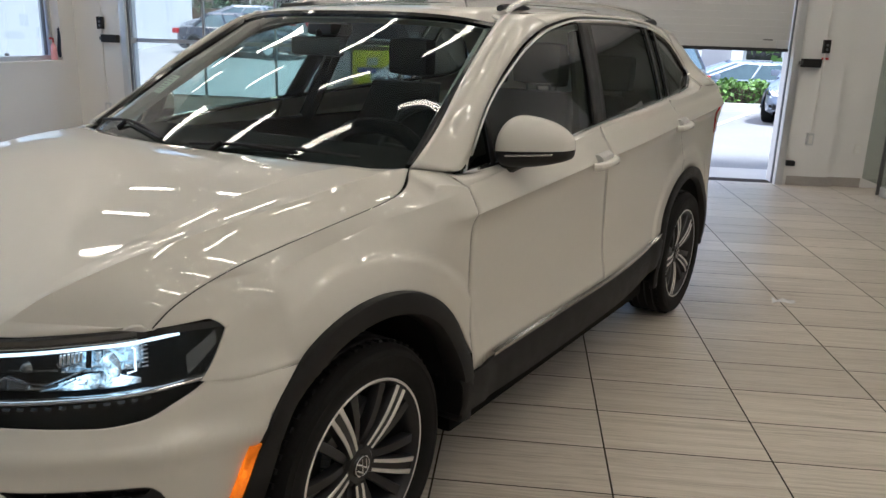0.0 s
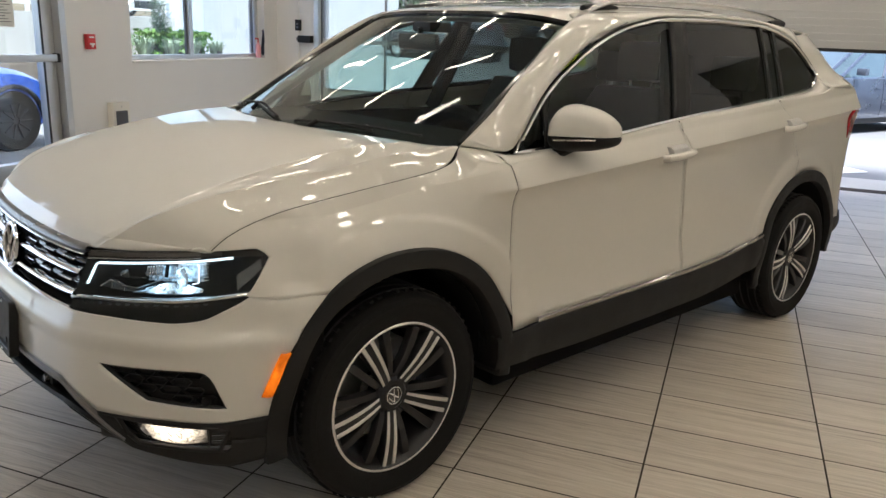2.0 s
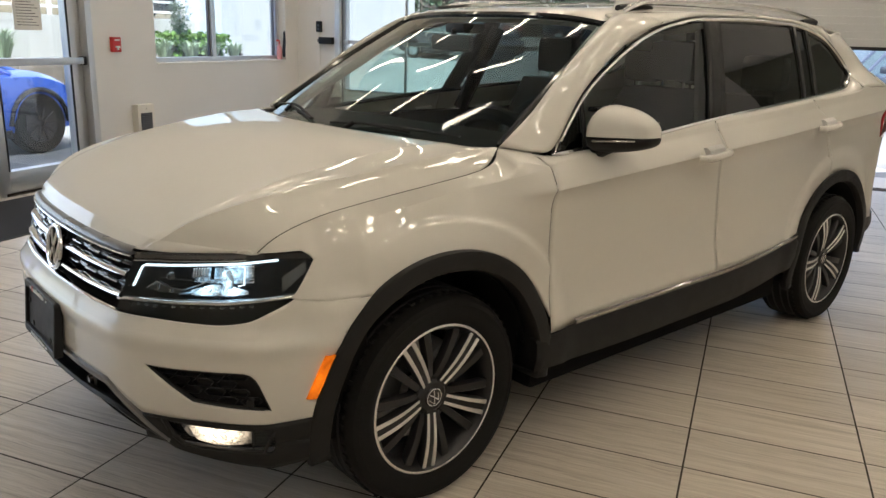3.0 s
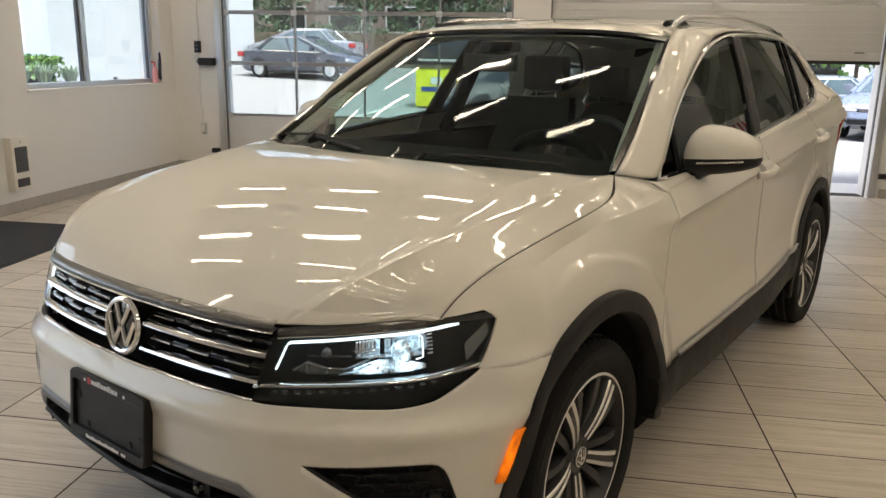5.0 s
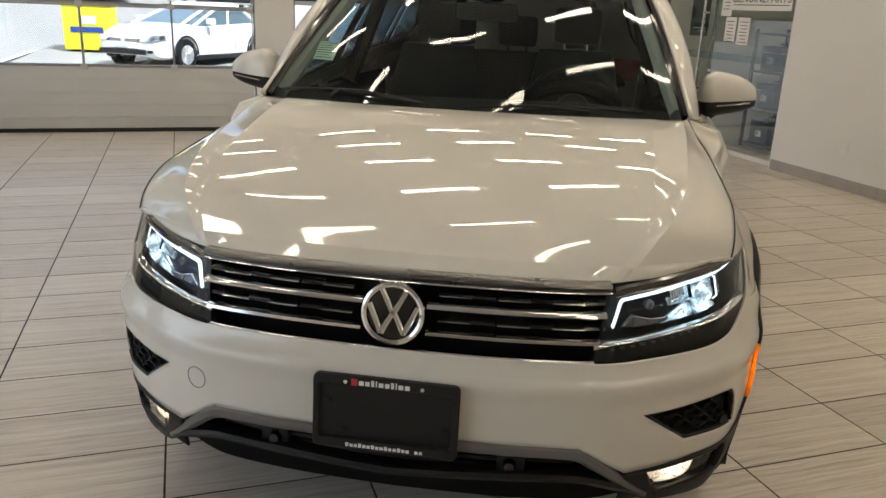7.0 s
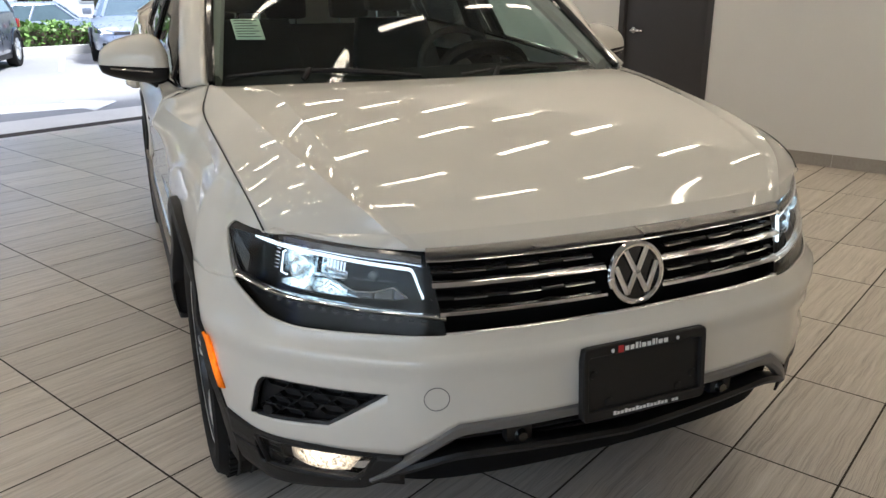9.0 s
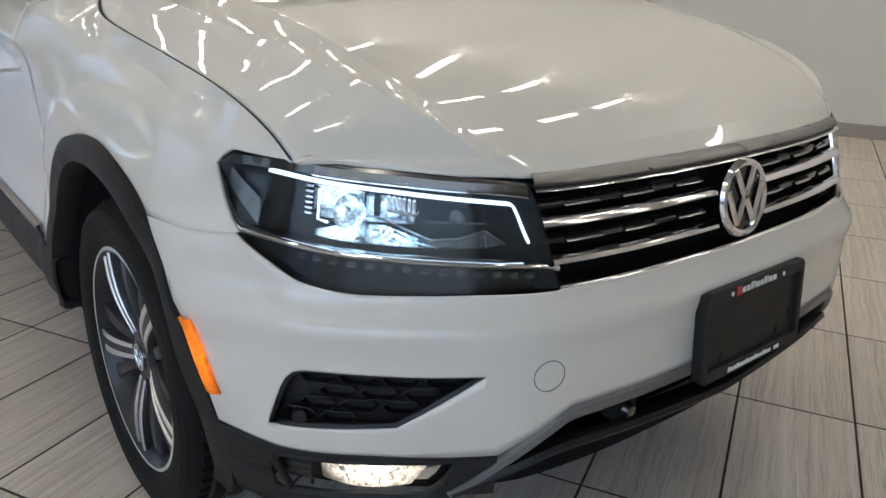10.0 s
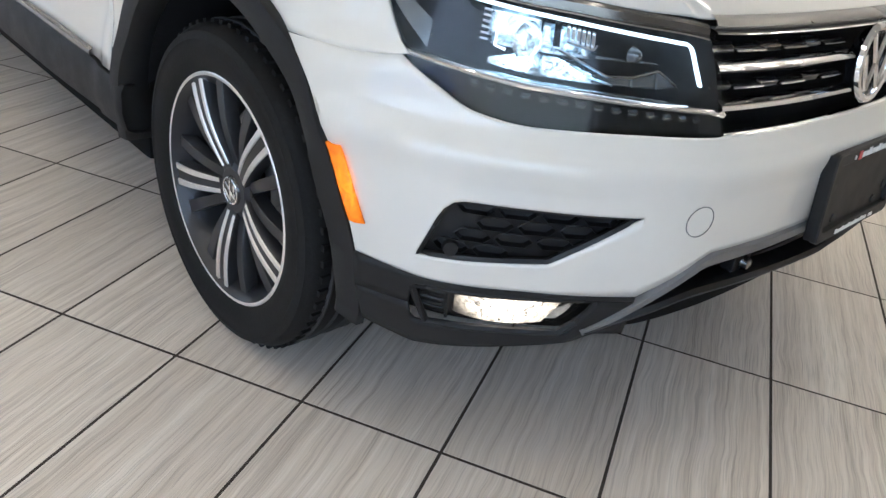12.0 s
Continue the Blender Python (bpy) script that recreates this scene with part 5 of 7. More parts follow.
gap_x = ease([-.548, -.507, -.44, -.35, -.23, -.085, .08, .20, .27, .31, .338, .37, .46], [.765, .775, .784, .791, .793, .795, .796, .793, .785, .773, .757, .766, .802])
gap_z = ease([-.548, -.507, -.44, -.35, -.23, -.085, .08, .20, .27, .31, .338, .37, .46], [.880, .914, .944, .968, .985, 1.002, 1.020, 1.034, 1.048, 1.066, 1.098, 1.096, 1.078])
lip_low = ease([0, .42, .50, .56, .645, .76, .80], [.864, .864, .860, .862, .868, .878, .882])


def hood_point(a, b):
    """a from the middle (0) over the groove (1) and the fold (2) to the shut line (3), b from the foot of the lip (-1..0) to the screen (1)."""
    bb = max(b, 0) * 8
    m_, g_, f_, s_ = (Vector(spline(L, bb)) for L in (MID, GROOVE, FOLD, SHUT))
    if a <= 1:
        p = Vector((g_.x * a, m_.y + (g_.y - m_.y) * a * a, m_.z + (g_.z - m_.z) * a * a))
    elif a <= 2:
        p = g_.lerp(f_, a - 1) - Vector((0, 0, .0025)) * math.sin((a - 1) * math.pi) * min(1, bb)
    else:
        t_ = a - 2
        p = f_.lerp(s_, t_) + Vector((.25, -.1, 1)) * (-.001 * math.sin(t_ * math.tau) + .0018 * math.sin(t_ * math.pi)) * min(1, bb / 1.5 + .2)
    if b < 0:
        x = p.x
        p1 = Vector(wrap(at_x(x + .030 * (x / .765) ** 4), lip_low(x), .016 - .013 * min(1, (x / .6) ** 4)))
        p = p.lerp(p1, -b) + Vector((0, -.5, 1)) * .004 * math.sin(-b * math.pi) * min(1, max(0, (a - 1.6) / .4))
    return tuple(p)


across = [k / 20 for k in range(20)] + [.985, .995, 1.0, 1.01, 1.05, 1.2, 1.4, 1.6, 1.8, 1.93, 1.975, 1.99, 2.0, 2.006, 2.016, 2.04] + [2 + k / 20 for k in range(2, 21)]
along = [-1, -.9, -.75, -.6, -.45, -.3, -.15, -.05, -.015, 0, .003, .01, .022] + [k / 56 for k in range(2, 57)]
hood_rows = [[hood_point(a, b) for a in across] for b in along]
# black rod along the bonnet's shut line, drawn for the gap's shade
shut_pts = [(gap_x(y) + .0005, y, gap_z(y) + .0002) for y in np.linspace(-.545, .337, 70)]
for g in (1, -1):
    part("bonnet_gap_line", rod([(g * (p[0] + .001), p[1], p[2] - .0015) for p in shut_pts], .0026, 6), RUBBER, car)
hood = solid("bonnet", *both(sheet(hood_rows)), WHITE, car, thick=.006)
# dark backing added under the bonnet so that its gaps read as shade
solid("bonnet_backing", *both(sheet([[(p[0] * .97, p[1] + .02, p[2] - .05) for p in r[::6]] for r in hood_rows[::6]])), DARK, car)

# -- wings, doors, quarters --
# shoulder line of the wing, just under the shut line
brow_x = ease([-.55, -.459, -.35, -.227, -.073, .08, .237, .46], [.790, .803, .811, .813, .813, .818, .834, .872])
brow_z = ease([-.55, -.459, -.35, -.227, -.073, .08, .237, .46], [.862, .905, .926, .946, .962, .983, 1.008, 1.048])


def wing(y, z):
    """From the wheel arch bulging up to the shoulder line, then a flat slope to the bonnet's shut line."""
    x0 = side(y, z)[0]
    zt, xg = gap_z(y), gap_x(y)
    zb, xb = min(brow_z(y), zt - .012), brow_x(y)
    lean = .035 * max(0, (.95 - z) / .5) * max(0, (y - .2) / .252) ** 2
    z0 = .775
    if z >= zb:
        x1 = xb + (xg + .004 - xb) * (z - zb) / max(zt - zb, 1e-4)
    elif z > z0:
        q = (z - z0) / (zb - z0)
        x1 = side(y, z0)[0] + (xb - side(y, z0)[0]) * (.25 * q + .75 * q * q) + flare(y, z) - flare(y, z0) * (1 - q)
    else:
        x1 = x0
    if y > .14:
        t = min((y - .14) / .31, 1)
        t = t * t * (3 - 2 * t)
        x3 = x0 if z < zt - .034 else side(y, zt - .034)[0] + (xg + .004 - side(y, zt - .034)[0]) * (z - zt + .034) / .034
        x1 += (x3 - x1) * t
    mixed = min(max((y + .37) / .30, 0), 1)
    mixed = mixed * mixed * (3 - 2 * mixed)
    if mixed < 1:
        s_ = at_y(min(y, -.272))
        q = min(max((z - zt + .10) / .10, 0), 1)
        x2 = wrap(s_, z)[0] + (xg + .004 - wrap(s_, zt)[0]) * q * q
        x1 = x2 + (x1 - x2) * mixed
    return (x1, y + lean, z)


HY = -.411
for g in (1, -1):
    tag = lambda vf: vf if g > 0 else mirrored(*vf)
    def wing_low(y):
        if y < -.26:
            return seam_z(y) + .0008
        return max(arch_low(y, .46), .46) if y > 0 else arch_low(y, .0)
    wc = columns(HY, .452, 84, *[k for k in arch_knots if -.26 < k < .452])
    def from_rows(ys, low, high, zs):
        """A strip whose rows are spaced like zs, so that it meets its neighbour corner to corner."""
        return sheet([[wing(y, low(y) + (high(y) - low(y)) * (z - zs[0]) / (zs[-1] - zs[0])) for y in ys] for z in zs])
    main = strip(wc, 84, wing, lambda y: min(wing_low(y), gap_z(y) - .002), gap_z, False, brow_z)
    edge = [p[2] for p in main[0][::len(wc)]]
    kk = min(range(84), key=lambda k: abs(edge[k] - .861))
    tip = edge[kk]
    over = lerp([-.55, -.44, -.42, HY], [.882, .884, .87, tip])
    under = lerp([-.487, -.47, -.45, -.43, -.42, HY], [seam_z(-.487) + .0012] + [max(hl_low(at_y(y)) - .001, seam_z(y) + .0012) for y in (-.47, -.45, -.43, -.42)] + [tip])
    pieces = [main, from_rows(columns(-.548, HY, 16), lambda y: min(over(y), gap_z(y) - .002), gap_z, edge[kk:]),
              from_rows(columns(-.487, HY, 14), lambda y: seam_z(y) + .0008, under, edge[:kk + 1])]
    vv, ff = [], []
    for pv, pf in pieces:
        ff += [tuple(i + len(vv) for i in q) for q in pf]
        vv += pv
    solid("front_wing", *tag(weld(vv, ff)), WHITE, car, thick=.006)
    slope = lambda a, z: a + .16 * (.95 - z) * (1 if z < .95 else .4)   # shut lines lean a little
    def door_surf(y0, y1):
        def surf(a, z):
            lean0 = .035 * max(0, (.95 - z) / .5)
            y = y0 + lean0 + (y1 + .12 * max(0, (1.15 - z) / .68) * (1 if y1 < 1.7 else 0) - y0 - lean0) * a
            return side(y, z)
        return surf
    fd = solid("front_door", *tag(strip(columns(0, 1, 44), 64, door_surf(.4555, 1.4772), lambda a: sill(.457 + 1.1 * a) + .004, lambda a: belt_low(.457 + 1.018 * a), False, lambda a: crease_z(.457 + 1.03 * a))), WHITE, car, thick=.006)
    def rear_surf(a, z):
        y0 = 1.480 + .12 * max(0, (1.15 - z) / .68)
        y1 = 2.40 + .26 * min(1, max(0, (1.2 - z) / .28))
        if z < .86:
            y1 = min(y1, AXLE - max(0, ARCH ** SQ - abs(z - HUB_Z) ** SQ) ** (1 / SQ) if z - HUB_Z < ARCH else y1)
        return side(y0 + (y1 - y0) * a, z)
    rd = solid("rear_door", *tag(strip(columns(0, 1, 60), 64, rear_surf, lambda a: sill(1.60 + .70 * a) + .004, lambda a: belt_low(1.48 + .92 * a), False, lambda a: crease_z(1.50 + 1.13 * a))), WHITE, car, thick=.006)
    for dr, hy, hz in ((fd, 1.395, 1.018), (rd, 2.465, 1.079)):
        h = part("handle", rod([(g * (side(hy + d, hz)[0] + o), hy + d, hz + d * .055) for d, o in ((-.105, .004), (-.095, .022), (-.05, .034), (0, .036), (.05, .034), (.095, .022), (.105, .004))], .0190, 10, flat=.85), WHITE, dr, "white pull handle")
        # the hollow's shade is put into a darker paint colour here
        part("handle_bowl", rod([(g * (side(hy + d, hz)[0] - .004), hy + d, hz + .012 + d * .055) for d in (-.06, -.02, .02, .06)], .030, 10, flat=.9), surface("shaded_bowl", (.55, .54, .52), .4, vary=.03), dr)
    # black rods in the door gaps, deepening their shade by colour
    lines = [[door_surf(.4545, 1.475)(0, z) for z in np.linspace(.47, 1.045, 24)], [rear_surf(-.0027, z) for z in np.linspace(.475, 1.145, 28)], [rear_surf(1.0022, z) for z in np.linspace(.60, 1.203, 28)]]
    for pts in lines:
        part("door_gap_line", rod([(g * (p[0] - .003), p[1], p[2]) for p in pts], .0022, 5), RUBBER, car)
    # quarter panel, over the rear arch to the tail
    def quarter_low(y):
        if y < 2.66:
            return max(arch_low(y, 0), (.86 + (2.66 - y) * 1.30))
        return max(arch_low(y, .50), .50)
    qc = columns(2.405, 3.385, 64, *[k for k in arch_knots if 2.405 < k])
    solid("rear_quarter", *tag(strip(qc, 40, side, lambda y: min(quarter_low(y), q_top(y) - .003), q_top, False, crease_z)), WHITE, car, thick=.006)
    # dark backing behind the doors, in place of shade in the shut lines
    solid("inner_side", *tag(strip(columns(.43, 2.6, 20), 8, lambda y, z: (side(y, z)[0] - .03, y, z), lambda y: arch_low(y, .36), lambda y: 1.04)), DARK, car)

    # arch trims and sill cladding
    for c, name in ((0.0, "front_arch_trim"), (AXLE, "rear_arch_trim")):
        rows = []
        for r, dx in ((ARCH + .004, -.012), (ARCH + .002, .010), (ARCH - .012, .016), (ARCH - .050, .012), (ARCH - .056, .0), (ARCH - .060, -.09)):
            rows.append([])
            for k in range(61):
                th = radians(-9 + 193 * k / 60)
                co, si = math.cos(th), math.sin(th)
                y, z = c - r * math.copysign(abs(co) ** (2 / SQ), co) * (FORE if c == 0 and co > 0 else 1), HUB_Z + r * math.copysign(abs(si) ** (2 / SQ), si)
                base = side(y, max(z, .33))[0]
                if c == 0 and y < -.27:
                    t_ = min(max((-.27 - y) / .12, 0), 1)
                    base += (wrap(at_y(min(y, -.272)), max(z, .30))[0] - base) * t_ * t_ * (3 - 2 * t_)
                if c == 0:
                    dx_ = min(dx, .003 + .013 * min(max((th - .15) / .5, 0), 1))
                else:
                    dx_ = dx
                rows[-1].append((g * (base + dx_), y, z))
        solid(name, *sheet(rows), CLAD, car, "black wheel arch trim", thick=.003)
        liner = [[(g * xx, c - .425 * math.cos(radians(-4 + 188 * k / 40)), HUB_Z + .425 * math.sin(radians(-4 + 188 * k / 40))) for k in range(41)] for xx in (.86, .55)]
        solid("wheel_liner", *sheet(liner), DARK, car, thick=.004)
        solid("wheel_tub", *sheet([[(g * .55, c - r * math.cos(radians(-4 + 188 * k / 40)), HUB_Z + r * math.sin(radians(-4 + 188 * k / 40))) for k in range(41)] for r in (.425, .05)]), DARK, car)
    clad_low = ease([.40, .55, 1.0, 1.68, 2.3, 2.4], [.335, .327, .315, .320, .372, .39])
    rows = []
    for q, dx in ((0.0, -.02), (.0, .006), (.10, .014), (.55, .016), (.92, .006), (1.0, -.012), (1.04, -.14)):
        rows.append([(g * (side(y, max(.33, sill(y)))[0] + dx), y, sill(y) - .002 - (sill(y) - clad_low(y)) * q) for y in np.linspace(.40, 2.36, 50)])
    solid("sill_cladding", *sheet(rows), CLAD, car, "black sill cladding", thick=.003)
    rows = []
    for dz, dx in ((0.002, .0), (.003, .012), (.014, .013), (.019, .001)):
        rows.append([(g * (side(y, sill(y) + .01)[0] + dx), y, sill(y) + dz + .004) for y in np.linspace(.62, 2.335, 40)])
    solid("sill_strip", *sheet(rows), BROW, car, "chrome strip over the sill")

# -- greenhouse --
glass_taper = ease([.4, .55, .74, .95, 1.1, 2.0, 2.5, 3.05, 3.5], [.11, .068, .03, .008, 0, .002, .018, .05, .10])
dlo_top = ease([.55, .74, .922, 1.115, 1.357, 1.65, 2.1, 2.49, 2.62, 2.836, 2.95, 3.05], [1.066, 1.258, 1.366, 1.448, 1.511, 1.548, 1.558, 1.551, 1.537, 1.487, 1.415, 1.314])


def pane(y, z, out=0.0):
    q = (z - 1.1) / .45
    return (.8585 - .44 * (z - 1.1) + .010 * math.sin(min(max(q, 0), 1) * math.pi) - glass_taper(y) + out, y, z)


def window(a0, a1, lean0, lean1, n=18, m=12, trim=0.008):
    """Between two leaning edges, from the belt to the roof line."""
    rows, zs = [], np.linspace(1.02, 1.57, 400)
    cols_ = []
    for k in range(n):
        q = k / (n - 1)
        ok = []
        for z in zs:
            y = (a0 + lean0 * (z - 1.16)) * (1 - q) + (a1 + lean1 * (z - 1.16)) * q
            if .55 < y < 3.05 and belt(y) + trim < z < dlo_top(y) - trim:
                ok.append((y, z))
        if len(ok) > 1:
            (ya, za), (yb, zb_) = ok[0], ok[-1]
            cols_.append([pane(ya + (yb - ya) * j / (m - 1), za + (zb_ - za) * j / (m - 1)) for j in range(m)])
    return sheet(cols_)


for g in (1, -1):
    tag = lambda vf: vf if g > 0 else mirrored(*vf)
    for a0, a1, l0, l1, m_, nm in ((.56, .70, 0, .16, PRIVACY, "quarter_light"), (.715, 1.475, .16, .42, SIDE_GLASS, "front_window"), (1.60, 2.36, .42, .32, PRIVACY, "rear_window"), (2.385, 2.50, .32, .32, PRIVACY, "fixed_window"), (2.525, 3.1, .32, -.5, PRIVACY, "rear_quarter_window")):
        outward(solid(nm, *tag(window(a0, a1, l0, l1)), m_, car, "tinted side window" if m_ is PRIVACY else "clear side window"))
    for a0, a1, l0, l1 in ((.700, .716, .16, .16), (1.474, 1.602, .42, .42), (2.357, 2.387, .32, .32), (2.497, 2.527, .32, .32)):
        vv, ff = tag(window(a0, a1, l0, l1, 4, 10, .0))
        solid("window_pillar", [(p[0] + g * .003, p[1], p[2]) for p in vv], ff, BLACK_PLASTIC, car, "black window pillar", thick=.008)
    ys = list(np.linspace(.55, 3.048, 90))
    top_line = [(g * pane(y, dlo_top(y))[0], y, dlo_top(y)) for y in ys]
    low_line = [(g * (pane(y, belt(y))[0] + .004), y, belt(y)) for y in ys[::-1]]
    part("window_seal", rod(top_line + low_line[1:-1], .010, 6, True), GLOSS_BLACK, car, "black window seal")
    part("window_trim", rod([(g * (abs(p[0]) + .011), p[1], p[2] + .004) for p in top_line] + [(g * (abs(p[0]) + .012), p[1], p[2] + .004) for p in low_line[1:-1]], .0085, 6, True), CHROME, car, "chrome window trim")
    # the shoulder between the doors and the glass
    rows = [[], [], []]
    for y in np.linspace(.452, 3.045, 80):
        zo = min(belt_low(y), q_top(y)) if y > 2.4 else belt_low(y)
        o = np.array(side(y, zo - .003))
        if y > .56:
            i_ = np.array(pane(y, belt(y) - .002, .002))
        else:
            t_ = (y - .452) / .108
            i_ = np.array((.803 + (pane(.56, belt(.56))[0] - .803) * t_, y, 1.078 + (belt(.56) - .002 - 1.078) * t_))
        m_ = .45 * o + .55 * i_ + np.array((.002, 0, .006))
        for r_, p_ in zip(rows, (o, m_, i_)):
            r_.append(p_)
    solid("door_shoulder", *tag(sheet(rows)), WHITE, car, thick=.004)
    # windscreen pillar and roof frame in the paint
    inner = run([(.757, .340, 1.098), (.733, .52, 1.20), (.705, .70, 1.322), (.672, .87, 1.428), (.640, 1.01, 1.506), (.615, 1.10, 1.535)], 30)
    outer = run([(.802, .452, 1.078), (.808, .54, 1.090), (.782, .690, 1.249), (.752, .869, 1.369), (.722, 1.070, 1.461), (.698, 1.28, 1.519)], 30)
    rows = [[(1 - q) * a + q * b + np.array((.010, -.004, .012)) * math.sin(q * math.pi) * min(1, k_ / 8) for k_, (a, b) in enumerate(zip(inner, outer))] for q in np.linspace(0, 1, 8)]
    solid("windscreen_pillar", *tag(sheet(rows)), WHITE, car, thick=.02)
    edge = [(pane(y, dlo_top(y))[0] + .002, y, dlo_top(y) + .021) for y in np.linspace(1.05, 2.95, 40)]
    lip = [(.60 if y < 2.6 else .60 - .02 * (y - 2.6), y, 1.552 + .026 * math.sin(min(1, (y - 1.05) / .6) * math.pi / 2) - .06 * max(0, y - 2.45) ** 2) for y in np.linspace(1.05, 2.95, 40)]
    rows = [[(1 - q) * np.array(a) + q * np.array(b) + np.array((.006, 0, .010)) * math.sin(q * math.pi) for a, b in zip(edge, lip)] for q in np.linspace(0, 1, 6)]
    solid("roof_frame", *tag(sheet(rows)), WHITE, car, thick=.01)
    # rear pillar
    fore = run([(pane(2.80, 1.50)[0], 2.80, 1.505), (pane(2.95, 1.415)[0], 2.955, 1.42), (pane(3.05, 1.32)[0], 3.056, 1.318), (side(3.03, 1.252)[0] - .003, 3.03, 1.256)], 20)
    aft = run([(.575, 3.22, 1.535), (.640, 3.285, 1.44), (.708, 3.335, 1.345), (side(3.385, 1.247)[0] - .002, 3.385, 1.249)], 20)
    rows = [[(1 - q) * a + q * b + np.array((.014, 0, .008)) * math.sin(q * math.pi) for a, b in zip(fore, aft)] for q in np.linspace(0, 1, 10)]
    solid("rear_pillar", *tag(sheet(rows)), WHITE, car, thick=.01)
    # roof rails
    rail = run([(.575, 1.18, 1.560), (.570, 1.27, 1.592), (.562, 1.42, 1.615), (.552, 2.0, 1.640), (.535, 2.6, 1.632), (.520, 2.92, 1.606), (.512, 3.03, 1.578)], 50)
    part("roof_rail", rod([(g * p[0], p[1], p[2]) for p in rail], .017, 10, flat=.7), surface("rail_silver", (.7, .7, .7), .22, metal=.95, vary=.03), car, "silver roof rail")
    for yy, n_ in ((1.33, .15), (2.9, .12)):
        part("rail_foot", rod([(g * .558, yy - n_, 1.575), (g * .552, yy, 1.590), (g * .542, yy + n_ * .6, 1.582)], .016, 8), BLACK_PLASTIC, car)

roof_net = [[(0, .945, 1.545), (.30, .957, 1.543), (.50, .985, 1.532), (.63, 1.03, 1.510)],
            [(0, 1.12, 1.584), (.30, 1.12, 1.579), (.50, 1.12, 1.572), (.612, 1.15, 1.548)],
            [(0, 1.6, 1.628), (.30, 1.6, 1.622), (.50, 1.6, 1.602), (.607, 1.6, 1.580)],
            [(0, 2.3, 1.638), (.30, 2.3, 1.631), (.50, 2.3, 1.610), (.605, 2.3, 1.582)],
            [(0, 2.9, 1.618), (.30, 2.9, 1.612), (.49, 2.9, 1.592), (.592, 2.9, 1.560)],
            [(0, 3.36, 1.580), (.30, 3.35, 1.575), (.47, 3.32, 1.560), (.575, 3.25, 1.535)]]
solid("roof", *both(loft(roof_net, 16, 44)), WHITE, car, thick=.02)
solid("sunroof", *both(loft([[(0, y, z), (.22, y, z - .004), (.43, y + .005, z - .018)] for y, z in ((1.32, 1.6085), (1.6, 1.6315), (2.0, 1.6400), (2.4, 1.6405))], 10, 20)), surface("sunroof_glass", (.012, .013, .014), .05, vary=.05, coat=1.0), car, "dark panoramic glass roof", thick=.004)
screen_net = [[(0, .150, 1.090), (.30, .175, 1.090), (.58, .26, 1.090), (.750, .352, 1.098)],
              [(0, .53, 1.326), (.28, .548, 1.325), (.53, .605, 1.319), (.694, .69, 1.315)],
              [(0, .945, 1.543), (.27, .955, 1.541), (.48, .985, 1.530), (.632, 1.025, 1.508)]]
outward(solid("windscreen", *both(loft(screen_net, 22, 22)), WINDSHIELD, car, "clear windscreen with pale reflections"))
rim_pts = [loft(screen_net, 22, 22)[0][j * 22 + 21] for j in range(22)]
for g in (1, -1):
    part("screen_seal", rod([(g * p[0], p[1], p[2] + .002) for p in rim_pts], .014, 6), GLOSS_BLACK, car)
top_rim = loft(screen_net, 22, 22)[0][-22:]
part("screen_band", rod([(-p[0], p[1], p[2]) for p in top_rim[::-1]] + [tuple(p) for p in top_rim[1:]], .014, 6), GLOSS_BLACK, car)
cowl = [[(0, .10, 1.080), (.30, .125, 1.080), (.60, .22, 1.075), (.745, .33, 1.075)], [(0, .165, 1.094), (.30, .19, 1.094), (.58, .275, 1.090), (.745, .365, 1.095)]]
solid("cowl", *both(loft(cowl, 20, 4)), BLACK_PLASTIC, car, "black cowl under the windscreen", thick=.01)


def on_screen(x, q, up=.012):
    """A point over the windscreen: x across, q from the cowl up."""
    p = spline([spline(r, min(abs(x) / r[-1][0], 1) * 3) for r in screen_net], q * 2)
    return Vector((x, p[1] - up * .6, p[2] + up))


for pts in (((.13, .035), (.22, .045), (.42, .022)), ((-.48, .06), (-.36, .055), (-.12, .02))):
    w = part("wiper", rod([on_screen(a + (pts[2][0] - a) * 0, q, .018) for a, q in pts], .0048, 6), BLACK_PLASTIC, car, "black wiper arm")
    a0, a1 = (.02, .60) if pts[0][0] > 0 else (-.70, -.12)
    part("blade", rod([on_screen(a0 + (a1 - a0) * k / 12, .03 + (.028 if pts[0][0] > 0 else .05) * math.sin(k / 12 * math.pi), .012) for k in range(13)], .005, 6), RUBBER, w)
    part("arm_hub", rod([on_screen(pts[0][0], pts[0][1] - .04, .014), on_screen(pts[0][0] + .03, pts[0][1] + .005, .022)], .009, 8), BLACK_PLASTIC, w)
# sales sheet behind the glass
sh = [[on_screen(x, q, -.006) for x in np.linspace(-.635, -.545, 5)] for q in (.30, .37, .44)]
sheet_ob = solid("price_sheet", *sheet(sh), surface("green_paper", (.62, .72, .60), .7, vary=.05), car, "pale green printed sheet behind the windscreen", thick=.001)
for k in range(7):
    part("print_line", rod([on_screen(x, .315 + .018 * k, -.004) for x in (-.628, -.59 + .01 * (k % 3), -.555 - .015 * (k % 2))], .0012, 4), INK, sheet_ob)

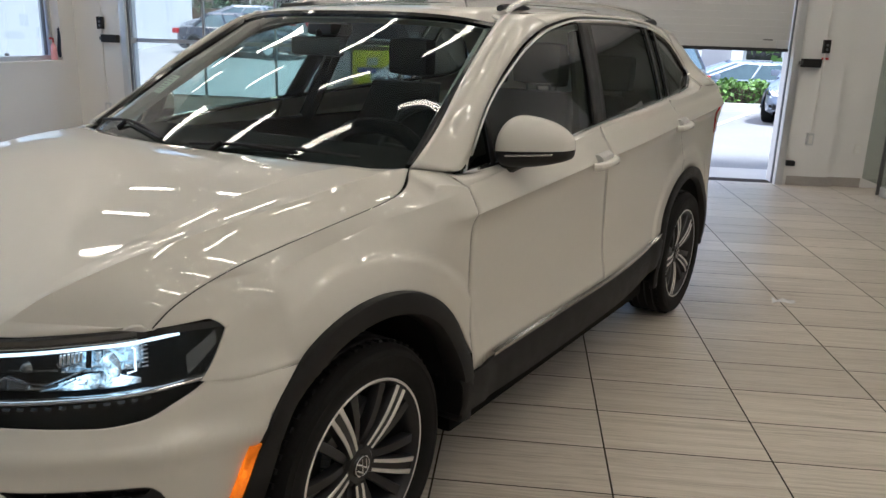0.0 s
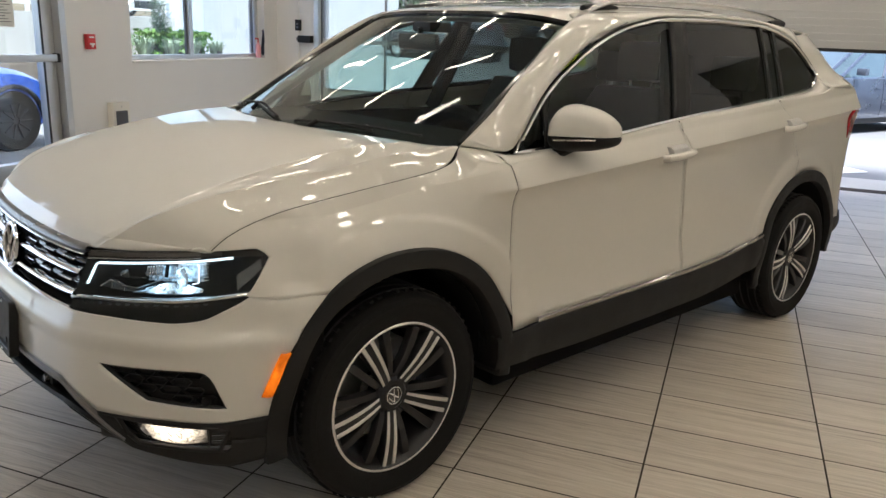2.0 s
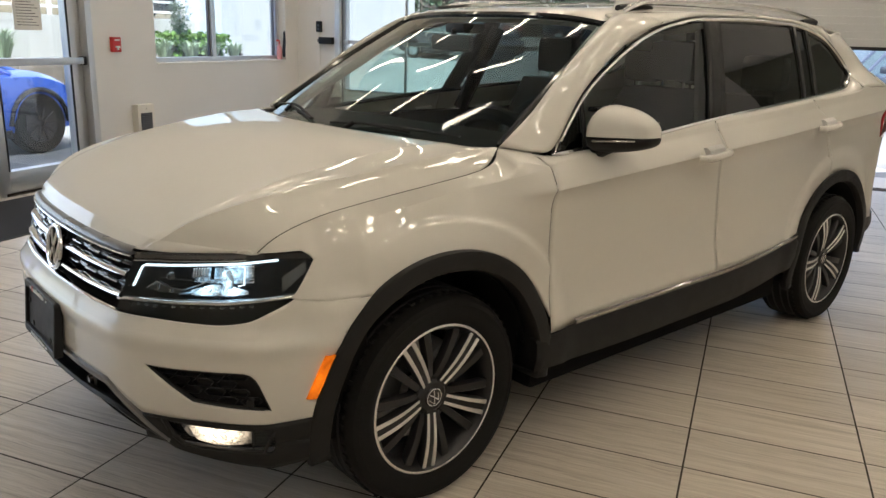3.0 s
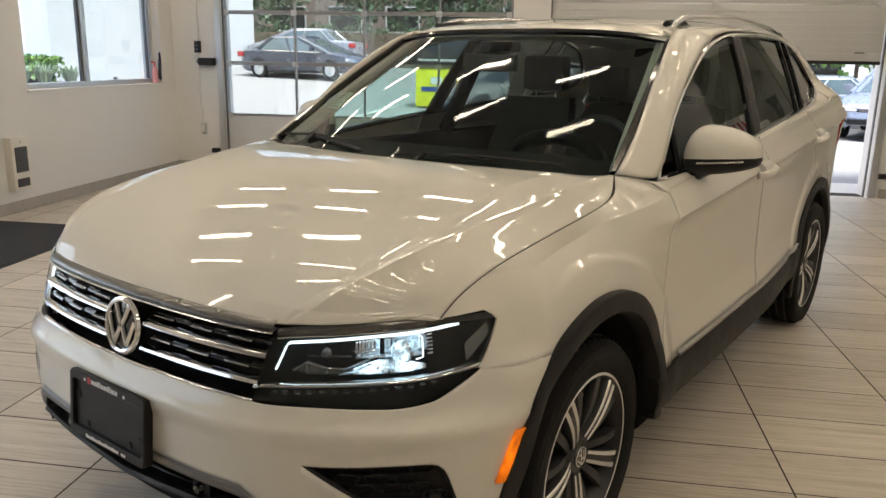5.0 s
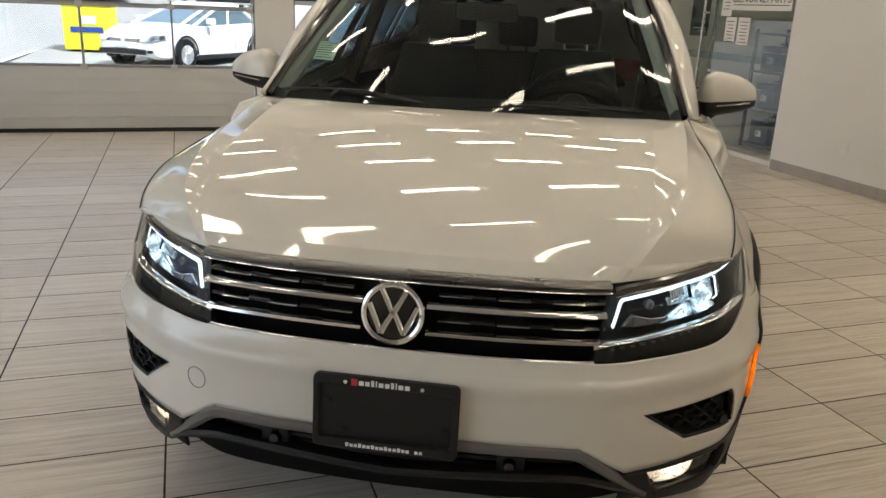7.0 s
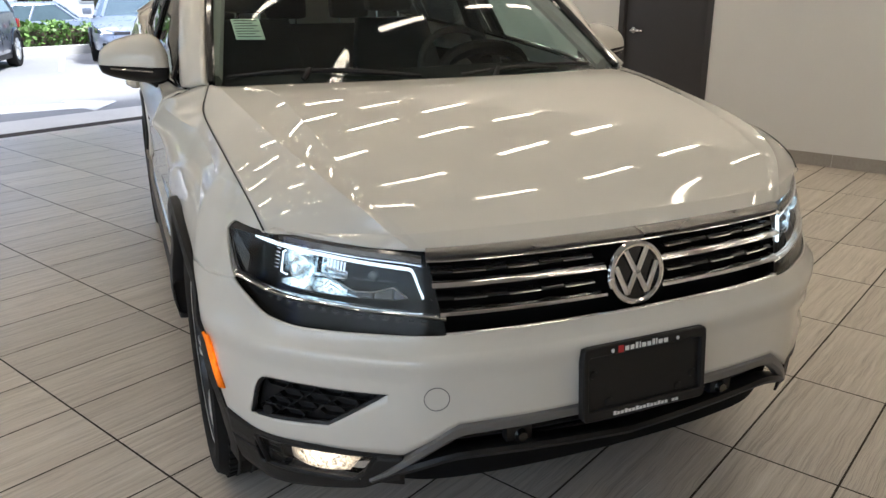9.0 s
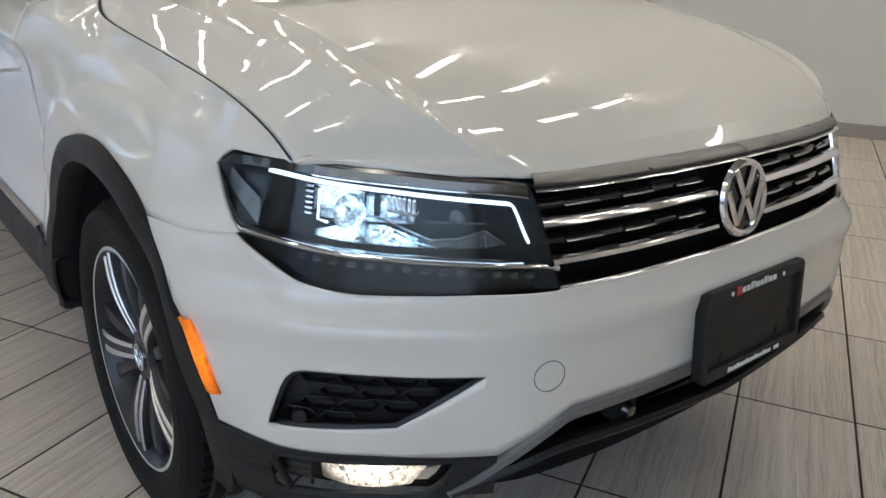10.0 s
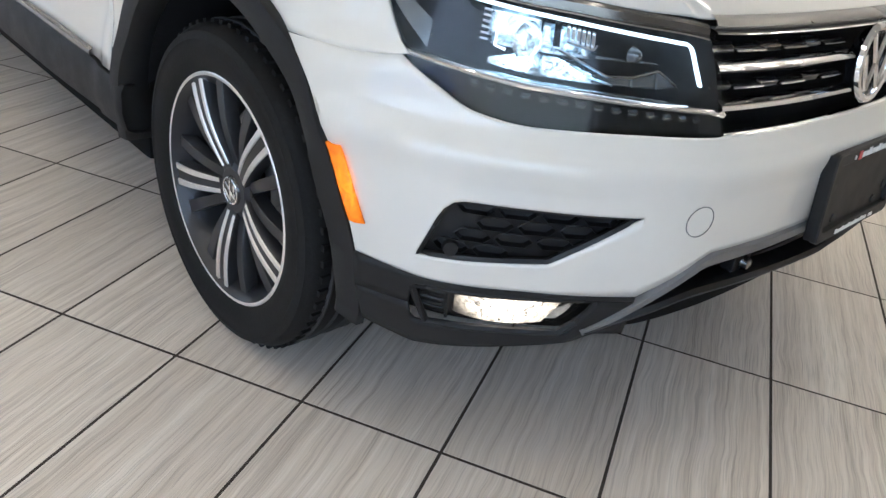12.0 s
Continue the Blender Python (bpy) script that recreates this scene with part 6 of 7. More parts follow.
# -- door mirrors --
for g in (1, -1):
    mir = solid("door_mirror", *([], []), WHITE, car, "white door mirror with a black base")
    def housing(low_half):
        """The cap, blunt at its foot and tapering to a round tip, or the black tray under it."""
        rows = []
        for k in range(25):
            a = .5 - .5 * math.cos(math.pi * k / 24)
            tip = math.sqrt(max(0, 1 - ((a - .30) / .70) ** 2.6)) if a > .30 else math.sqrt(max(0, 1 - ((.30 - a) / .30) ** 2.4))
            h = (.014 + .094 * tip * (1 - .34 * max(0, a - .3))) if not low_half else .014 + .046 * tip * (1 - .35 * a)
            h = h * min(1, tip * 3)
            d = (.100 - .028 * a) * (.35 + .65 * tip) * min(1, tip * 3)
            xx, cy, cz = .842 + .226 * a, .735 + .050 * a, 1.128 + .012 * a
            ring = []
            for j in range(17):
                t_ = math.pi * j / 16
                w_ = math.cos(t_)
                ring.append((g * xx, cy - d * math.copysign(abs(w_) ** .8, w_) * (.95 if w_ > 0 else .78), cz + (-1 if low_half else 1) * h * math.sin(t_) ** .8))
            rows.append(ring)
        return sheet(rows)
    mir.data.from_pydata(*[housing(False)[0], [], housing(False)[1]])
    mir.data.materials.clear()
    mir.data.materials.append(WHITE)
    mir.data.shade_smooth()
    vv, ff = housing(True)
    solid("mirror_base", [(p[0], p[1], p[2] - .003) for p in vv], ff, BLACK_PLASTIC, mir, "black mirror base", smooth=60)
    part("mirror_arm", rod([(g * .80, .69, 1.055), (g * .845, .71, 1.050), (g * .885, .73, 1.085), (g * .93, .745, 1.110)], .036, 10, flat=.75), BLACK_PLASTIC, mir)
    part("signal_line", rod([(g * (.90 + .13 * k / 8), .645 + .050 * k / 8 + .014 * (k / 8) ** 3, 1.119 + .010 * k / 8) for k in range(9)], .0035, 6), BROW, mir)
    solid("mirror_glass", [(g * .87, .808, 1.112), (g * 1.03, .835, 1.122), (g * 1.03, .835, 1.185), (g * .87, .808, 1.195)], [(0, 1, 2, 3)], CHROME, mir, thick=.003)

# -- rear end --
tail_net = [[(0, 3.37, 1.572), (.30, 3.36, 1.568), (.48, 3.33, 1.552), (.573, 3.222, 1.534)],
            [(0, 3.42, 1.45), (.33, 3.41, 1.448), (.55, 3.39, 1.444), (.640, 3.287, 1.440)],
            [(0, 3.49, 1.36), (.35, 3.48, 1.358), (.62, 3.46, 1.35), (.708, 3.337, 1.345)],
            [(0, 3.54, 1.24), (.38, 3.53, 1.24), (.66, 3.50, 1.236), (side(3.385, 1.247)[0], 3.385, 1.247)]]
tail_net += [[(0, y0, z), (.42, y0 - .01, z), (.72, y0 - .06, z), (side(3.385, z)[0], 3.385, z)] for y0, z in ((3.59, 1.12), (3.62, 1.02), (3.65, .90), (3.67, .66), (3.68, .54), (3.68, .50))]
solid("tailgate", *both(loft(tail_net, 20, 30)), WHITE, car, thick=.006)
low_tail = [[(0, 3.69, .505), (.45, 3.685, .505), (.74, 3.61, .505), (.835, 3.45, .505), (.862, 3.24, .505)], [(0, 3.70, .42), (.45, 3.695, .42), (.75, 3.61, .42), (.838, 3.44, .42), (.862, 3.24, .42)], [(0, 3.60, .29), (.45, 3.59, .29), (.72, 3.53, .33), (.80, 3.40, .35), (.835, 3.25, .36)]]
solid("rear_bumper", *both(loft(low_tail, 26, 10)), CLAD, car, "black rear bumper", thick=.01)
outward(solid("rear_screen", *both(loft([[(0, 3.38, 1.54), (.28, 3.372, 1.535), (.48, 3.34, 1.517)], [(0, 3.505, 1.36), (.32, 3.495, 1.358), (.56, 3.475, 1.35)], [(0, 3.585, 1.18), (.36, 3.578, 1.18), (.63, 3.535, 1.175)]], 12, 10)), PRIVACY, car, "dark rear screen", thick=.004))
for g in (1, -1):
    rows = []
    for z in np.linspace(.97, 1.13, 6):
        e_ = .003 * math.sin((z - .97) / .16 * math.pi)
        rows.append([(g * (side(y, z)[0] + .002 + e_), y, z) for y in (3.24 + .5 * (1.13 - z), 3.32, 3.355, 3.385)] + [(g * x, 3.395 + dy - .25 * (z - 1.0) + .008, z) for x, dy in ((.78, .05), (.70, .10), (.56, .13))])
    solid("tail_lamp", *sheet(rows), TAIL_RED, car, "red tail lamp", thick=.006)
solid("spoiler", *both(loft([[(0, 3.30, 1.592), (.3, 3.29, 1.588), (.50, 3.22, 1.560)], [(0, 3.46, 1.578), (.3, 3.45, 1.574), (.50, 3.36, 1.545)], [(0, 3.46, 1.560), (.3, 3.45, 1.556), (.50, 3.36, 1.53)]], 12, 8)), WHITE, car, thick=.008)
part("underbody", boxes((-.52, .52, -.50, 3.55, .235, .34), (-.84, .84, .48, 2.30, .22, .36), bevel=.02), DARK, car)
part("bulkhead", boxes((-.56, .56, -.66, .0, .34, .80)), DARK, car)

# -- cabin --
part("cabin_floor", boxes((-.80, .80, .45, 3.45, .36, .42)), DARK, car)
dash = [[(-.76, y, z), (-.4, y - .03, z + .01), (0, y - .04, z + .015), (.4, y - .03, z + .02), (.76, y, z)] for y, z in ((.30, 1.06), (.62, 1.085), (.80, 1.045), (.86, .95), (.80, .70))]
solid("dashboard", *loft(dash, 20, 16), DARK, car, "dark moulded dashboard", thick=.03)
part("instrument_hood", rod([(.36 + .17 * math.cos(math.pi * k / 12), .70, 1.085 + .075 * math.sin(math.pi * k / 12)) for k in range(13)], .03, 8), DARK, car)
wheel_c = Matrix.Translation((.37, .95, 1.045)) @ pose(0, 0, 0, 66, 0, 0)
steer = part("steering_wheel", rod([(.185 * math.cos(k * math.tau / 40), .185 * math.sin(k * math.tau / 40), 0) for k in range(40)], .016, 8, True), BLACK_PLASTIC, car, "black steering wheel")
steer.matrix_local = wheel_c
part("spoke", rod([(-.18, 0, 0), (0, -.01, -.02), (.18, 0, 0)], .022, 8), BLACK_PLASTIC, steer)
part("boss", lathe([(0, .012), (.06, .006), (.075, -.03)], 24, "z"), BLACK_PLASTIC, steer)


def seat(x, y, w=.50, back=.62, bench=False, rest_at=(0,)):
    s = part("seat", boxes((x - w / 2, x + w / 2, y - .28, y + .26, .48, .70), bevel=.05), CLOTH, car, "dark cloth car seat")
    rows = []
    for k in range(9):
        q = k / 8
        hw = (w / 2) * (1 - .22 * max(0, q - .55) / .45) * (1 if q > .05 else .95)
        cy = y + .22 + .26 * q * back / .62
        z = .62 + back * q
        ring = []
        for j in range(16):
            t_ = j * math.tau / 16
            ring.append((x + hw * math.copysign(abs(math.cos(t_)) ** .5, math.cos(t_)), cy + .075 * math.copysign(abs(math.sin(t_)) ** .7, math.sin(t_)) - .03 * abs(math.cos(t_)) ** 3, z))
        rows.append(ring + [ring[0]])
    vv, ff = sheet(rows)
    solid("backrest", vv, ff + [tuple(range(len(vv) - 17, len(vv) - 1))], CLOTH, s)
    for dx in rest_at:
        hz, hy = .62 + back + .03, y + .22 + .26 * back / .62 + .02
        part("headrest", boxes((x + dx - .125, x + dx + .125, hy - .05, hy + .05, hz, hz + .19), bevel=.045), CLOTH, s)
        for q in (-.06, .06):
            part("post", rod([(x + dx + q, hy, hz - .06), (x + dx + q, hy, hz + .03)], .007, 6), STEEL, s)


seat(.37, 1.42)
seat(-.37, 1.42)
seat(0, 2.30, 1.26, .56, True, (-.40, 0, .40))
part("centre_console", boxes((-.11, .11, .85, 1.75, .42, .78), bevel=.03), DARK, car)
solid("headlining", *both(loft([[(p[0] * .97, p[1] + .03, p[2] - .035) for p in r] for r in roof_net], 10, 12)), LINER, car)
mirror_in = part("inside_mirror", boxes((-.125, .125, .775, .805, 1.385, 1.455), bevel=.024), BLACK_PLASTIC, car)
part("mirror_stem", rod([(0, .80, 1.43), (0, .80, 1.47), (0, .83, 1.49)], .014, 8), BLACK_PLASTIC, mirror_in)
part("sensor_box", boxes((-.06, .06, .80, .93, 1.46, 1.505), bevel=.02), BLACK_PLASTIC, car)
for g in (1, -1):
    part("door_card", boxes((g * .80 - .03, g * .80 + .03, .70, 2.35, .45, 1.05), bevel=.02), DARK, car)
    part("inner_pillar", rod([(g * .78, 1.56, 1.05), (g * .64, 1.70, 1.50)], .040, 8), DARK, car)
    part("screen_pillar_trim", rod([(g * .735, .42, 1.10), (g * .60, 1.06, 1.50)], .03, 8), LINER, car)
part("load_cover", boxes((-.70, .70, 2.62, 3.40, 1.0, 1.03), bevel=.01), DARK, car)

# -- wheels --
def make_wheel():
    w = thing("wheel", "alloy wheel with machined twin spokes", "")
    R = HUB_Z + .003
    tyre = part("tyre", lathe([(.244, -.105), (.266, -.116), (.300, -.121), (.328, -.114), (R - .012, -.104), (R - .004, -.090), (R - .004, -.064), (R, -.060), (R, .060), (R - .004, .064), (R - .004, .090), (R - .012, .104), (.328, .114), (.312, .120), (.308, .1185), (.296, .120), (.272, .117), (.252, .109), (.244, .10)], 72), TYRE, w, "black road tyre")
    for off in (-.062, -.022, .022, .062):
        part("tread_groove", rod([(off, (R + .0005) * math.cos(k * math.tau / 60), (R + .0005) * math.sin(k * math.tau / 60)) for k in range(60)], .0045, 5, True), RUBBER, tyre)
    bm = bmesh.new()
    for k in range(64):
        for sgn in (-1, 1):
            a = (k + (.5 if sgn > 0 else 0)) * math.tau / 64
            c, s = math.cos(a), math.sin(a)
            bmesh.ops.create_cube(bm, size=1, matrix=Matrix.Translation((sgn * .079, (R - .0098) * c, (R - .0098) * s)) @ Matrix.Rotation(a, 4, "X") @ Matrix.Rotation(sgn * .12, 4, "Z") @ Matrix.Diagonal((.022, .0240, .013, 1)))
    tagged(part("tread", bm, TYRE, tyre, smooth=0), kind="stuff")
    rim = part("rim", lathe([(.205, -.10), (.222, -.10), (.200, -.03), (.205, .060), (.222, .088), (.234, .100), (.236, .106), (.229, .107), (.222, .098), (.205, .065), (.198, -.03)], 72), RIM_DARK, w, "anthracite rim barrel")
    rim.scale = (1, 1.055, 1.055)
    part("rim_lip", lathe([(.2285, .1075), (.2335, .1085), (.236, .1065), (.2335, .1055)], 72), RIM_CUT, rim, "machined rim edge")
    for k in range(5):
        a = k * math.tau / 5
        turn = Matrix.Rotation(a, 4, "X")
        def blade(name, w0, w1, x0, x1, shift0, shift1, depth, mat_, r0=.05, r1=.226):
            pts = []
            n_ = 8
            for j in range(n_):
                q = j / (n_ - 1)
                r = r0 + (r1 - r0) * q
                cx = shift0 + (shift1 - shift0) * q
                hw = (w0 + (w1 - w0) * q) / 2
                xo = x0 + (x1 - x0) * q + .010 * math.sin(q * math.pi)
                pts.append([turn @ Vector(p) for p in ((xo - depth, cx - hw, r), (xo - .002, cx - hw, r), (xo, cx - hw + .0015, r), (xo, cx + hw - .0015, r), (xo - .002, cx + hw, r), (xo - depth, cx + hw, r))])
            vv, ff = sheet(pts)
            solid(name, vv, ff, mat_, rim, "machined spoke" if mat_ is RIM_CUT else "", smooth=40)
        for sgn in (-1, 1):
            blade("twin_spoke", .010, .0145, .0845, .100, sgn * .0115, sgn * .018, .003, RIM_CUT, .052, .2265)
        blade("spoke_web", .036, .054, .0815, .097, 0, 0, .03, RIM_DARK, .045)
        for sgn in (-1, 1):
            blade("dark_spoke", .022, .030, .070, .088, sgn * .022, sgn * .078, .03, RIM_DARK, .045, .214)
    part("hub", lathe([(0, .083), (.045, .082), (.060, .070), (.062, .03)], 40), RIM_DARK, rim)
    part("centre_cap", lathe([(0, .088), (.026, .088), (.030, .084), (.031, .08)], 32), GLOSS_BLACK, rim)
    part("cap_ring", rod([(.0885, .027 * math.cos(k * math.tau / 32), .027 * math.sin(k * math.tau / 32)) for k in range(32)], .002, 6, True), CHROME, rim)
    for a, b in (((-.010, .020), (0, .002)), ((0, .002), (.010, .020)), ((-.020, .008), (-.009, -.019)), ((-.009, -.019), (0, .0)), ((0, 0), (.009, -.019)), ((.009, -.019), (.020, .008))):
        part("cap_bar", rod([(.0888, a[0], a[1]), (.0888, b[0], b[1])], .002, 5), CHROME, rim)
    for k in range(5):
        a = (k + .5) * math.tau / 5
        b = part("bolt", lathe([(0, .074), (.009, .074), (.010, .066)], 12), BLACK_PLASTIC, rim)
        b.matrix_local = Matrix.Translation((0, .055 * math.sin(a), .055 * math.cos(a)))
    disc = part("brake_disc", lathe([(.07, .0), (.165, .0), (.165, -.022), (.07, -.022), (.07, .0)], 48), DISC, w)
    part("caliper", boxes((-.06, .045, .08, .15, -.02, .10), bevel=.012), surface("caliper_grey", (.3, .3, .3), .5, metal=.5), w)
    return w


WHEEL_PHASE = {(1, 0): 30.0, (1, 1): 20.0, (-1, 0): 30.0, (-1, 1): 10.0}
proto = make_wheel()
for g in (1, -1):
    for k, yy in enumerate((0.0, AXLE)):
        m = pose(g * TRACK, yy, HUB_Z, 0, 0, 0 if g > 0 else 180) @ Matrix.Rotation(radians(WHEEL_PHASE[(g, k)]) , 4, "X")
        w = proto if (g, k) == (1, 0) else copy_thing(proto, m)
        w.matrix_basis = m
        w.parent = car
car.matrix_world = pose(-.005, 0, 0, 0, 0, .9)

# ---- outside: ground, kerbs, planting, parked cars ----
def rise(u, v):
    """The lot is level near the doors and climbs towards the street at the far left."""
    k = min(1, max(0, (8 - u) / 10))
    return -.04 + k * .078 * min(max(0, v - 15.5), 26) + (-.62 * min(max((u - 3.5) / 2, 0), 1) * min(max((v - 19.2) / 1.3, 0), 1) * min(max((26 - v) / 2.5, 0), 1))


us = [-400, -150, -60, -30, -22, -16, -12, -9, -6, -4.46, -3, -1, 1, 3.5, 5.5, 8, 11, 15, 20, 30, 60, 150, 400]
vs = [-400, -150, -60, -20, -8, -3, 0, 3, 5, 7.05, 9, 11, 13, 15, 17, 19.2, 20.5, 23.5, 26, 28, 32, 36, 41, 50, 70, 150, 400]
gv = [(u, v, rise(u, v)) for v in vs for u in us]
nu = len(us)
gf = [(j * nu + i, j * nu + i + 1, (j + 1) * nu + i + 1, (j + 1) * nu + i) for j in range(len(vs) - 1) for i in range(nu - 1)]
gf = [f for f in gf if not (us[f[0] % nu] >= -4.47 and us[f[1] % nu] <= 8.1 and vs[f[0] // nu] >= -3.1 and vs[f[2] // nu] <= 7.06)]
ground = solid("ground", gv, gf, ASPHALT, None, "", 0)
ground.matrix_world = ROOM
tagged(ground, "pale worn asphalt of the car park", "ground", kind="structure")
structure("door_sill", boxes((L_DOOR[0], L_DOOR[1], BACK, BACK + T, -.2, -.001), (R_DOOR[0], R_DOOR[1], BACK, BACK + T, -.2, -.001), (LEFT - T, LEFT, ENTRY[0], ENTRY[1], -.2, -.001)), CONCRETE, "concrete sills under the doors", "sill")
structure("apron", boxes((-5.5, 9.5, BACK + T, BACK + T + .95, -.2, -.022)), CONCRETE, "concrete apron before the garage doors", "pavement")


def flat(name, pts, lift=.006, label="white painted road marking"):
    bm = bmesh.new()
    bm.faces.new([bm.verts.new((u, v, rise(u, v) + lift)) for u, v in pts])
    r = bmesh.ops.extrude_face_region(bm, geom=bm.faces[:])
    for q in r["geom"]:
        if isinstance(q, bmesh.types.BMVert):
            q.co.z -= .004
    bmesh.ops.recalc_face_normals(bm, faces=bm.faces[:])
    return structure(name, bm, LINE, label, "road marking")


flat("arrow", [(1.5, 8.9), (2.75, 8.45), (2.75, 8.15), (3.35, 8.75), (2.9, 9.35), (2.85, 9.05), (1.7, 9.55)])
for k in range(6):
    a = 2.2 + 2.6 * k
    flat("bay_line", [(a, 13.6), (a + .11, 13.6), (a + 2.0, 17.6), (a + 1.89, 17.6)])
for k in range(3):
    a = -4.6 + 2.7 * k
    flat("bay_line", [(a, 13.4), (a + .11, 13.4), (a + .7, 17.8), (a + .59, 17.8)])


def kerb(name, a, b, w=.16, h=.14):
    (u0, v0), (u1, v1) = a, b
    n = math.hypot(u1 - u0, v1 - v0)
    bm = boxes((0, n, -w / 2, w / 2, -.15, h), bevel=.02)
    return structure(name, bm, CONCRETE, "pale concrete kerb", "kerb", m=ROOM @ pose(u0, v0, rise(u0, v0), 0, 0, math.degrees(math.atan2(v1 - v0, u1 - u0))))


kerb("kerb_hedge", (3.0, 17.45), (18.0, 17.40))
kerb("kerb_street", (-26, 33.5), (3.0, 33.5))


def leaves(name, material, spots, size, seed, parent=None, label="", m=ROOM):
    """Many small leaf blades, each a bent quad."""
    rng = np.random.RandomState(seed)
    verts, faces = [], []
    for (x, y, z) in spots:
        a, b = rng.uniform(0, math.tau), rng.uniform(-1.1, 1.1)
        s = size * rng.uniform(.6, 1.4)
        d = Vector((math.cos(a) * math.cos(b), math.sin(a) * math.cos(b), math.sin(b)))
        w = d.cross(Vector(rng.normal(size=3))).normalized() * s * .45
        p = Vector((x, y, z))
        k = len(verts)
        verts += [p - w * .2, p + d * s * .5 + w, p + d * s, p + d * s * .5 - w]
        faces.append((k, k + 1, k + 2, k + 3))
    ob = solid(name, verts, faces, material, parent, label, 0)
    if parent is None:
        ob.matrix_world = m
    return ob


def hedge(name, u0, u1, v0, v1, h, n, seed, material=None, label="clipped green hedge along the kerb", base=None):
    rng = np.random.RandomState(seed)
    spots = []
    while len(spots) < n:
        u, v, q = rng.uniform(u0, u1), rng.uniform(v0, v1), rng.uniform(0, 1)
        top = h * (1 + .10 * math.sin(u * 3.1) + .07 * math.sin(u * 7.3 + 1))
        z = q ** .6 * top
        if rng.rand() < .35 or min(u - u0, u1 - u, v - v0, v1 - v) < .22 or z > top - .22:
            spots.append((u + rng.normal() * .03, v + rng.normal() * .03, (rise(u, v) if base is None else base) + z))
    core = thing(name, label, "hedge", ROOM, kind="stuff")
    leaves("foliage", material or LEAF_HEDGE, spots, .10, seed, core)
    part("twigs", boxes((u0 + .2, u1 - .2, v0 + .2, v1 - .2, rise(u0, v0) if base is None else base, (rise(u0, v0) if base is None else base) + h * .78), bevel=.08), BARK, core)


hedge("hedge", 3.2, 17.5, 17.6, 18.6, .64, 11000, 3)
hedge("hedge", 14.0, 26.0, 26.0, 27.2, 1.0, 5000, 4)


def tree(name, u, v, h, spread, seed, material=None, label="leafy street tree", n=3200, low=.25, base=None, leaf=.22):
    rng = np.random.RandomState(seed)
    t = thing(name, label, "tree", ROOM @ pose(u, v, rise(u, v) if base is None else base), "street trees")
    pts, lean = [], rng.normal(size=2) * .05
    trunk = [(lean[0] * q * h, lean[1] * q * h, q * h * .8) for q in np.linspace(0, 1, 7)]
    bm = bmesh.new()
    rings = [[bm.verts.new((p[0] + .045 * h * (1 - .85 * i / 6) * .35 * math.cos(k * math.tau / 8), p[1] + .045 * h * (1 - .85 * i / 6) * .35 * math.sin(k * math.tau / 8), p[2])) for k in range(8)] for i, p in enumerate(trunk)]
    for a, b in zip(rings, rings[1:]):
        for k in range(8):
            bm.faces.new((a[k], a[(k + 1) % 8], b[(k + 1) % 8], b[k]))
    part("trunk", bm, BARK, t)
    spots = []
    for k in range(16):
        a, q = rng.uniform(0, math.tau), rng.uniform(low, .95)
        r = spread * (1 - .55 * q) * rng.uniform(.5, 1)
        base = Vector((lean[0] * q * h, lean[1] * q * h, q * h * .8))
        tip = base + Vector((r * math.cos(a), r * math.sin(a), h * rng.uniform(.05, .22)))
        part("limb", rod([base, (base + tip) / 2 + Vector((0, 0, .03 * h)), tip], .010 * h * .5, 6), BARK, t)
        for j in range(n // 16):
            c = base.lerp(tip, rng.uniform(.3, 1.1)) + Vector(rng.normal(size=3)) * spread * .2
            spots.append((c.x, c.y, max(.1, c.z)))
    leaves("crown", material or LEAF_TREE, spots, leaf, seed, t)


for k, (u, v, h) in enumerate(((-24, 37, 8), (-19, 38.5, 9), (-14.5, 37, 7.5), (-10, 38, 9), (-6, 37.5, 8), (-2, 38, 8.5), (2, 37, 7), (-16, 43, 10), (-5, 43, 10))):
    tree("tree", u, v, h, 2.6, 20 + k, None, "dark green street tree behind the parked cars", 2600, .12)
tree("tree", 9.6, 24.5, 6, 2.0, 41, LEAF_HEDGE, "young street tree on the lawn", 2000, .45)
tree("tree", 15.5, 33, 8, 3.0, 42, None, "leafy street tree across the road", 2600, .3)
hedge("shrub_row", -26, 3, 35.0, 36.4, 1.3, 9000, 7, LEAF_TREE, "dark shrubs along the street")
lawn = [(6.2, 26.2), (26, 26.2), (34, 34), (9, 34)]
bm = bmesh.new()
bm.faces.new([bm.verts.new((u, v, rise(u, v) + .03)) for u, v in lawn])
structure("lawn", bm, GRASS, "mown green lawn beyond the hedge", "lawn")

# buildings beyond the street
def block(name, u, v, w, d, h, label, wall, floors, bays):
    b = thing(name, label, "building", ROOM @ pose(u, v, rise(u, v)))
    part("wall", boxes((-w / 2, w / 2, -d / 2, d / 2, -.5, h)), wall, b)
    part("roof", boxes((-w / 2 - .3, w / 2 + .3, -d / 2 - .3, d / 2 + .3, h, h + .35), bevel=.03), CHARCOAL, b)
    fh, bw = h / floors, w / bays
    for i in range(floors):
        for j in range(bays):
            x = -w / 2 + bw * (j + .5)
            win = part("window", boxes((x - bw * .3, x + bw * .3, -d / 2 - .05, -d / 2 + .02, fh * i + fh * .3, fh * i + fh * .85), bevel=.01), ALU, b)
            part("pane", boxes((x - bw * .27, x + bw * .27, -d / 2 - .06, -d / 2 - .045, fh * i + fh * .33, fh * i + fh * .82)), GLOSS_BLACK, win)


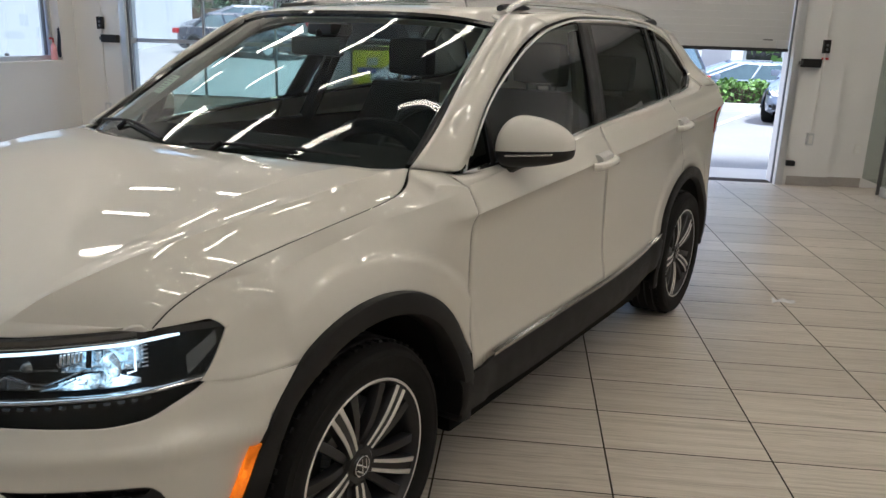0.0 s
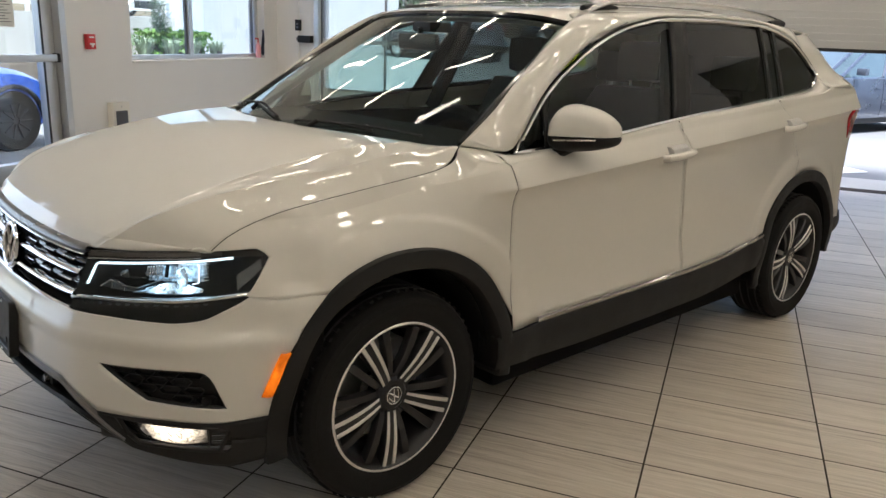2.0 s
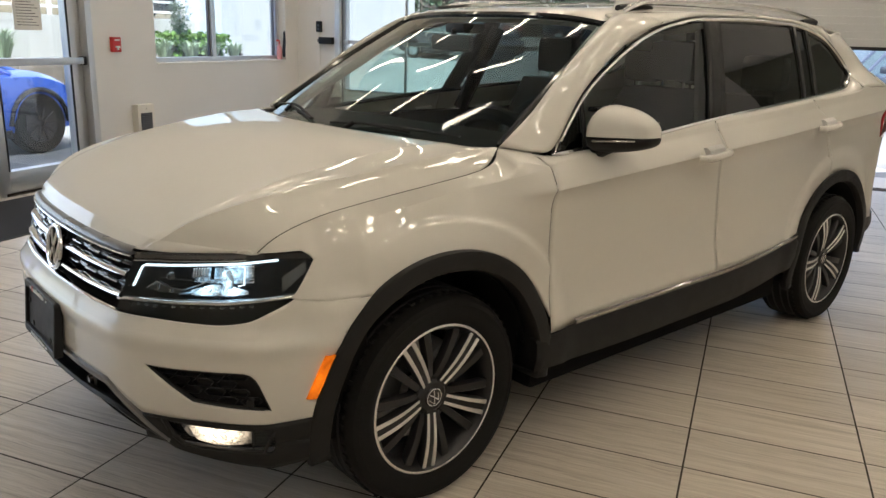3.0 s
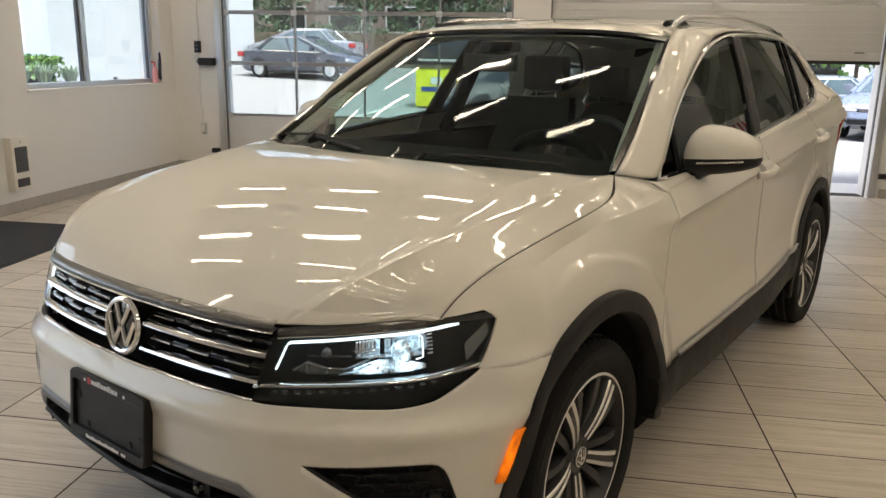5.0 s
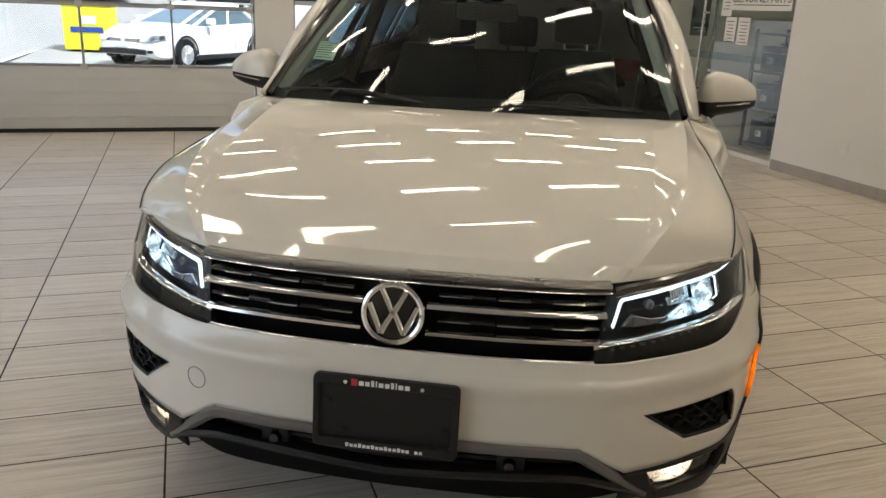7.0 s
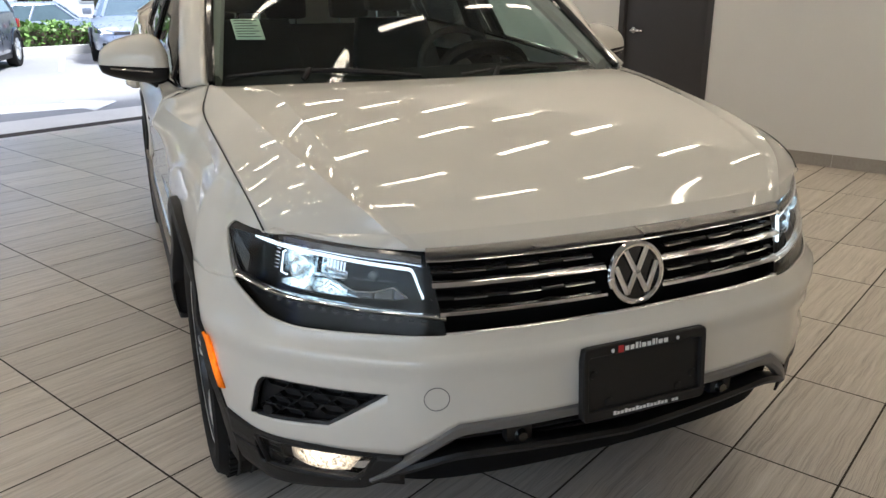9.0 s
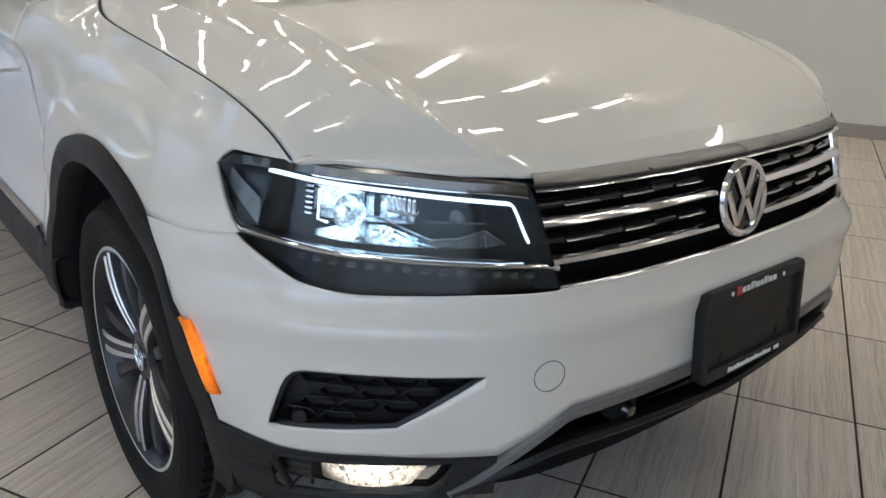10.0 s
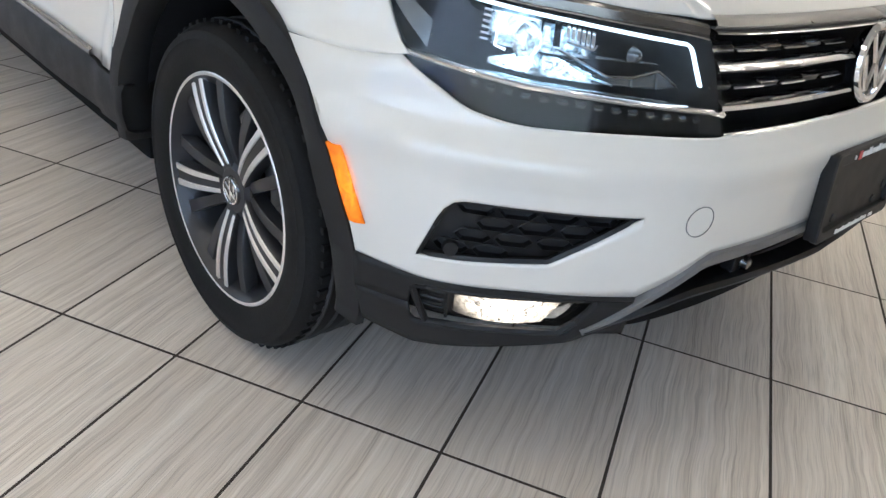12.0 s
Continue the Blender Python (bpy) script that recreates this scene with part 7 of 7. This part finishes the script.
BROWN = surface("brown_siding", (.11, .085, .07), .8, vary=.15)
block("apartment_building", -14, 52, 34, 8, 9, "brown apartment building behind the trees", BROWN, 3, 9)
block("apartment_building", 24, 50, 22, 8, 8, "pale apartment building across the road", STUCCO, 3, 6)
# white neighbour wall, railing and grasses at the side
structure("neighbour_wall", boxes((-13.2, -12.8, 16.3, 30, -.3, 4.6), (-13.0, -12.8, -14, 7.6, -.3, .55)), STUCCO, "white stucco wall of the neighbouring building", "wall")
rail = thing("white_railing", "white painted railing on the low wall", "railing", ROOM)
for k in range(12):
    part("post", boxes((-12.94, -12.86, -12 + 1.6 * k, -11.94 + 1.6 * k, .55, 1.75), bevel=.008), WHITE_PLASTIC, rail)
for zz in (1.0, 1.38, 1.75):
    part("rail_bar", boxes((-12.93, -12.87, -12, 5.7, zz - .03, zz + .03), bevel=.008), WHITE_PLASTIC, rail)
structure("corner_pier", boxes((-13.45, -12.65, 15.35, 16.3, -.3, 4.9), (-13.5, -12.6, 15.30, 16.35, -.3, .35), bevel=.02), surface("pale_blue_render", (.60, .66, .72), .7, vary=.06, scale=2, fine=60, bump=.2), "pale blue rendered pier of the neighbouring building", "pier")
structure("raised_lot", boxes((-40, -12.85, 7.6, 15.35, -.3, 1.62), (-40, -13.2, 15.35, 34, -.3, 1.62)), CONCRETE, "raised pale concrete car park next door", "pavement")
structure("planting_bed", boxes((-12.85, -10.6, 7.8, 15.3, -.3, .70), bevel=.05), surface("bark_mulch", (.16, .13, .10), .9, vary=.3, scale=6, fine=60, bump=.6), "mulched planting bed under the windows", "planting bed")
upper_rail = thing("white_railing", "white painted railing along the raised car park", "railing", ROOM)
for k in range(6):
    part("post", boxes((-13.03, -12.95, 7.8 + 1.45 * k, 7.88 + 1.45 * k, 1.60, 2.32), bevel=.008), WHITE_PLASTIC, upper_rail)
for zz in (1.80, 2.05, 2.30):
    part("rail_bar", boxes((-13.02, -12.96, 7.7, 15.3, zz - .03, zz + .03), bevel=.008), WHITE_PLASTIC, upper_rail)
hedge("shrub", -12.3, -11.5, 12.9, 15.2, .55, 1500, 15, LEAF_HEDGE, "green shrubs in the raised planting bed", .70)
tree("small_conifer", -11.7, 13.4, 1.5, .36, 61, LEAF_TREE, "small green conifer in the raised bed", 2400, .05, .70, .035)
rng = np.random.RandomState(11)
for k, (u, v, s) in enumerate(((-11.6, 5.2, .8), (-11.4, 6.3, .7), (-11.8, 7.2, .9), (-11.6, 3.8, .8), (-11.7, 2.2, .9), (-11.5, .6, .8), (-11.7, 8.4, .7), (-11.0, 11.3, .5), (-11.1, 12.1, .52), (-11.0, 12.9, .48), (-11.2, 10.4, .5), (-11.1, 13.8, .48), (-11.0, 14.6, .45))):
    cl = thing("ornamental_grass", "pale ornamental grass clump in a planting bed", "plant", ROOM @ pose(u, v, -.04 if v < 7.8 else .69), "grass clumps")
    verts, faces = [], []
    for j in range(260):
        a, r = rng.uniform(0, math.tau), rng.uniform(.1, .55) * s
        hgt = s * rng.uniform(.6, 1.15)
        b0 = Vector((.1 * math.cos(a), .1 * math.sin(a), 0))
        mid, tip = b0 + Vector((r * .4 * math.cos(a), r * .4 * math.sin(a), hgt * .7)), b0 + Vector((r * math.cos(a), r * math.sin(a), hgt * .85))
        w = Vector((-math.sin(a), math.cos(a), 0)) * .008
        i = len(verts)
        verts += [b0 - w, b0 + w, mid + w, mid - w, tip]
        faces += [(i, i + 1, i + 2, i + 3), (i + 3, i + 2, i + 4)]
    solid("blades", verts, faces, LEAF_PALE, cl, "", 0)
hedge("shrub", -12.5, -11.9, -2, 7.0, .9, 2500, 13, LEAF_HEDGE, "green shrubs in the planting bed")

# yellow cabinet with a plain blue mark
yb = thing("yellow_cabinet", "bright yellow tyre cabinet with a blue mark", "cabinet", ROOM @ pose(-2.75, 18.0, rise(-2.75, 18.0), 0, 0, -8))
YELLOW = surface("yellow_paint", (.85, .78, .03), .45, vary=.05)
part("body", boxes((-.52, .52, -.35, .35, .03, 1.0), bevel=.02), YELLOW, yb)
part("lid", boxes((-.54, .54, -.37, .37, 1.0, 1.06), bevel=.02), YELLOW, yb)
part("blue_mark", boxes((-.36, .34, -.362, -.349, .42, .54)), surface("blue_print", (.02, .06, .30), .5), yb)
part("white_mark", boxes((-.10, .20, -.362, -.349, .60, .78)), PAPER, yb)


CAR_GLASS = surface("parked_car_glass", (0.07, 0.10, 0.105), 0.05, vary=0.25, scale=3, coat=1.0, spec=0.9)


def parked_car(paint, label, m, L=4.6, W=1.8, hood=.92, roof=1.45, belt_z=.95, nose=.95, ws=1.35, rear=3.6, trunk=4.2, deck=1.0, wheel=.32, wheel_mat=None):
    c = thing("parked_car", label, "car", m, "cars parked outside")
    top_z = ease([0, .12, nose, ws, trunk, L - .1, L], [.55, .72, hood, belt_z, deck, deck - .06, .62])
    half = ease([0, .15, .6, 1.2, L - 1.0, L - .3, L], [.55, .72, .86, .9, .9, .82, .62])
    rows = []
    for y in np.concatenate([np.linspace(0, .4, 8), np.linspace(.5, L - .5, 24), np.linspace(L - .4, L, 8)]):
        w, zt = half(y) * W / 1.8, top_z(y)
        zb = .22 + .10 * max(0, 1 - y / .3) + .10 * max(0, 1 - (L - y) / .3)
        pr = [(-w * .80, zb), (-w * .96, zb + .05), (-w, .45), (-w * .985, zt * .72), (-w * .95, zt - .07), (-w * .80, zt - .005), (-w * .4, zt + .012), (0, zt + .016)]
        pr = pr + [(-a, b) for a, b in pr[-2::-1]]
        rows.append([(a, y, b) for a, b in pr])
    vv, ff = sheet(rows)
    n_ = len(rows[0])
    body = solid("body", vv, ff + [tuple(range(n_))[::-1], tuple(range(len(vv) - n_, len(vv)))], paint, c, smooth=45)
    hw = .80 * W / 1.8
    def ringat(z, q):
        y0, y1 = ws + (ws + .75 - ws) * q - .45 * (1 - q), trunk - .05 + (rear - trunk + .05) * q
        w = hw * (1 - .24 * q)
        base = [(-w * .8, y0), (-w, y0 + .25), (-w, (y0 + y1) / 2), (-w, y1 - .2), (-w * .8, y1), (w * .8, y1), (w, y1 - .2), (w, (y0 + y1) / 2), (w, y0 + .25), (w * .8, y0)]
        return [(a, b, z) for a, b in base]
    r0, r1 = ringat(belt_z - .04, 0), ringat(roof - .07, 1)
    solid("glasshouse", *sheet([r0 + [r0[0]], r1 + [r1[0]]]), CAR_GLASS, c, "dark reflecting windows", smooth=0)
    r2 = [(a * .86, (b - (ws + trunk) / 2) * .93 + (ws + trunk) / 2, roof) for a, b, z in r1]
    vv, ff = sheet([[(a * 1.02, b, z - .02) for a, b, z in r1] + [(r1[0][0] * 1.02, r1[0][1], r1[0][2] - .02)], r1 + [r1[0]], r2 + [r2[0]]])
    solid("roof", vv, ff + [tuple(range(len(vv) - 11, len(vv) - 1))], paint, c, smooth=50)
    for i in (0, 1, 2, 3, 4):
        for k in (i, 9 - i):
            part("pillar", rod([r0[k], r1[k]], .035 if i != 2 else .03, 6), paint, c)
    def nose_y(x, z):
        """How far back the skin of the nose lies at x and z."""
        return max(0, (z - .55) * .7 * (.17 / max(hood - .75, .17)) ** .5, float(np.interp(abs(x) * 1.8 / W, [.55, .72, .86], [0, .15, .6])))
    for g in (1, -1):
        for wy in (.88, L - .98):
            t = part("tyre", lathe([(wheel * .62, -.09), (wheel * .95, -.10), (wheel, -.07), (wheel, .07), (wheel * .95, .10), (wheel * .62, .09)], 32), TYRE, c)
            t.matrix_local = pose(g * (W / 2 - .085), wy, wheel)
            r = part("rim", lathe([(0, .06), (wheel * .2, .07), (wheel * .58, .085), (wheel * .63, .092), (wheel * .63, -.05)], 32), wheel_mat or ALU, t)
            if g < 0:
                r.matrix_local = pose(0, 0, 0, 0, 0, 180)
            for k in range(10):
                part("spoke", rod([(g * .088, wheel * .12 * math.cos(k * math.tau / 10), wheel * .12 * math.sin(k * math.tau / 10)), (g * .094, wheel * .60 * math.cos(k * math.tau / 10), wheel * .60 * math.sin(k * math.tau / 10))], .013, 5), wheel_mat or RIM_CUT, r if g > 0 else t)
            a = part("wheel_arch", rod([(g * (W / 2 - .005), wy - (wheel + .05) * math.cos(math.pi * k / 14), wheel + (wheel + .05) * math.sin(math.pi * k / 14)) for k in range(15)], .03, 6), GLOSS_BLACK, c)
        lamp_rows = []
        for dz, dy in ((.055, .02), (.045, -.018), (.0, -.025), (-.045, -.02), (-.055, .02)):
            lamp_rows.append([(g * x, nose_y(x, .625 + .10 * (x - .40) + dz) + dy, .625 + .10 * (x - .40) + dz * (.55 + .45 * min(1, (x - .40) / .2))) for x in np.linspace(.40, .79 * W / 1.8, 9)])
        solid("headlight", *sheet(lamp_rows), REFLECTOR, c, "swept-back clear headlight", thick=.01)
        part("fog_light", boxes((g * .58 - .07, g * .58 + .07, .03, .14, .36, .42), bevel=.02), BLACK_PLASTIC, c)
        part("sill", boxes((g * W * .475 - .02, g * W * .475 + .02, 1.25, L - 1.35, .20, .30), bevel=.012), BLACK_PLASTIC, c)
        for dy in (ws + .10, ws + 1.15):
            part("door_line", rod([(g * (W / 2 * .985), dy, .34), (g * (W / 2 + .002), dy + .01, .48), (g * (W / 2 * .985), dy + .02, belt_z * .74), (g * (W / 2 * .955), dy + .03, belt_z - .07)], .006, 5), BLACK_PLASTIC, c)
            part("door_handle", boxes((g * W / 2 * .975 - .02, g * W / 2 * .975 + .02, dy + .80, dy + .98, belt_z * .77, belt_z * .77 + .03), bevel=.01), paint, c)
        part("tail_light", boxes((g * W * .38 - .15, g * W * .38 + .12, L - .22, L - .01, .72, .90), bevel=.03), TAIL_RED, c)
        part("mirror", boxes((g * (W / 2 + .05) - .09, g * (W / 2 + .05) + .09, ws + .15, ws + .27, belt_z, belt_z + .13), bevel=.03), paint, c)
    low_rows = [[(x, nose_y(x, z) + dy, z) for x in np.linspace(-.56, .56, 15)] for dy, z in ((.02, .325), (-.022, .335), (-.022, .425), (.02, .435))]
    solid("grille", *sheet(low_rows), BLACK_PLASTIC, c, thick=.01)
    top_rows = [[(x, nose_y(x, z) + dy, z) for x in np.linspace(-.41, .41, 11)] for dy, z in ((.02, .575), (-.02, .58), (-.02, .635), (.02, .642))]
    solid("upper_grille", *sheet(top_rows), GLOSS_BLACK, c, thick=.01)
    part("grille_strip", rod([(x, nose_y(x, .648) - .012, .648) for x in np.linspace(-.41, .41, 11)], .010, 6), CHROME, c)
    part("badge", lathe([(0, .012), (.045, .01), (.05, 0)], 20, "z"), CHROME, c).matrix_local = pose(0, nose_y(0, .61) - .03, .61, 70, 0, 0)
    part("plate_bar", boxes((-.16, .16, -.03, -.012, .46, .55)), PAPER, c)
    return c


def paint(name, color, metal=.5):
    return surface(name, color, .3, metal=metal, vary=.02, coat=.9)


SILVER_BLUE, GREY_P, DARK_P, BLUE_P, PEARL, BLACKISH = paint("silver_blue_paint", (.30, .34, .42)), paint("grey_paint", (.10, .115, .15)), paint("slate_paint", (.05, .055, .075)), paint("bright_blue_paint", (.02, .10, .55), .3), paint("pearl_paint", (.78, .78, .77), 0.0), paint("black_blue_paint", (.02, .025, .04))


def spot(u, v, turn):
    return ROOM @ pose(u, v, rise(u, v), 0, 0, turn)


SUV = dict(L=4.5, W=1.82, hood=1.05, roof=1.65, belt_z=1.08, nose=.9, ws=1.3, rear=3.95, trunk=4.3, deck=1.1, wheel=.34)
parked_car(GREY_P, "grey compact utility vehicle parked by the hedge", spot(2.05, 12.9, -35), **SUV)
parked_car(SILVER_BLUE, "silver-blue hatchback parked nose out", spot(6.6, 13.9, -30), L=4.3, roof=1.48)
parked_car(SILVER_BLUE, "silver-blue saloon behind the hedge", spot(4.9, 21.6, -88), L=4.7)
parked_car(PEARL, "white two-door coupe parked beyond the glass door", spot(-1.9, 15.0, -38), L=4.45, W=1.75, roof=1.38, belt_z=.93, nose=1.0, ws=1.45, rear=3.3, trunk=4.0, deck=.98)
parked_car(paint("light_grey_paint", (.30, .31, .34)), "silver saloon parked along the street", spot(-12.6, 29.0, -95), L=4.9)
parked_car(DARK_P, "dark grey saloon parked in the lot", spot(-6.3, 24.0, 75), L=4.8)
parked_car(BLACKISH, "black saloon parked along the street", spot(-7.2, 31.0, -90), L=4.7)
parked_car(BLACKISH, "dark blue saloon parked along the street", spot(-1.2, 31.4, -90), L=4.7)
parked_car(BLACKISH, "black car on the raised lot behind the railing", ROOM @ pose(-15.2, 14.4, 1.62, 0, 0, -20), L=4.6)
parked_car(BLUE_P, "bright blue sports saloon outside the entry door", spot(-7.05, 5.15, 180), L=4.6, W=1.85, hood=.95, roof=1.42, wheel=.345, wheel_mat=RIM_DARK)

# ---- floor tiles, with open joints ----
TU, TV, U0, V0 = 0.6117, 0.3093, -0.2998, 0.1440


def tile_mesh(w, d):
    bm = boxes((0, w, 0, d, -.010, 0.0))
    top = [e for e in bm.edges if all(abs(q.co.z) < 1e-6 for q in e.verts)]
    bmesh.ops.bevel(bm, geom=top, offset=.0004, segments=1, affect="EDGES")
    bottom = [f_ for f_ in bm.faces if f_.normal.z < -.5]
    bmesh.ops.delete(bm, geom=bottom, context="FACES")
    return bm


floor = thing("floor", "wood-look porcelain floor tiles with dark joints", "floor", ROOM, kind="structure")
J = .0034
shared = bpy.data.meshes.new("tile")
bm = tile_mesh(TU - 2 * J, TV - 2 * J)
bm.to_mesh(shared)
bm.free()
shared.materials.append(TILE)
rest_v, rest_f = [], []
near = []
for i in range(-8, 15):
    for j in range(-29, 23):
        a, b, c, d = U0 + TU * i + J, U0 + TU * (i + 1) - J, V0 + TV * j + J, V0 + TV * (j + 1) - J
        a2, b2, c2, d2 = max(a, LEFT), min(b, 8.6), max(c, FRONT), min(d, BACK)
        if b2 - a2 < .01 or d2 - c2 < .01:
            continue
        whole = (a, b, c, d) == (a2, b2, c2, d2)
        near.append((0 if whole and -3.9 < a < 3.9 and -2.4 < c < 5.6 else 1, math.hypot(a - .6, (c - 1.0) * .8), a2, b2, c2, d2, whole))
near.sort()
for k, (far, dist, a, b, c, d, whole) in enumerate(near):
    if whole and k < 300:
        t = new("tile", shared)
        t.parent = floor
        t.location = (a, c, random.uniform(-.0004, 0))
    else:
        n0 = len(rest_v)
        e = .0004
        rest_v += [(a, c, -.010), (b, c, -.010), (b, d, -.010), (a, d, -.010), (a, c, -e), (b, c, -e), (b, d, -e), (a, d, -e), (a + e, c + e, 0), (b - e, c + e, 0), (b - e, d - e, 0), (a + e, d - e, 0)]
        rest_f += [(n0 + q, n0 + (q + 1) % 4, n0 + 4 + (q + 1) % 4, n0 + 4 + q) for q in range(4)] + [(n0 + 4 + q, n0 + 4 + (q + 1) % 4, n0 + 8 + (q + 1) % 4, n0 + 8 + q) for q in range(4)] + [(n0 + 8, n0 + 9, n0 + 10, n0 + 11)]
rest = solid("outer_tiles", rest_v, rest_f, TILE, floor, "", 0)
rest["kind"] = "stuff"
